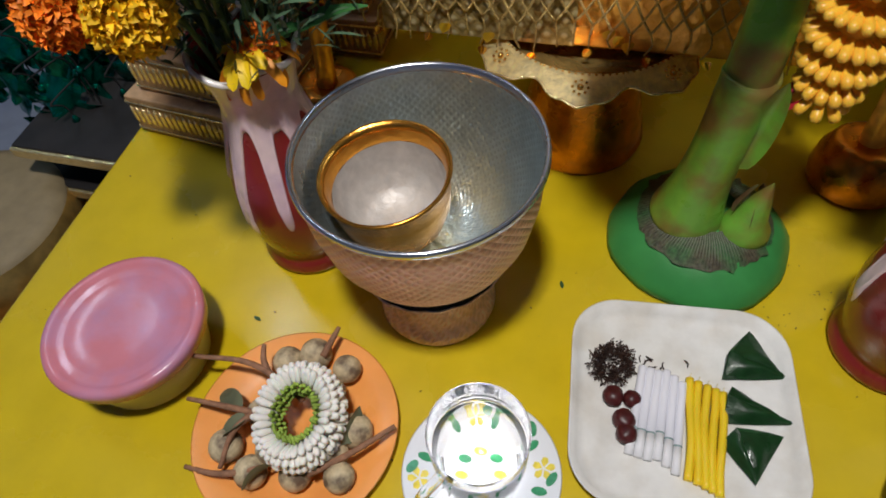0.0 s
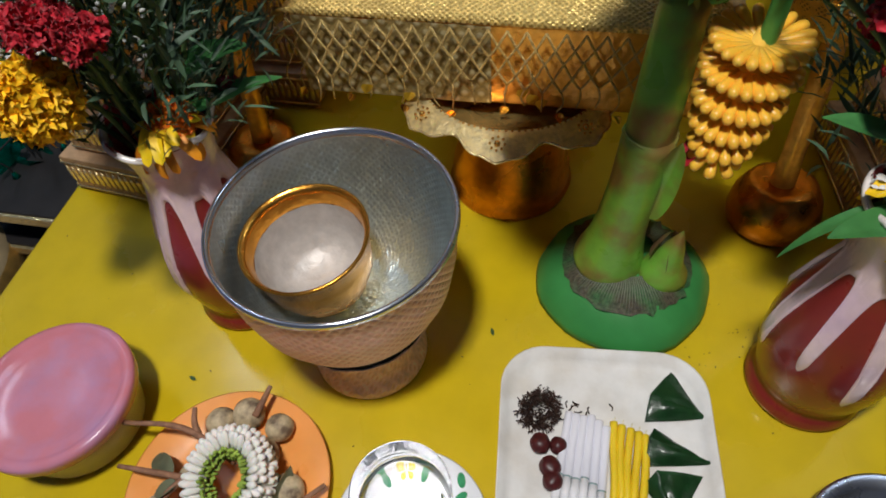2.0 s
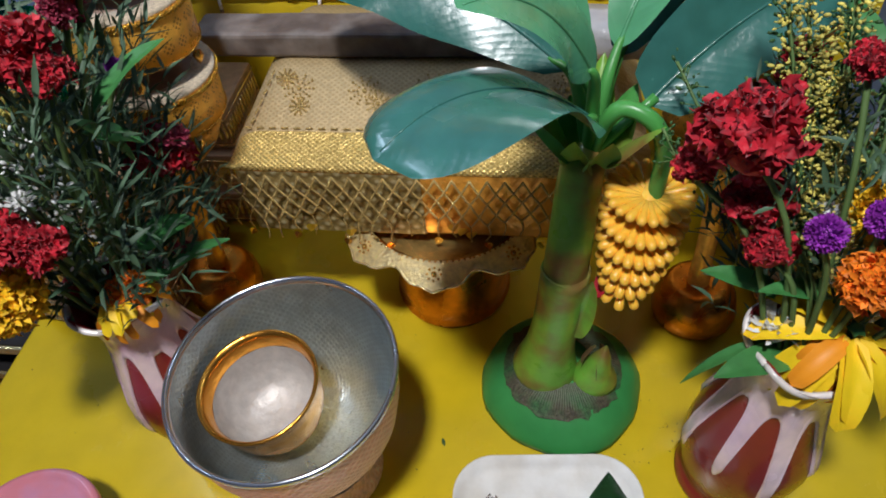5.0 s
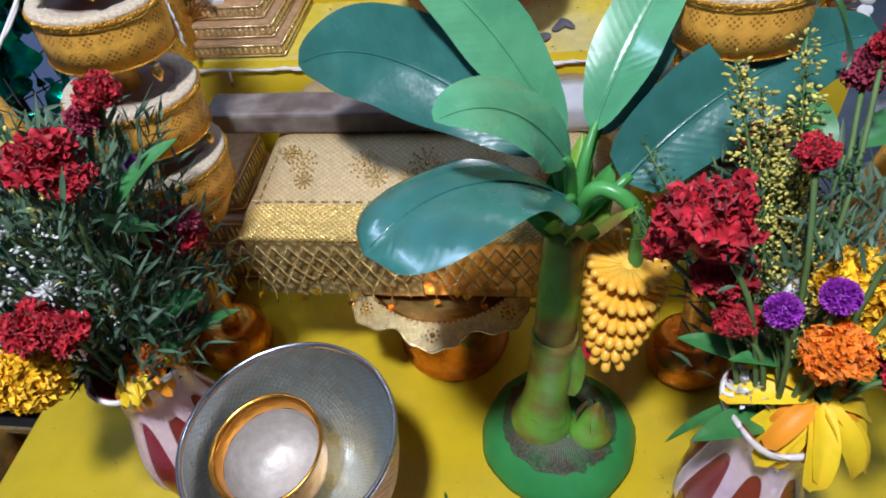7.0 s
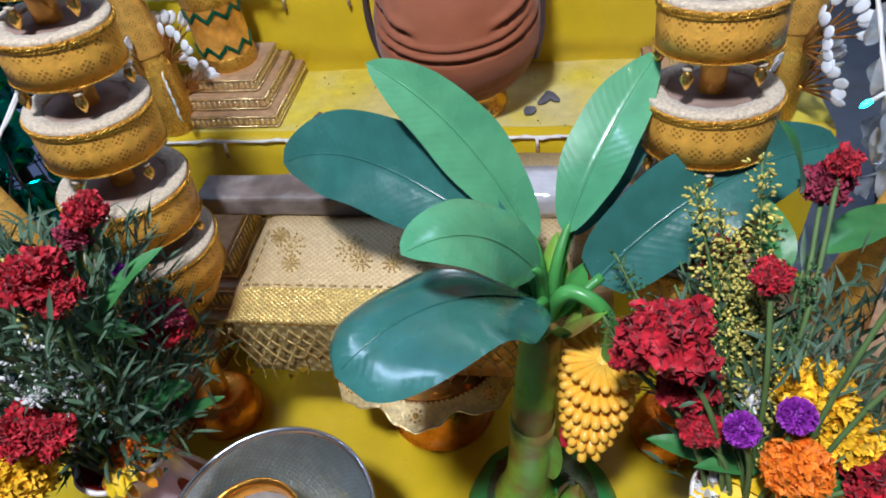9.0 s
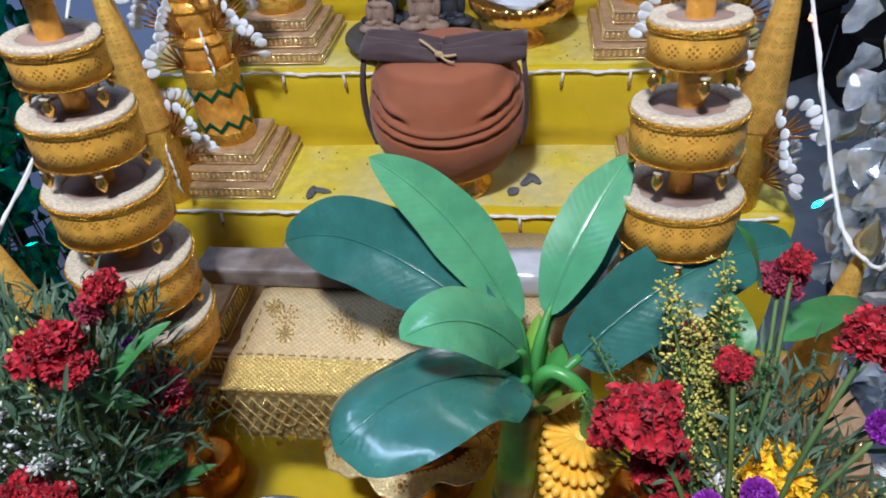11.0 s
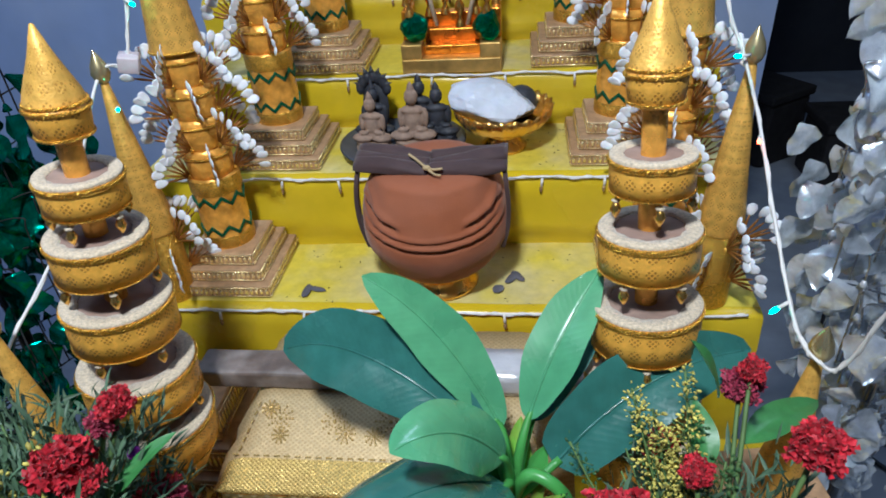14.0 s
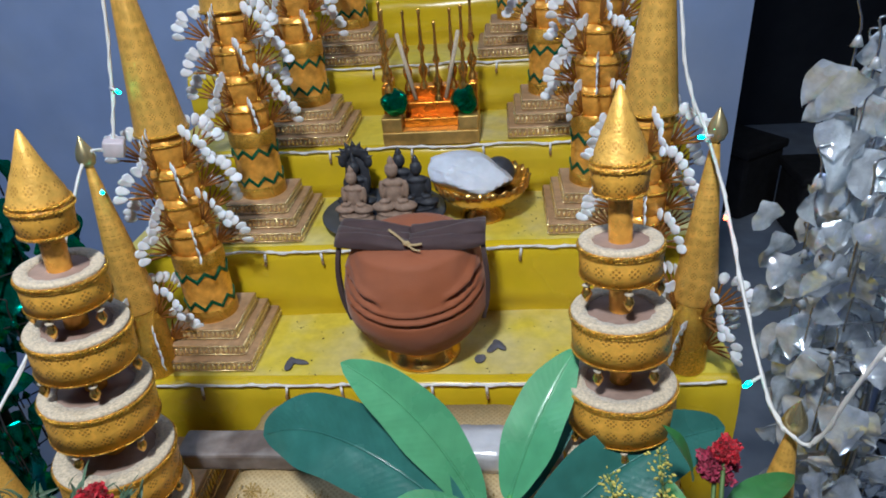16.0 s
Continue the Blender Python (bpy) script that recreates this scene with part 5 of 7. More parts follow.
def zigzag(r, z, amp, n, parent):
    bm = bmesh.new()
    k = n * 2
    vs = []
    for i in range(k):
        a = 2 * math.pi * i / k
        zz = z + (amp if i % 2 else -amp)
        vs.append([bm.verts.new((rr * math.cos(a), rr * math.sin(a), zz + dz)) for rr, dz in ((r, -0.004), (r + 0.002, -0.003), (r + 0.002, 0.003), (r, 0.004))])
    for i in range(k):
        for j in range(3):
            bm.faces.new((vs[i][j], vs[(i + 1) % k][j], vs[(i + 1) % k][j + 1], vs[i][j + 1]))
    part("zigzag_band", bm, "green_glitter", parent, "dark green glitter zigzag", False)


def flower_column(m, group):
    c = thing("flower_column", "gold column with white flower fans and a cone on a stepped base", "ceremonial column", m, group)
    z = pedestal(c, 0.168, 0.023)
    col = part("column", lathe([(0.042, z), (0.0405, z + 0.002), (0.0405, z + 0.125), (0.042, z + 0.127), (0.0, z + 0.127)], 40), "foil", c, "orange-gold foil column")
    for a, b in ((0.0, 0.022), (0.100, 0.127)):
        part("glitter_band", lathe([(0.0415, z + a), (0.0422, z + a + 0.002), (0.0422, z + b - 0.002), (0.0415, z + b)], 40), "glitter", col, "gold glitter band")
    zigzag(0.0412, z + 0.034, 0.007, 9, col)
    zigzag(0.0412, z + 0.088, 0.007, 9, col)
    z += 0.127
    for k in range(4):
        zz = z + 0.05 * k
        r = 0.037 - 0.001 * k
        part("segment", lathe([(r * 0.9, zz), (r, zz + 0.004), (r * 1.03, zz + 0.035), (r * 0.95, zz + 0.048), (r * 0.8, zz + 0.05)], 32), "foil", c)
        part("cord_ring", tube([((r * 1.06) * math.cos(a), (r * 1.06) * math.sin(a), zz + 0.037) for a in [2 * math.pi * i / 36 for i in range(37)]], 0.0022, 5), "glitter", c, "gold glitter cord")
        fan_ring(c, r, zz + 0.004, 5, k * 0.62 + 0.2)
    z += 0.2
    part("cone", lathe([(0.038, z), (0.0385, z + 0.004), (0.019, z + 0.17), (0.002, z + 0.31), (0.0, z + 0.312)], 36), "brocade_cone", c, "tall gold brocade cone")
    part("cord_ring", tube([(0.039 * math.cos(a), 0.039 * math.sin(a), z + 0.003) for a in [2 * math.pi * i / 36 for i in range(37)]], 0.0024, 5), "glitter", c)
    return c


first = flower_column(pose(-0.203, 1.058, 0.259), "flower columns beside the steps")
COLUMNS = [(0.515, 1.055, 0.259, 20), (-0.146, 1.255, 0.397, 35), (0.470, 1.258, 0.397, 50), (-0.090, 1.465, 0.503, 10), (0.405, 1.468, 0.503, 70), (-0.03, 1.672, 0.613, 40), (0.345, 1.672, 0.613, 15)]
for x, y, z, turn in COLUMNS:
    c = copy_thing(first, pose(x, y, z))


def bud_cone(m, group, shaft, cone, ped):
    c = thing("bud_topped_cone", "slim gold brocade cone topped with a shiny gold bud", "ceremonial cone", m, group)
    z = pedestal(c, 0.19, 0.058) if ped else 0.0
    if shaft:
        part("shaft", lathe([(0.030, z), (0.031, z + 0.004), (0.031, z + shaft - 0.004), (0.029, z + shaft)], 32), "glitter", c, "gold glitter shaft")
        fan_ring(c, 0.030, z + shaft * 0.40, 5, 0.4)
        fan_ring(c, 0.030, z + shaft * 0.85, 5, 1.1)
        z += shaft
    part("cone", lathe([(0.032, z), (0.0335, z + 0.004), (0.0055, z + cone), (0.004, z + cone + 0.002)], 36), "brocade_cone", c)
    part("bud", lathe([(0.003, z + cone - 0.004), (0.010, z + cone + 0.002), (0.0135, z + cone + 0.012), (0.011, z + cone + 0.024), (0.005, z + cone + 0.036), (0.0, z + cone + 0.046)], 24), "bud", c, "shiny champagne gold bud")
    return c


tall = bud_cone(pose(0.588, 0.985, 0.259), "tall bud cones", 0.13, 0.245, False)
copy_thing(tall, pose(-0.286, 0.985, 0.259))
bud_cone(pose(0.620, 0.700, 0.001, 0, 0, 8), "low bud cones", 0.0, 0.224, True)
bud_cone(pose(-0.300, 0.650, 0.001, 0, 0, -6), "low bud cones", 0.0, 0.279, True)
pedestal(thing("stepped_pedestal", "empty dusty brown stepped pedestal with gold strips", "pedestal", pose(-0.228, 0.848, 0.001)), 0.185, 0.058)

# ---- robe-wrapped pot on its stand ----
pot = thing("wrapped_alms_bowl", "round alms bowl wrapped in brown cloth with a tied cord", "alms bowl", pose(0.166, 1.028, 0.259))
part("stand", lathe([(0.0, 0.0), (0.060, 0.0), (0.0635, 0.003), (0.0625, 0.008), (0.057, 0.013), (0.050, 0.022), (0.049, 0.032), (0.053, 0.038), (0.0, 0.038)], 44), "gold", pot, "polished gold stand")


POT = [(0.030, 0.028), (0.050, 0.033), (0.068, 0.042), (0.088, 0.060), (0.104, 0.084), (0.1145, 0.108), (0.1165, 0.128), (0.1150, 0.148), (0.1110, 0.168), (0.1050, 0.188), (0.0960, 0.206), (0.088, 0.218), (0.070, 0.2235), (0.04, 0.2245), (0.0, 0.225)]


def pot_profile(n):
    pts = bend([(r, 0, z) for r, z in POT], n)
    return [(max(0.0, p.x), p.z) for p in pts]


POT_ROWS = pot_profile(6)
# creases in the cloth: angle range in degrees, heights at start, middle and end, depth, width
CREASES = [(188, 352, 0.158, 0.132, 0.160, 0.0042, 0.0042), (200, 340, 0.166, 0.145, 0.168, 0.0028, 0.0032), (186, 250, 0.186, 0.176, 0.158, 0.0062, 0.0060),
           (296, 356, 0.160, 0.176, 0.184, 0.0060, 0.0055), (188, 226, 0.196, 0.192, 0.180, 0.0026, 0.0050), (318, 352, 0.172, 0.188, 0.194, 0.0026, 0.0045), (214, 262, 0.066, 0.058, 0.062, 0.0018, 0.0040), (280, 330, 0.060, 0.066, 0.080, 0.0018, 0.0040)]


def robe_ripple(a, k):
    r, z = POT_ROWS[k]
    deg = math.degrees(a) % 360
    move = 0.0016 * noise.noise(Vector((math.cos(a) * 2.6, math.sin(a) * 2.6, z * 22))) + 0.0006 * noise.noise(Vector((math.cos(a) * 7, math.sin(a) * 7, z * 70)))
    for a0, a1, z0, z1, z2, depth, wide in CREASES:
        if a0 < deg < a1:
            t = (deg - a0) / (a1 - a0)
            zc = z0 * (1 - t) ** 2 + (2 * z1 - (z0 + z2) / 2) * 2 * t * (1 - t) + z2 * t * t
            fade = min(1.0, 5 * t, 5 * (1 - t))
            d = (z - zc) / wide
            move += 1.6 * fade * depth * (0.75 * math.exp(-(d - 1.35) ** 2) - 1.0 * math.exp(-d * d * 1.6))
    return 1 + move / max(r, 0.02)


part("cloth_body", lathe(POT_ROWS, 200, robe_ripple), "robe", pot, "brown robe cloth with folds")


def folded_wing(sgn, lift, depth, seed):
    """Half of the dark cloth folded flat over the pot, narrow at the knot and wide at the end."""
    rings = []
    for i in range(15):
        t = i / 14
        x = sgn * 0.114 * t
        y = -0.040 + 0.016 * t * t + depth
        h = 0.0050 + 0.0055 * math.sin(math.pi * min(1, t * 0.80 + 0.05)) - (0.003 if i == 14 else 0)
        w = 0.0095 + 0.006 * t
        z = 0.2275 + lift + 0.003 * math.sin(3 * t + seed) + 0.005 * t
        ring = []
        for q in range(18):
            a = 2 * math.pi * q / 18
            f = 1 + 0.22 * noise.noise(Vector((x * 30, math.cos(a) * 1.5, math.sin(a) * 1.5 + seed)))
            ring.append((x, y + w * math.cos(a) * f, z + h * math.sin(a) * f + 0.003 * math.cos(a)))
        rings.append(ring if sgn > 0 else ring[::-1])
    return loft(rings)


for sgn in (-1, 1):
    part("cloth_wing", folded_wing(sgn, 0.0, 0.0, 1 + sgn), "robe_dark", pot, "dark maroon cloth folded flat")
    part("cloth_wing", folded_wing(sgn, 0.004, 0.016, 4 + sgn), "robe_dark", pot, "dark maroon cloth folded flat")
    part("cloth_wing", folded_wing(sgn, 0.002, 0.040, 7 + sgn), "robe_dark", pot, "dark maroon cloth folded flat")
    # strap running from the folded end down the side
    st_pts = bend([(sgn * 0.108, -0.022, 0.232), (sgn * 0.1120, -0.036, 0.205), (sgn * 0.1150, -0.038, 0.170), (sgn * 0.114, -0.034, 0.130), (sgn * 0.106, -0.030, 0.090)], 5)
    part("strap", loft([[p + Vector((0.0032 * sgn * cx, 0.0060 * cy, 0)) for cx, cy in ((1, 1), (-1, 1), (-1, -1), (1, -1))][::sgn] for p in st_pts]), "robe_dark", pot, "dark cloth strap", False)
cord_pts = bend([(-0.030, -0.026, 0.247), (-0.016, -0.040, 0.244), (-0.002, -0.052, 0.238), (0.008, -0.055, 0.236), (0.022, -0.054, 0.237)], 5)
part("cord", tube(cord_pts, 0.0021, 6), "cord", pot, "tan cord")
part("cord_end", tube(bend([(-0.002, -0.053, 0.238), (0.010, -0.061, 0.232), (0.020, -0.064, 0.231)], 5), 0.0017, 6), "cord", pot)
part("cord_knot", blob(0.0048, m=pose(-0.001, -0.053, 0.238) @ Matrix.Diagonal((1.3, 0.9, 0.9, 1)), sub=2), "cord", pot)

# ---- dish of statuettes, gold bowl, candle stand ----
dish = thing("dark_dish", "wide dark blue-grey dish on the altar step", "dish", pose(0.082, 1.250, 0.397))
part("dish_body", lathe([(0.0, 0.0), (0.06, 0.0), (0.072, 0.005), (0.112, 0.018), (0.118, 0.022), (0.115, 0.0235), (0.072, 0.010), (0.0, 0.009)], 56), "dish_dark", dish)


def seated_figure(m, s, mat, hood, label):
    """A seated statuette in one mesh: base, crossed legs, torso, arms, head and finial."""
    bm = bmesh.new()
    def ball(x, y, z, a, b, c, sub=2):
        blob(1.0, bm, Matrix.Translation((x, y, z)) @ Matrix.Diagonal((a, b, c, 1)), sub)
    lathe([(0.0, 0.0), (0.034, 0.0), (0.036, 0.006), (0.031, 0.012), (0.034, 0.018), (0.0, 0.019)], 24, lambda a, k: 1, bm, Matrix.Diagonal((1, 0.72, 1, 1)))
    for sx in (-1, 1):
        ball(sx * 0.018, -0.006, 0.027, 0.021, 0.015, 0.0085)
        ball(sx * 0.0200, 0.004, 0.052, 0.0055, 0.006, 0.018)
        ball(sx * 0.015, -0.010, 0.038, 0.010, 0.006, 0.005)
    ball(0, 0.003, 0.048, 0.0165, 0.011, 0.024)
    ball(0, 0.003, 0.066, 0.0195, 0.0105, 0.0085)
    ball(0, 0.002, 0.078, 0.006, 0.006, 0.008)
    ball(0, 0.0, 0.089, 0.0115, 0.0115, 0.014)
    ball(0, 0.002, 0.102, 0.0065, 0.0065, 0.006)
    lathe([(0.006, 0.103), (0.004, 0.109), (0.0, 0.115 if not hood else 0.122)], 10, None, bm)
    if hood:
        for k in range(7):
            a = (k - 3) * 0.42
            ball(0.026 * math.sin(a), 0.016, 0.086 + 0.032 * math.cos(a), 0.0085, 0.007, 0.012)
            lathe([(0.005, 0.0), (0.002, 0.008), (0.0, 0.014)], 8, None, bm, Matrix.Translation((0.026 * math.sin(a), 0.014, 0.094 + 0.034 * math.cos(a))) @ Matrix.Rotation(a, 4, "Y"))
        ball(0, 0.019, 0.06, 0.026, 0.008, 0.05)
    bmesh.ops.scale(bm, vec=(s, s, s), verts=bm.verts)
    ob = part("seated_statuette", bm, mat)
    fuse = ob.modifiers.new("fuse", "REMESH")
    fuse.mode, fuse.voxel_size, fuse.use_smooth_shade = "VOXEL", 0.0014, True
    soft = ob.modifiers.new("soften", "SMOOTH")
    soft.factor, soft.iterations = 0.5, 4
    ob.matrix_basis = m
    return tagged(ob, label, "statuette", "statuettes in the dish")


seated_figure(pose(0.030, 1.235, 0.407, 0, 0, -4), 0.98, "statue_tan", False, "dusty tan seated clay statuette with a pointed headdress")
seated_figure(pose(0.028, 1.272, 0.407, 0, 0, -4), 1.02, "statue_dark", True, "dark seated statuette under a many-headed hood")
seated_figure(pose(0.106, 1.236, 0.407, 0, 0, 0), 1.12, "statue_tan", False, "larger dusty tan seated clay statuette")
seated_figure(pose(0.148, 1.256, 0.407, 0, 0, 6), 1.05, "statue_dark", False, "dark grey seated stone statuette")
seated_figure(pose(0.112, 1.290, 0.407, 0, 0, 0), 1.08, "statue_dark", False, "dark grey statuette with a pointed crown at the back")

gbowl = thing("footed_gold_bowl", "fluted gold footed bowl on the altar step", "bowl", pose(0.268, 1.262, 0.397))
part("foot", lathe([(0.0, 0.0), (0.042, 0.0), (0.043, 0.005), (0.030, 0.016), (0.026, 0.030), (0.03, 0.034), (0.0, 0.034)], 40), "gold", gbowl)
part("bowl_body", lathe([(0.0, 0.032), (0.04, 0.034), (0.070, 0.046), (0.086, 0.064), (0.090, 0.080), (0.087, 0.080), (0.082, 0.064), (0.066, 0.050), (0.0, 0.040)], 96, lambda a, k: (1 + (0.018 * math.cos(a * 24) if 1 <= k <= 4 else 0), 0.003 * math.cos(a * 24) if k in (4, 5) else 0)), "gold", gbowl)
ob = part("plastic_bag", crumpled(0.084, 0.056, 0.040, 16, 12), "bag", smooth=False)
ob.matrix_basis = pose(0.245, 1.250, 0.487, 0, 8, -8)
tagged(ob, "crumpled pale plastic bag lying in the gold bowl", "plastic bag")
bm = blob(0.03, sub=3)
ob = part("dark_stone", bm, "statue_dark")
ob.matrix_basis = pose(0.300, 1.285, 0.474)
tagged(ob, "dark round lump beside the plastic bag", "stone")

stand = thing("candle_stand", "small stepped orange-gold candle stand", "candle stand", pose(0.168, 1.425, 0.503))
part("plinth", box(-0.095, -0.06, 0, 0.095, 0.06, 0.028, 0.002), "lacquer_gold", stand, smooth=False)
for k in range(3):
    part("stand_step", box(-0.055, -0.030 + 0.028 * k, 0.028, 0.055, 0.058, 0.046 + 0.024 * k, 0.002), "gold_orange", stand, smooth=False)
for sx in (-1, 1):
    part("corner_block", box(sx * 0.075 - 0.020, -0.058, 0.028, sx * 0.075 + 0.020, -0.022, 0.056, 0.002), "lacquer_gold", stand, smooth=False)
    part("side_wall", box(sx * 0.086 - 0.008, -0.022, 0.028, sx * 0.086 + 0.008, 0.058, 0.11, 0.002), "gold_orange", stand, smooth=False)
    bm = crumpled(0.028, 0.024, 0.032, 22, 5 + sx, 3)
    bmesh.ops.translate(bm, verts=bm.verts, vec=(sx * 0.068, -0.042, 0.084))
    part("foil_wrap", bm, "green_foil_plain", stand, "crumpled green foil wrap", False)
for k, (x, y, z) in enumerate(((-0.075, -0.042, 0.105), (-0.045, 0.02, 0.09), (-0.015, 0.03, 0.09), (0.015, 0.01, 0.07), (0.045, 0.025, 0.09), (0.070, -0.042, 0.105), (0.085, 0.01, 0.11), (-0.09, 0.02, 0.11))):
    part("candlestick", lathe([(0.010, 0.0), (0.007, 0.012), (0.004, 0.018), (0.009, 0.032), (0.010, 0.040), (0.004, 0.050), (0.003, 0.070), (0.008, 0.080), (0.004, 0.090), (0.0025, 0.14), (0.004, 0.15), (0.0, 0.155)], 16, m=pose(x, y, z)), "gold", stand, "slender turned gold candlestick")
for x, y, z, lean in ((-0.03, 0.0, 0.075, -12), (0.03, 0.0, 0.075, 14)):
    part("white_candle", tube([(x, y, z), (x + 0.13 * math.sin(radians(lean)), y, z + 0.13)], 0.004, 8), "felt", stand, "thin white candle leaning")


# ---- flowers ----
def petal_head(n, r, length, width, dome=0.75, seed=0, curl=0.7, jitter=0.15):
    """A round head of many curved petals."""
    rnd = random.Random(seed)
    bm = bmesh.new()
    blob(r * 0.55, bm, sub=1)
    g = math.pi * (3 - math.sqrt(5))
    for i in range(n):
        t = (i + 0.5) / n
        z = 1 - t * (1 + dome)
        a = i * g
        s = math.sqrt(max(0, 1 - z * z))
        d = Vector((s * math.cos(a), s * math.sin(a), z))
        d = (d + Vector((rnd.uniform(-1, 1), rnd.uniform(-1, 1), rnd.uniform(-1, 1))) * jitter).normalized()
        leaf_mesh(length * rnd.uniform(0.8, 1.15), width * rnd.uniform(0.8, 1.2), bm, aim(d * r * 0.5, d, rnd.uniform(0, 360)), curl=curl * rnd.uniform(0.3, 1.3), fold=0.5, nl=4, nw=2, shape=1.25, blunt=0.45)
    return bm


def comb_head(r, flat=0.6, seed=0):
    """A ruffled cockscomb: a lumpy mound set with many small frilled folds."""
    rnd = random.Random(seed * 7 + 1)
    off = Vector((seed * 3.7, seed * 1.3, 0))
    bm = blob(1.0, sub=3)
    def lump(n0):
        return 0.72 + 0.55 * noise.noise(n0 * 1.8 + off)
    for v in bm.verts:
        n0 = v.co.normalized()
        v.co = Vector((n0.x, n0.y, n0.z * flat)) * r * (lump(n0) - 0.12)
    g = math.pi * (3 - math.sqrt(5))
    n = 340
    for i in range(n):
        z = 1 - (i + 0.5) / n * 1.75
        q = math.sqrt(max(0, 1 - z * z))
        n0 = Vector((q * math.cos(i * g), q * math.sin(i * g), z))
        base = Vector((n0.x, n0.y, n0.z * flat)) * r * (lump(n0) - 0.16)
        d = (n0 + Vector((rnd.gauss(0, 0.3), rnd.gauss(0, 0.3), rnd.gauss(0.1, 0.3)))).normalized()
        leaf_mesh(r * rnd.uniform(0.17, 0.27), r * rnd.uniform(0.20, 0.34), bm, aim(base, base + d, rnd.uniform(0, 360)), curl=rnd.uniform(-0.6, 1.6), fold=rnd.uniform(0.4, 1.1), nl=3, nw=4, wave=0.2, shape=1.7, blunt=0.32, seed=i)
    return bm


def sun_head(n, length, width, seed=0, droop=0.7):
    rnd = random.Random(seed)
    bm = bmesh.new()
    for i in range(n):
        a = 2 * math.pi * i / n + rnd.uniform(-0.15, 0.15)
        leaf_mesh(length * rnd.uniform(0.8, 1.1), width * rnd.uniform(0.85, 1.1), bm, pose(0, 0, 0, rnd.uniform(-30, 10), 0, math.degrees(a)) @ pose(0, 0.004, 0.002 * (i % 2)), curl=droop * rnd.uniform(0.75, 1.25), fold=rnd.uniform(0.15, 0.5), nl=9, nw=4, shape=0.95, blunt=0.25, seed=i, wave=0.05)
    return bm


def sprig(points, n, reach, size, seed, bm_s, bm_b):
    """A branching spray of small round blooms along a stem."""
    rnd = random.Random(seed)
    pts = bend(points, 6)
    tube(pts, 0.0012, 5, bm_s)
    for i in range(n):
        u = (0.3 + 0.7 * rnd.random()) * (len(pts) - 1)
        p = pts[int(u)].lerp(pts[min(int(u) + 1, len(pts) - 1)], u - int(u))
        d = Vector((rnd.gauss(0, 1), rnd.gauss(0, 1), rnd.gauss(0.4, 0.6))).normalized()
        e = p + d * reach * rnd.uniform(0.25, 1) * (1.25 - 0.7 * u / len(pts))
        if i % 3 == 0:
            tube([p, e], 0.0005, 3, bm_s)
        blob(size * rnd.uniform(0.5, 1.25), bm_b, aim(e, e + d) @ Matrix.Diagonal((1, 1.9, 1, 1)), 1)


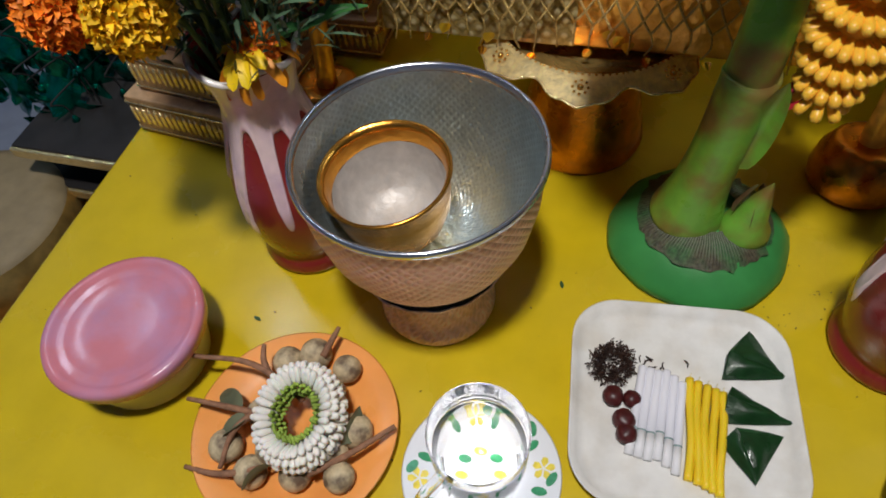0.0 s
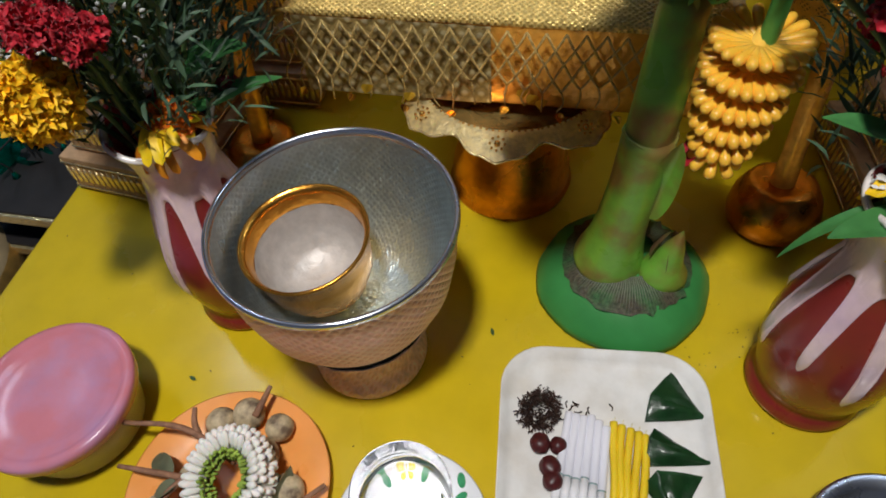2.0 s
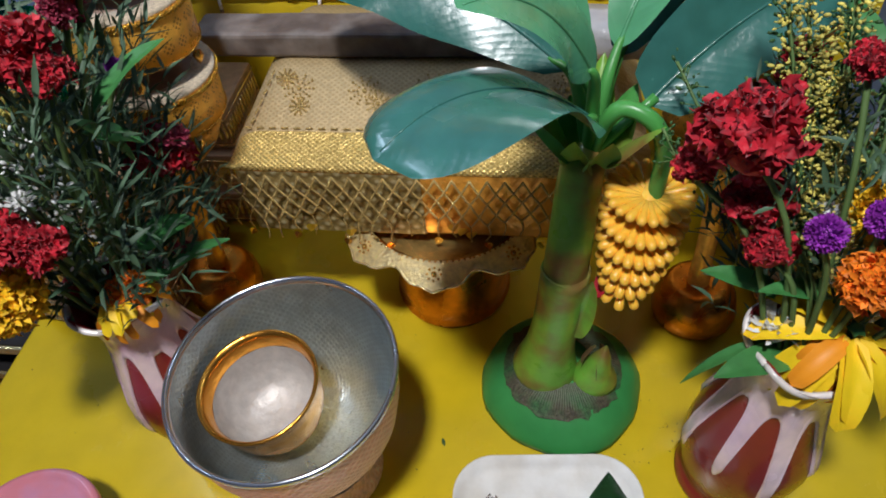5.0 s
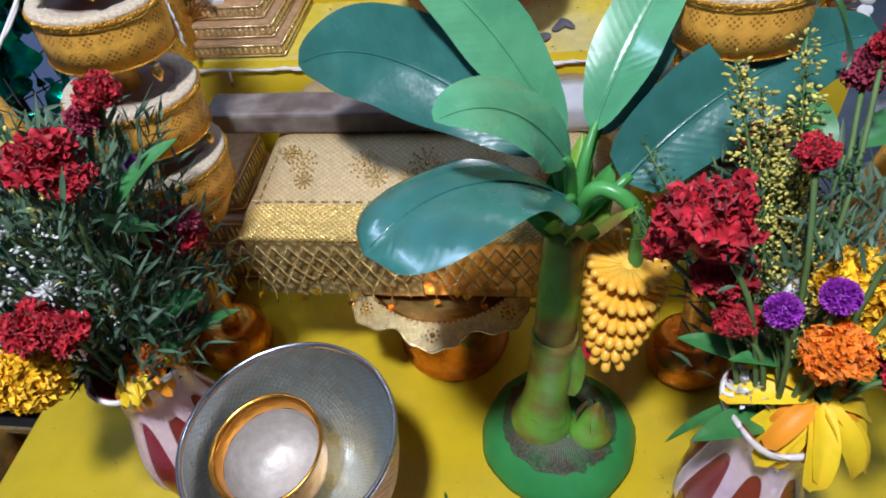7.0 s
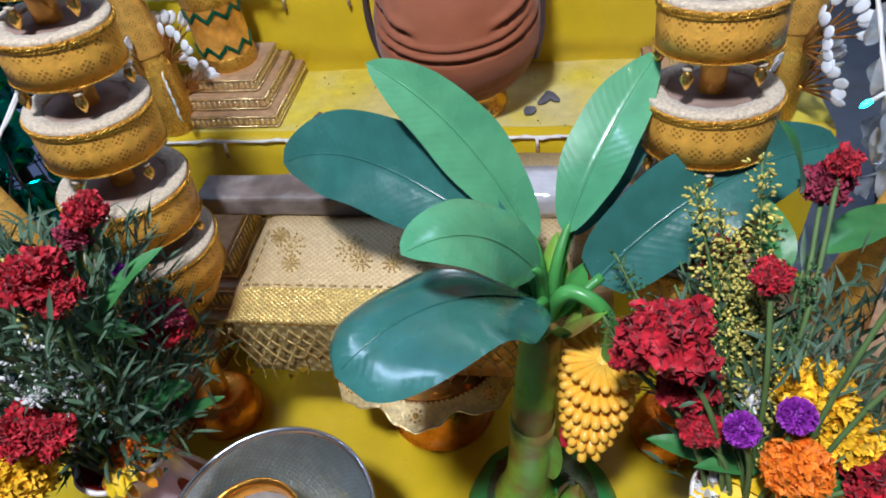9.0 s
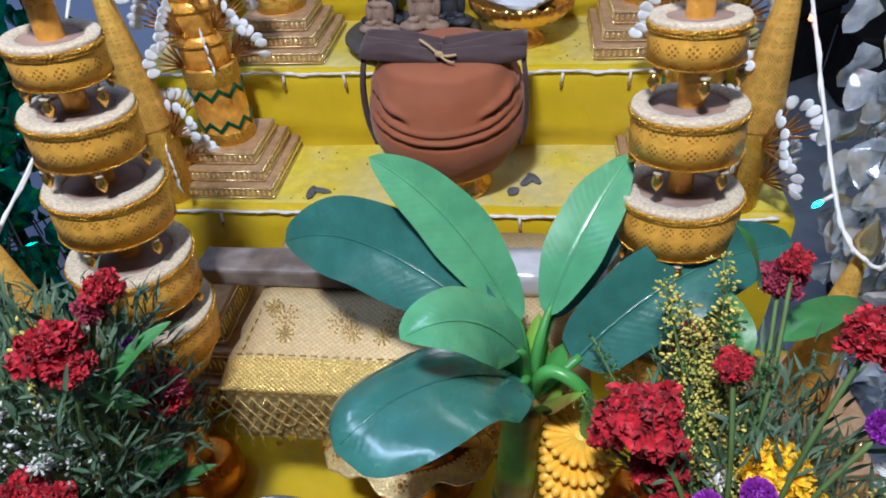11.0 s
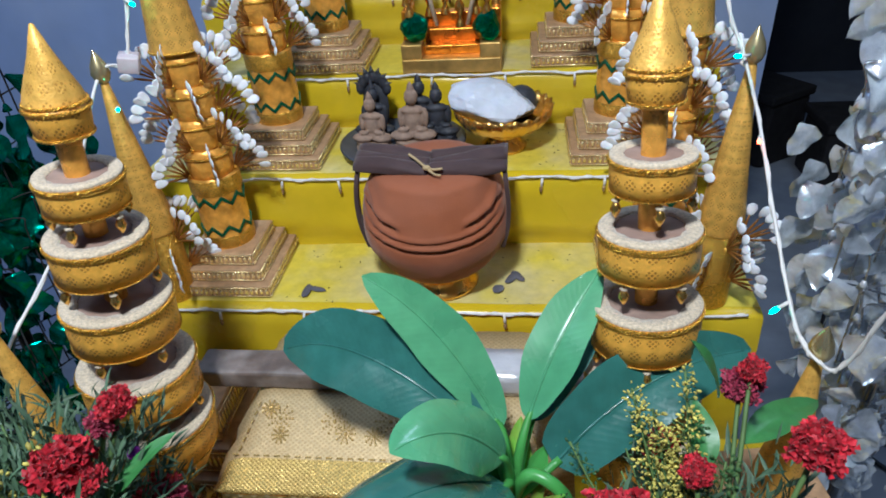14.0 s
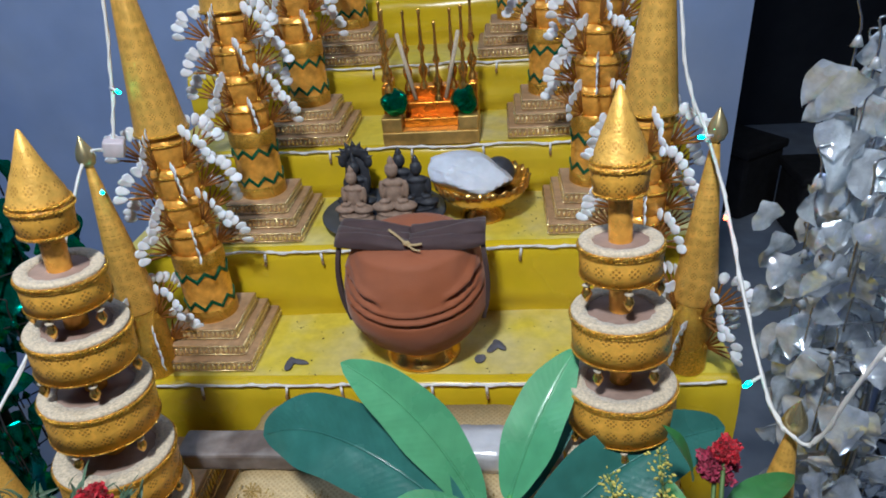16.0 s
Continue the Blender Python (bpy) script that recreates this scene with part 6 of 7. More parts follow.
def bouquet(label, mouth, flowers, seed, foliage_box, fine, name="flower_bouquet"):
    """flowers: (kind, place, size, tilt, turn); stems rise from the vase's mouth."""
    rnd = random.Random(seed)
    b = thing(name, label, "bouquet")
    mouth = Vector(mouth)
    for k, (kind, p, s, tilt, turn) in enumerate(flowers):
        p = Vector(p)
        m = Matrix.Translation(p) @ pose(0, 0, 0, tilt, 0, turn)
        if kind == "marigold_orange" or kind == "marigold_yellow":
            part("marigold", petal_head(760, s * 1.10, s * 0.36, s * 0.15, 0.7, k, 1.5, 0.16), kind, b, "ruffled marigold head").matrix_basis = m
        elif kind == "purple":
            part("globe_amaranth", petal_head(420, s * 1.0, s * 0.28, s * 0.15, 0.9, k, 0.3, 0.05), kind, b, "round purple amaranth head").matrix_basis = m
        elif kind in ("celosia", "celosia_pink"):
            part("cockscomb", comb_head(s * 1.04, 0.8, k), kind, b, "crumpled red cockscomb head").matrix_basis = m
        elif kind in ("sun", "sun_warm"):
            warm = kind == "sun_warm"
            f = part("ray_flower", sun_head(18, s * (0.72 if warm else 0.98), s * 0.27, k, 0.9), "sun_yellow", b, "drooping yellow petals")
            f.matrix_basis = m
            f2 = part("inner_petals", sun_head(14, s * (1.05 if warm else 0.66), s * 0.22, k + 1, 1.7), "sun_orange", f, "orange petals beneath")
            f2.matrix_basis = pose(0, 0, -0.005)
            part("calyx", lathe([(0.0, 0.008), (0.003, 0.0075), (s * 0.07, 0.006), (s * 0.075, 0.004)], 12, lambda a, q: 1 + 0.25 * math.sin(5 * a) * (q > 1)), "fresh_leaf", f, "green calyx").matrix_basis = pose(0, 0, 0.002)
        elif kind == "white_flower":
            part("white_blossom", petal_head(60, s, s * 0.5, s * 0.2, 0.3, k, 0.2, 0.4), kind, b, "small white blossom").matrix_basis = m
        mid = mouth.lerp(p, 0.5) + Vector((0, 0, 0.02))
        part("stem", tube(bend([mouth + Vector((rnd.uniform(-1, 1), rnd.uniform(-1, 1), 0)) * 0.012 - Vector((0, 0, 0.07)), mid, p - Vector((0, 0, s * 0.3))], 5), 0.0022, 6), "stem", b)
    x0, y0, z0, x1, y1, z1 = foliage_box
    bm = bmesh.new()
    for i in range(fine):
        c = Vector((rnd.uniform(x0, x1), rnd.uniform(y0, y1), rnd.uniform(z0, z1)))
        ax = Vector(((c.x - mouth.x), (c.y - mouth.y), 0.10)).normalized()
        d = (ax + Vector((rnd.gauss(0, 0.5), rnd.gauss(0, 0.5), rnd.gauss(0.1, 0.5)))).normalized()
        leaf_mesh(rnd.uniform(0.014, 0.036), rnd.uniform(0.0018, 0.0050), bm, aim(c, c + d, rnd.uniform(-60, 60)), curl=rnd.uniform(-0.5, 1.0), fold=0.4, nl=3, nw=2, shape=0.9)
    tagged(part("fine_foliage", bm, "foliage_dull", b, "mass of thin green leaves"), kind="stuff")
    for i in range(14):
        c = Vector((rnd.uniform(x0, x1), rnd.uniform(y0, y1), rnd.uniform((z0 + z1) / 2, z1)))
        part("twig", tube(bend([mouth, mouth.lerp(c, 0.5) + Vector((0, 0, 0.03)), c], 4), 0.0012, 4), "stem", b)
    return b


def big_leaf(b, root, tip, width, mat="fresh_leaf", curl=0.6, roll=0):
    L = (Vector(tip) - Vector(root)).length
    part("leaf", leaf_mesh(L * 1.05, width, m=aim(root, tip, roll) @ Matrix.Rotation(curl / 2, 4, "X"), curl=curl, fold=0.25, nl=10, nw=6, wave=0.03, seed=int(width * 1e4)), mat, b)


def spray(b, name, specs, mat, label, n, reach, size):
    for k, pts in enumerate(specs):
        s, f = bmesh.new(), bmesh.new()
        sprig(pts, n, reach, size, k + n, s, f)
        ob = tagged(part(name, f, mat, b, label), kind="stuff")
        part("sprig_stem", s, "stem", ob)


R = bouquet("mixed bouquet of red, purple, yellow and orange flowers in vase", (0.453, 0.412, 0.232), [
    ("celosia", (0.376, 0.466, 0.430), 0.037, -20, 0), ("celosia", (0.395, 0.470, 0.365), 0.026, -30, 40), ("celosia", (0.405, 0.445, 0.345), 0.020, -50, 10), ("celosia", (0.352, 0.480, 0.385), 0.016, -20, 0),
    ("celosia", (0.428, 0.560, 0.415), 0.018, -30, 70), ("celosia_pink", (0.505, 0.605, 0.448), 0.020, 0, 30), ("celosia", (0.511, 0.605, 0.470), 0.015, 0, 0), ("celosia", (0.520, 0.490, 0.505), 0.024, 0, 20), ("celosia", (0.442, 0.500, 0.456), 0.015, 0, 50),
    ("purple", (0.423, 0.425, 0.383), 0.0165, 0, 0), ("purple", (0.460, 0.436, 0.386), 0.017, 0, 0), ("purple", (0.545, 0.470, 0.430), 0.017, 0, 0),
    ("marigold_orange", (0.466, 0.418, 0.345), 0.028, -60, 10), ("marigold_yellow", (0.490, 0.475, 0.352), 0.034, -40, 20), ("marigold_yellow", (0.515, 0.455, 0.325), 0.030, -40, -20),
    ("celosia", (0.535, 0.425, 0.320), 0.034, -30, 0), ("sun", (0.472, 0.418, 0.288), 0.078, 8, 10), ("white_flower", (0.428, 0.428, 0.272), 0.020, -30, 0), ("white_flower", (0.445, 0.470, 0.352), 0.012, 0, 0),
    ("white_flower", (0.58, 0.47, 0.36), 0.02, 0, 0), ("marigold_yellow", (0.62, 0.50, 0.33), 0.026, -30, 0)],
    11, (0.39, 0.44, 0.25, 0.56, 0.58, 0.40), 900)
for root, tip, w in (((0.455, 0.425, 0.245), (0.385, 0.395, 0.255), 0.026), ((0.43, 0.43, 0.26), (0.375, 0.42, 0.20), 0.010), ((0.44, 0.45, 0.28), (0.375, 0.462, 0.295), 0.022), ((0.471, 0.567, 0.472), (0.441, 0.573, 0.532), 0.024),
                    ((0.464, 0.536, 0.415), (0.458, 0.590, 0.445), 0.028), ((0.516, 0.590, 0.385), (0.610, 0.660, 0.372), 0.036), ((0.44, 0.50, 0.33), (0.435, 0.545, 0.40), 0.026),
                    ((0.50, 0.44, 0.28), (0.585, 0.42, 0.32), 0.03), ((0.46, 0.44, 0.30), (0.405, 0.43, 0.315), 0.018)):
    big_leaf(R, root, tip, w)
spray(R, "goldenrod_spray", [((0.458, 0.432, 0.25), (0.425, 0.50, 0.38), (0.395, 0.561, 0.487)), ((0.458, 0.432, 0.25), (0.45, 0.51, 0.39), (0.443, 0.579, 0.493)), ((0.458, 0.432, 0.25), (0.435, 0.50, 0.37), (0.414, 0.556, 0.468)),
      ((0.458, 0.432, 0.25), (0.44, 0.50, 0.36), (0.428, 0.548, 0.445)), ((0.458, 0.432, 0.25), (0.445, 0.49, 0.34), (0.440, 0.530, 0.420)), ((0.46, 0.432, 0.25), (0.45, 0.46, 0.33), (0.446, 0.505, 0.395)), ((0.50, 0.44, 0.27), (0.58, 0.46, 0.36), (0.63, 0.48, 0.41))], "rod", "yellow goldenrod spray", 280, 0.021, 0.0013)
spray(R, "green_filler", [((0.458, 0.432, 0.25), (0.43, 0.50, 0.36), (0.405, 0.552, 0.455)), ((0.458, 0.432, 0.25), (0.45, 0.50, 0.36), (0.448, 0.560, 0.455)), ((0.458, 0.432, 0.25), (0.47, 0.50, 0.34), (0.48, 0.54, 0.42))], "foliage", "fine green filler sprigs", 220, 0.026, 0.0014)
spray(R, "wispy_fern", [((0.42, 0.48, 0.34), (0.37, 0.53, 0.38), (0.345, 0.565, 0.41)), ((0.40, 0.48, 0.33), (0.355, 0.50, 0.36), (0.335, 0.52, 0.385))], "foliage", "thin feathery green fern", 60, 0.022, 0.0012)

Lq = bouquet("mixed bouquet of red cockscomb, marigolds and fine foliage in vase", (-0.117, 0.440, 0.232), [
    ("celosia", (-0.078, 0.458, 0.488), 0.028, 0, 0), ("celosia", (-0.062, 0.452, 0.475), 0.018, 0, 0), ("celosia", (-0.070, 0.520, 0.350), 0.032, -30, 20), ("celosia_pink", (-0.050, 0.520, 0.365), 0.016, -10, 20),
    ("celosia", (-0.050, 0.506, 0.510), 0.018, 0, 0), ("celosia_pink", (-0.066, 0.500, 0.492), 0.016, 0, 0), ("celosia", (-0.120, 0.392, 0.378), 0.024, 0, 0), ("celosia", (-0.095, 0.395, 0.370), 0.02, 0, 0), ("celosia_pink", (-0.072, 0.487, 0.262), 0.010, 0, 0),
    ("marigold_yellow", (-0.146, 0.382, 0.325), 0.036, 20, 0), ("marigold_orange", (-0.215, 0.390, 0.315), 0.034, 20, 0), ("marigold_orange", (-0.094, 0.432, 0.268), 0.023, 30, 0), ("sun_warm", (-0.100, 0.424, 0.272), 0.042, 8, -20),
    ("celosia", (-0.21, 0.44, 0.42), 0.03, 0, 0), ("purple", (-0.055, 0.505, 0.445), 0.008, 0, 0), ("white_flower", (-0.10, 0.41, 0.40), 0.010, 0, 0), ("white_flower", (-0.13, 0.43, 0.44), 0.010, 0, 0)],
    23, (-0.245, 0.405, 0.26, -0.048, 0.555, 0.47), 3400)
for root, tip, w in (((-0.095, 0.46, 0.25), (-0.030, 0.500, 0.262), 0.022), ((-0.09, 0.46, 0.29), (-0.045, 0.49, 0.30), 0.035),
                    ((-0.07, 0.46, 0.42), (-0.040, 0.475, 0.40), 0.022), ((-0.06, 0.47, 0.43), (-0.02, 0.52, 0.455), 0.02), ((-0.07, 0.46, 0.43), (-0.050, 0.47, 0.385), 0.018), ((-0.09, 0.48, 0.45), (-0.06, 0.50, 0.50), 0.02),
                    ((-0.1, 0.44, 0.26), (-0.06, 0.45, 0.275), 0.02)):
    big_leaf(Lq, root, tip, w)
spray(Lq, "filler_spray", [((-0.12, 0.437, 0.25), (-0.13, 0.42, 0.36), (-0.14, 0.41, 0.45)), ((-0.12, 0.437, 0.25), (-0.10, 0.43, 0.35), (-0.10, 0.43, 0.44)), ((-0.12, 0.437, 0.25), (-0.17, 0.43, 0.36), (-0.19, 0.43, 0.46)), ((-0.12, 0.437, 0.25), (-0.16, 0.40, 0.33), (-0.18, 0.38, 0.40))],
      "white_flower", "tiny white filler blossoms", 130, 0.030, 0.0015)
spray(Lq, "yellow_spray", [((-0.12, 0.437, 0.25), (-0.12, 0.46, 0.40), (-0.11, 0.47, 0.50)), ((-0.12, 0.437, 0.25), (-0.16, 0.46, 0.40), (-0.17, 0.46, 0.50))], "rod", "small yellow blossoms", 60, 0.02, 0.0022)


# ---- foil leaf trees at both sides ----
def foil_tree(name, label, mat, strands, size, seed, trunk, twig_mat):
    rnd = random.Random(seed)
    t = thing(name, label, "foil tree")
    part("trunk", tube([trunk[0], trunk[1]], 0.012, 10, taper=[0.016, 0.008]), twig_mat, t)
    for k, (p, L) in enumerate(strands):
        p = Vector(p)
        bm = bmesh.new()
        pts = bend([trunk[0].lerp(trunk[1], min(1, max(0, (p.z - trunk[0][2]) / (trunk[1][2] - trunk[0][2])))) , p + Vector((0, 0, 0.03)), p, p - Vector((0.0, 0, L))], 5)
        tube(pts, 0.0014, 5, bm)
        st = part("strand", bm, twig_mat, t, "thin twisted wire strand")
        n = max(2, int(L / (size * 0.62)))
        for i in range(n):
            c = p - Vector((rnd.uniform(-1, 1) * size * 0.7, rnd.uniform(-1, 1) * size * 0.7, L * (i + 0.6) / n))
            s = size * rnd.uniform(0.75, 1.25)
            m = Matrix.Translation(c) @ pose(0, 0, 0, -90 + rnd.uniform(-25, 25), rnd.uniform(-50, 50), rnd.uniform(-60, 60))
            part("foil_leaf", leaf_mesh(s * 1.22, s, m=m, curl=rnd.uniform(-0.7, 0.7), fold=rnd.uniform(0.1, 0.5), nl=9, nw=8, shape=0.52, wave=0.09, blunt=0.62, seed=k * 9 + i), mat, st)
        part("strand_cap", lathe([(0.0, 0.012), (0.0025, 0.010), (0.007, 0.0), (0.0045, 0.001)], 8, m=Matrix.Translation(p - Vector((0, 0, 0.02)))), mat, st, "tiny foil cap on the wire")
    return t


rnd = random.Random(31)
sil = []
for i in range(72):
    z = 0.10 + 0.68 * i / 71
    left = 0.725 - 0.045 * min(1, max(0, (z - 0.2) / 0.4))
    sil.append(((left + 0.26 * rnd.random() ** 1.3, 0.86 + rnd.uniform(-0.08, 0.12), z), rnd.uniform(0.08, 0.15)))
sil += [((0.668, 0.85, 0.80), 0.05), ((0.662, 0.85, 0.645), 0.10), ((0.685, 0.84, 0.78), 0.12), ((0.70, 0.85, 0.66), 0.10), ((0.72, 0.84, 0.82), 0.14), ((0.695, 0.86, 0.50), 0.12), ((0.70, 0.85, 0.36), 0.12)]
foil_tree("silver_leaf_tree", "tree of shiny silver foil leaves hanging on wire strands", "silver_foil", sil, 0.044, 5, (Vector((0.82, 0.85, FLOOR)), Vector((0.78, 0.85, 0.82))), "steel")
gre = []
for i in range(84):
    z = -0.40 + 1.15 * i / 83
    right = -0.40 if z > 0.1 else -0.47
    gre.append(((right - rnd.uniform(0.0, 0.45 if z < 0.2 else 0.22), 0.92 + rnd.uniform(-0.16, 0.14), z), rnd.uniform(0.10, 0.20)))
for i in range(34):
    gre.append(((rnd.uniform(-0.86, -0.46), rnd.uniform(0.62, 0.82), rnd.uniform(-0.06, 0.16)), rnd.uniform(0.10, 0.16)))
foil_tree("green_leaf_tree", "tree of shiny dark green foil leaves on strands", "green_foil", gre, 0.052, 8, (Vector((-0.62, 0.92, FLOOR)), Vector((-0.52, 0.92, 0.76))), "clutter")


# ---- light strings ----
def light_string(label, points, bulbs, mats, radius=0.0022):
    s = thing("light_string", label, "light string")
    pts = bend(points, 8)
    part("cable", tube(pts, radius, 6), "cable", s, "white twisted cable")
    tw = []
    for i, p in enumerate(pts):
        a = i * 1.3
        tw.append(p + Vector((math.cos(a), math.sin(a), math.sin(a * 0.7))) * radius * 0.9)
    part("twisted_core", tube(tw, radius * 0.75, 5), "cable", s)
    for k, (x, y, z, dx, dy, dz) in enumerate(bulbs):
        p, d = Vector((x, y, z)), Vector((dx, dy, dz)).normalized()
        h = part("bulb_holder", tube([p, p + d * 0.014], 0.0022, 8), "cable", s)
        part("bulb", tube([p + d * 0.014, p + d * 0.018, p + d * 0.022, p + d * 0.025], 0.002, 8, taper=[0.0020, 0.0030, 0.0024, 0.0005]), mats[k % len(mats)], h, "tiny bulb")
    return s


for k, (y, z) in enumerate(STEPS[:4]):
    r = random.Random(k + 2)
    xs = [-0.34 + 0.98 * i / 16 for i in range(17)]
    pts = [(x, y - 0.004 - 0.002 * r.random(), z + 0.001 + r.uniform(-0.003, 0.002)) for x in xs]
    xb = [(-0.195, -0.051, 0.039, 0.187, 0.274), (-0.122, -0.019, 0.095, 0.22, 0.336, 0.44), (-0.036, 0.13, 0.27, 0.40), (0.03, 0.15, 0.30)][k]
    bl = [(x, y - 0.008, z - 0.001, r.uniform(-0.15, 0.15), -0.25, -1) for x in xb]
    light_string("white fairy light cable along the edge of the altar step", pts, bl, ["led_off"])
light_string("white fairy light cable draped over the gold buds", [(-0.42, 0.62, 0.36), (-0.31, 0.645, 0.415), (-0.305, 0.68, 0.43), (-0.30, 0.83, 0.50), (-0.29, 0.965, 0.63), (-0.275, 0.985, 0.655), (-0.25, 1.0, 0.66), (-0.235, 1.03, 0.76), (-0.215, 1.05, 0.90)],
             [(-0.272, 0.975, 0.60, 0.5, -0.8, 0.1), (-0.238, 1.02, 0.735, 0.8, -0.5, -0.2)], ["led_teal"])
light_string("white fairy light cable draped over the gold buds", [(0.68, 0.62, 0.66), (0.645, 0.645, 0.54), (0.632, 0.672, 0.415), (0.612, 0.685, 0.408), (0.596, 0.72, 0.43), (0.588, 0.82, 0.51), (0.590, 0.93, 0.58), (0.572, 0.97, 0.645), (0.545, 1.0, 0.72), (0.53, 1.04, 0.86)],
             [(0.575, 0.96, 0.65, -0.8, -0.4, 0.1), (0.588, 0.91, 0.565, -0.3, -0.9, 0.1), (0.594, 0.74, 0.445, -0.8, -0.2, -0.5), (0.648, 0.64, 0.55, 0.7, -0.5, -0.3)], ["led_teal", "led_red", "led_teal", "led_blue"])
pb = part("small_light_box", box(-0.014, -0.012, -0.012, 0.014, 0.012, 0.012, 0.002), "pink_box")
pb.matrix_basis = pose(-0.248, 1.0, 0.655, 10, 12, 20)
tagged(pb, "small translucent white box on the light cable", "light box")

# ---- scraps and crumbs ----
rnd = random.Random(77)
for x, y, z in ((-0.060, 0.99, 0.260), (-0.045, 0.995, 0.260), (0.285, 1.03, 0.260), (0.295, 1.035, 0.260), (0.262, 1.0, 0.260)):
    ob = part("paper_scrap", crumpled(rnd.uniform(0.012, 0.021), rnd.uniform(0.006, 0.010), 0.004, 16, int(abs(x) * 999), 3), "scrap", smooth=False)
    ob.matrix_basis = pose(x, y, z + 0.002, 0, 0, rnd.uniform(0, 360))
    tagged(ob, "crumpled dark grey scrap on the dusty step", "scrap", "scraps on the step")
crumbs = bmesh.new()
for i in range(200):
    if i % 6 == 0:
        x, y, z = rnd.uniform(0.34, 0.42), rnd.uniform(0.43, 0.52), 0.0008
    elif i % 6 in (1, 2):
        x, y, z = rnd.uniform(-0.1, 0.45), rnd.uniform(0.96, 1.12), 0.2595
    elif i % 6 == 3:
        x, y, z = rnd.uniform(0.30, 0.42), rnd.uniform(1.16, 1.34), 0.3975
    else:
        x, y, z = rnd.uniform(-0.38, 0.6), rnd.uniform(0.1, 0.6), 0.0008
    s = rnd.uniform(0.0004, 0.0012) * (0.6 if i % 6 > 3 or i % 6 == 0 else 1)
    blob(1.0, crumbs, pose(x, y, z, 0, 0, rnd.uniform(0, 360)) @ Matrix.Diagonal((s * 2.2, s, s * 0.6, 1)), 1)
tagged(part("crumbs", crumbs, "crumb"), "dark crumbs scattered on the yellow vinyl", "crumbs", kind="stuff")
for x, y, a in ((-0.134, 0.332, 70), (0.16, 0.432, 20), (-0.02, 0.43, 40)):
    ob = part("leaf_scrap", leaf_mesh(0.010, 0.004, fold=0.3, nl=4, nw=2), "foliage")
    ob.matrix_basis = pose(x, y, 0.001, 0, 0, a)
    tagged(ob, "tiny dried leaf bit on the table", "leaf bit", "leaf bits")

# ---- steel tray corner at the table's edge ----
st = thing("steel_dish", "round blue-grey steel dish with a wide rim", "dish", pose(0.505, 0.262, 0))
part("dish_body", lathe([(0.0, 0.0), (0.050, 0.0), (0.058, 0.006), (0.062, 0.024), (0.074, 0.028), (0.075, 0.030), (0.073, 0.031), (0.060, 0.027), (0.054, 0.008), (0.0, 0.004)], 56), "steel", st)

# ---- beside the table, and the dim room beyond ----
seat = thing("gilded_drum_stool", "round gilded stool with a cream top and lotus petals", "stool", pose(-0.715, 0.47, FLOOR + 0.02))
part("seat_top", lathe([(0.0, 0.60), (0.12, 0.60), (0.135, 0.596), (0.14, 0.585)], 48), "lotus_cream", seat, "cream cloth top")
part("stool_body", lathe([(0.10, 0.0), (0.13, 0.02), (0.12, 0.10), (0.09, 0.25), (0.09, 0.36), (0.12, 0.46), (0.14, 0.53), (0.145, 0.575), (0.14, 0.59)], 48), "lacquer_gold", seat)
for k in range(12):
    a = k * math.pi / 6
    part("petal", leaf_mesh(0.16, 0.085, m=pose(0.095 * math.cos(a), 0.095 * math.sin(a), 0.42, 0, 0, math.degrees(a) - 90) @ pose(0, 0, 0, 62, 0, 0), curl=0.4, fold=-0.35, nl=8, nw=6, shape=0.8), "lacquer_gold", seat, "gilded lotus petal")
ch = thing("low_gilded_shelf", "low dark shelf with gilded edges beside the table", "shelf", pose(-0.60, 0.655, 0))
for k, z in enumerate((-0.06, -0.14)):
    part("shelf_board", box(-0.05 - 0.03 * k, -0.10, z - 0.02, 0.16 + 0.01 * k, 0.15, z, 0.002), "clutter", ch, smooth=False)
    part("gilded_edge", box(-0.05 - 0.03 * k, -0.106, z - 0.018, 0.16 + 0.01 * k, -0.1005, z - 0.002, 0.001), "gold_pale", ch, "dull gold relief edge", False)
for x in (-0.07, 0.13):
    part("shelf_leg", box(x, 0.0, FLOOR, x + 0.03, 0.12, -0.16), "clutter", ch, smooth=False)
cl = thing("floor_cable", "tangled black cable lying on the cement floor", "cable")
rnd = random.Random(3)
for k in range(5):
    cx, cy = 1.35 + 0.12 * k, 1.7 + 0.14 * (k % 3)
    part("cable_loop", tube(bend([(cx + rnd.uniform(0.2, 0.45) * math.cos(a) + 0.05 * a, cy + rnd.uniform(0.2, 0.45) * math.sin(a), FLOOR + 0.008) for a in [i * 0.9 for i in range(9)]], 8), 0.007, 6), "black_cable", cl)
jug = thing("water_jug", "large blue clear plastic water jug on the floor", "water jug", pose(2.25, 2.9, FLOOR))
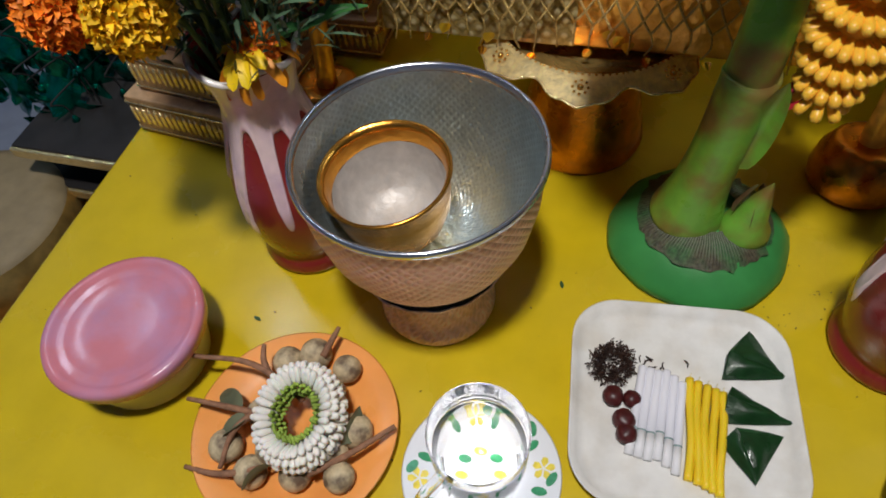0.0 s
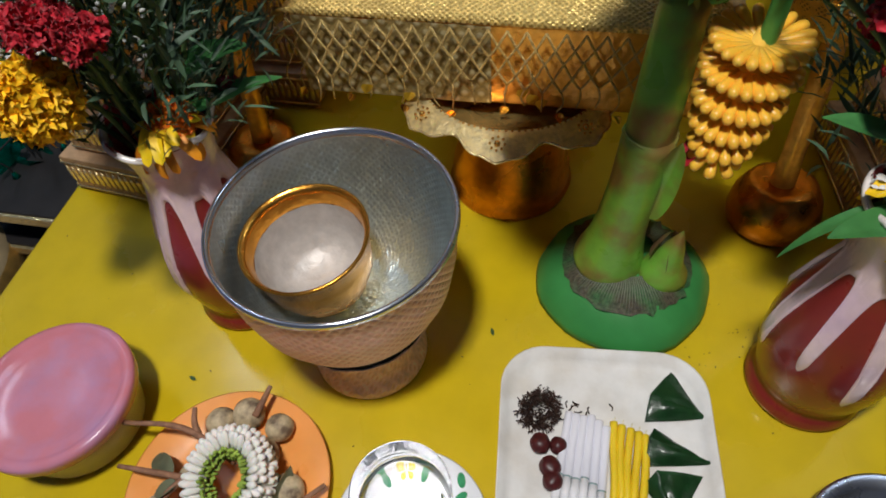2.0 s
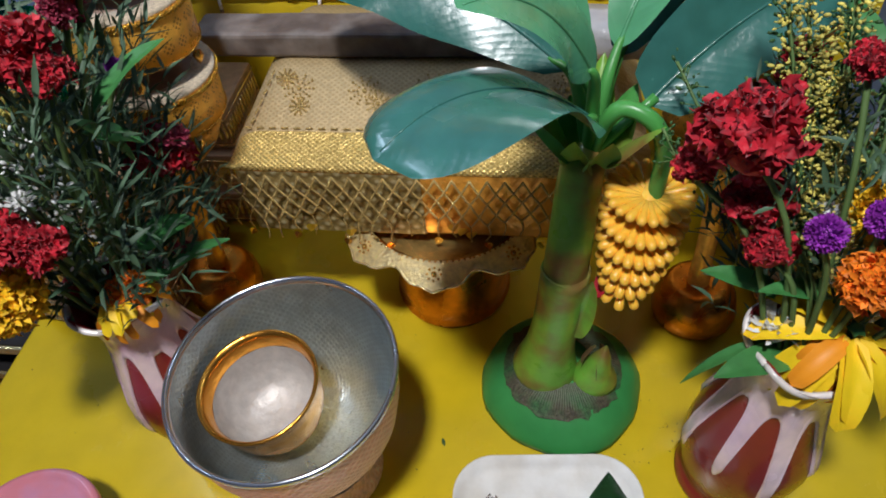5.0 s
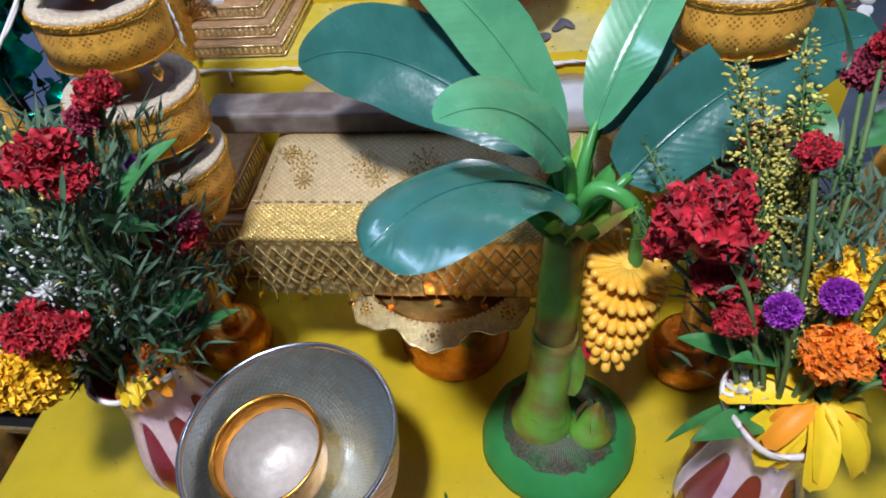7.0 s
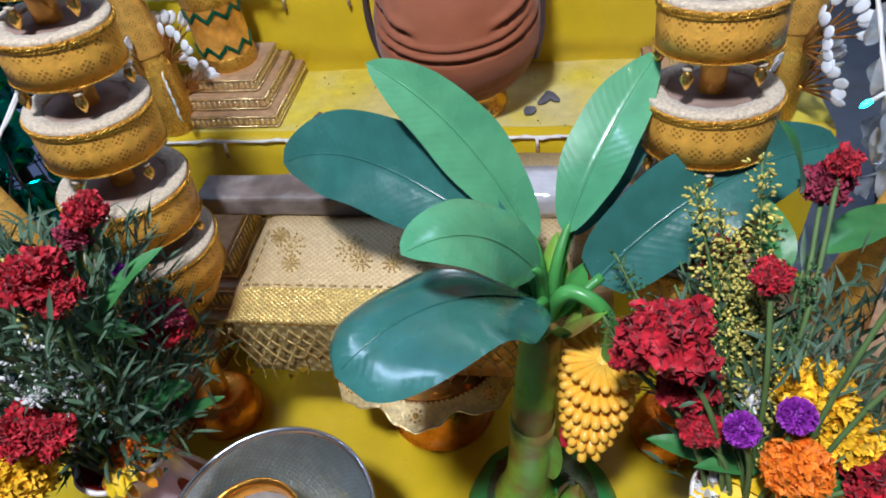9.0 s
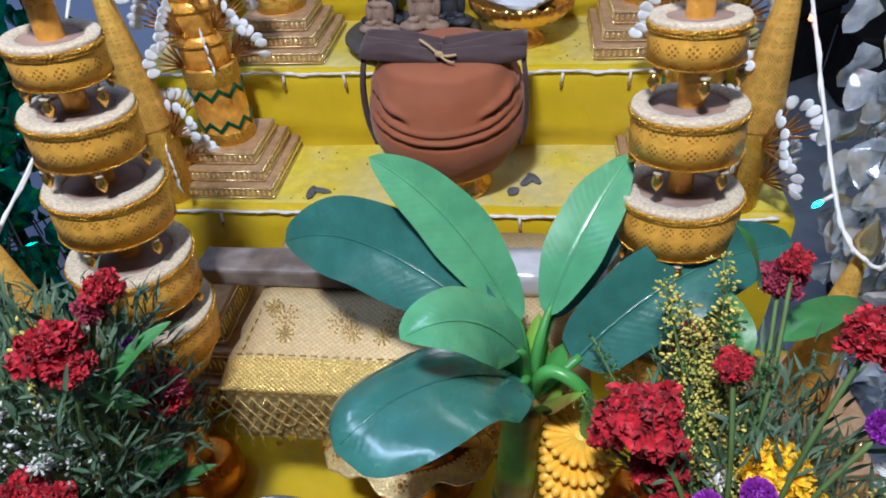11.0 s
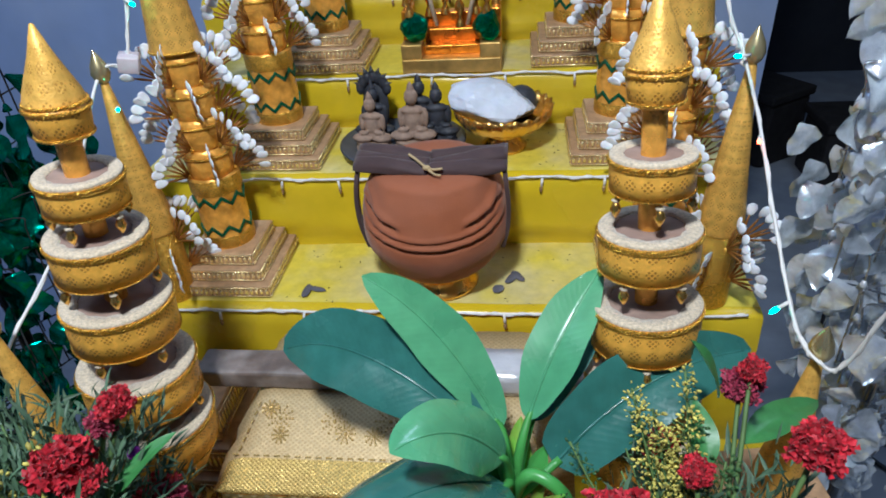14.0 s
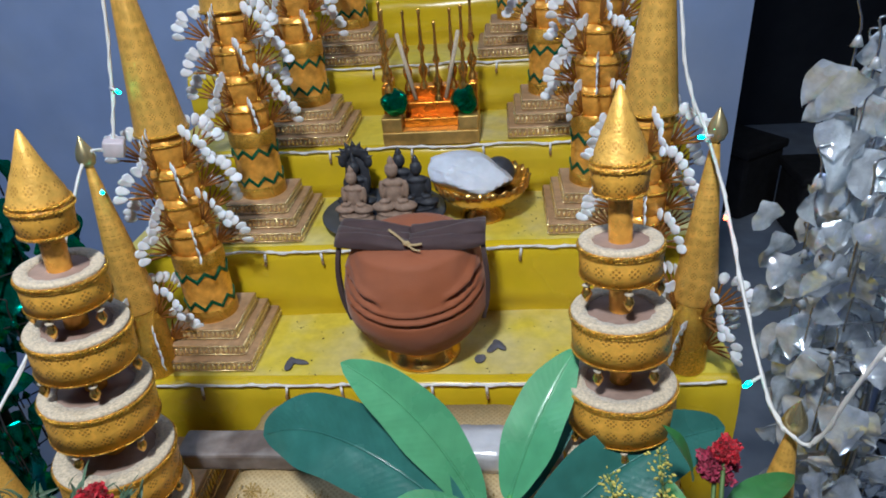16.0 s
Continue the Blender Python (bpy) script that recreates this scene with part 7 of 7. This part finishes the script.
part("jug_body", lathe([(0.0, 0.0), (0.13, 0.0), (0.135, 0.02), (0.135, 0.12), (0.128, 0.14), (0.135, 0.16), (0.135, 0.26), (0.10, 0.33), (0.03, 0.37), (0.028, 0.42), (0.0, 0.42)], 40), "blue_jug", jug)
part("cap", lathe([(0.0, 0.45), (0.033, 0.45), (0.034, 0.41), (0.03, 0.41)], 24), "white", jug, "white cap")
bot = thing("plastic_bottle", "small clear blue plastic bottle on the floor", "bottle", pose(2.52, 2.85, FLOOR))
part("bottle_body", lathe([(0.0, 0.0), (0.045, 0.0), (0.047, 0.01), (0.047, 0.18), (0.02, 0.25), (0.018, 0.28), (0.0, 0.28)], 24), "blue_jug", bot)
part("cap", lathe([(0.0, 0.30), (0.02, 0.30), (0.02, 0.275)], 16), "led_off", bot, "blue cap")
for k, (x, y, w, d, h) in enumerate(((1.9, 3.3, 0.3, 0.3, 0.35), (2.7, 3.4, 0.4, 0.35, 0.3), (1.6, 3.6, 0.3, 0.3, 0.4), (3.0, 2.6, 0.25, 0.3, 0.3))):
    ob = thing("storage_box", "dark lidded box standing on the floor in the dim room", "box", pose(x, y, FLOOR, 0, 0, 17 * k))
    tagged(ob, "dark lidded box standing on the floor in the dim room", "box", "boxes in the dim room")
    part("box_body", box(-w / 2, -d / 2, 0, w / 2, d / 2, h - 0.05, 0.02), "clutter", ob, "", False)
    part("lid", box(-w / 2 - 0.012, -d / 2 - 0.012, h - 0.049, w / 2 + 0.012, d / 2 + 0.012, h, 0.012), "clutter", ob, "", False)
bm = bmesh.new()
rows = []
for i in range(30):
    x = 0.22 * i / 29
    rows.append([bm.verts.new((2.35 + x * 2, 3.0 + 0.03 * math.sin(i * 1.3), z)) for z in (0.0, 0.5, 1.0, 1.6)])
for p, q in zip(rows, rows[1:]):
    for j in range(3):
        bm.faces.new((p[j], q[j], q[j + 1], p[j + 1]))
bmesh.ops.solidify(bm, geom=bm.faces[:], thickness=0.004)
tagged(part("hanging_cloth", bm, "purple_cloth"), "purple cloth hanging in the dim room", "cloth")
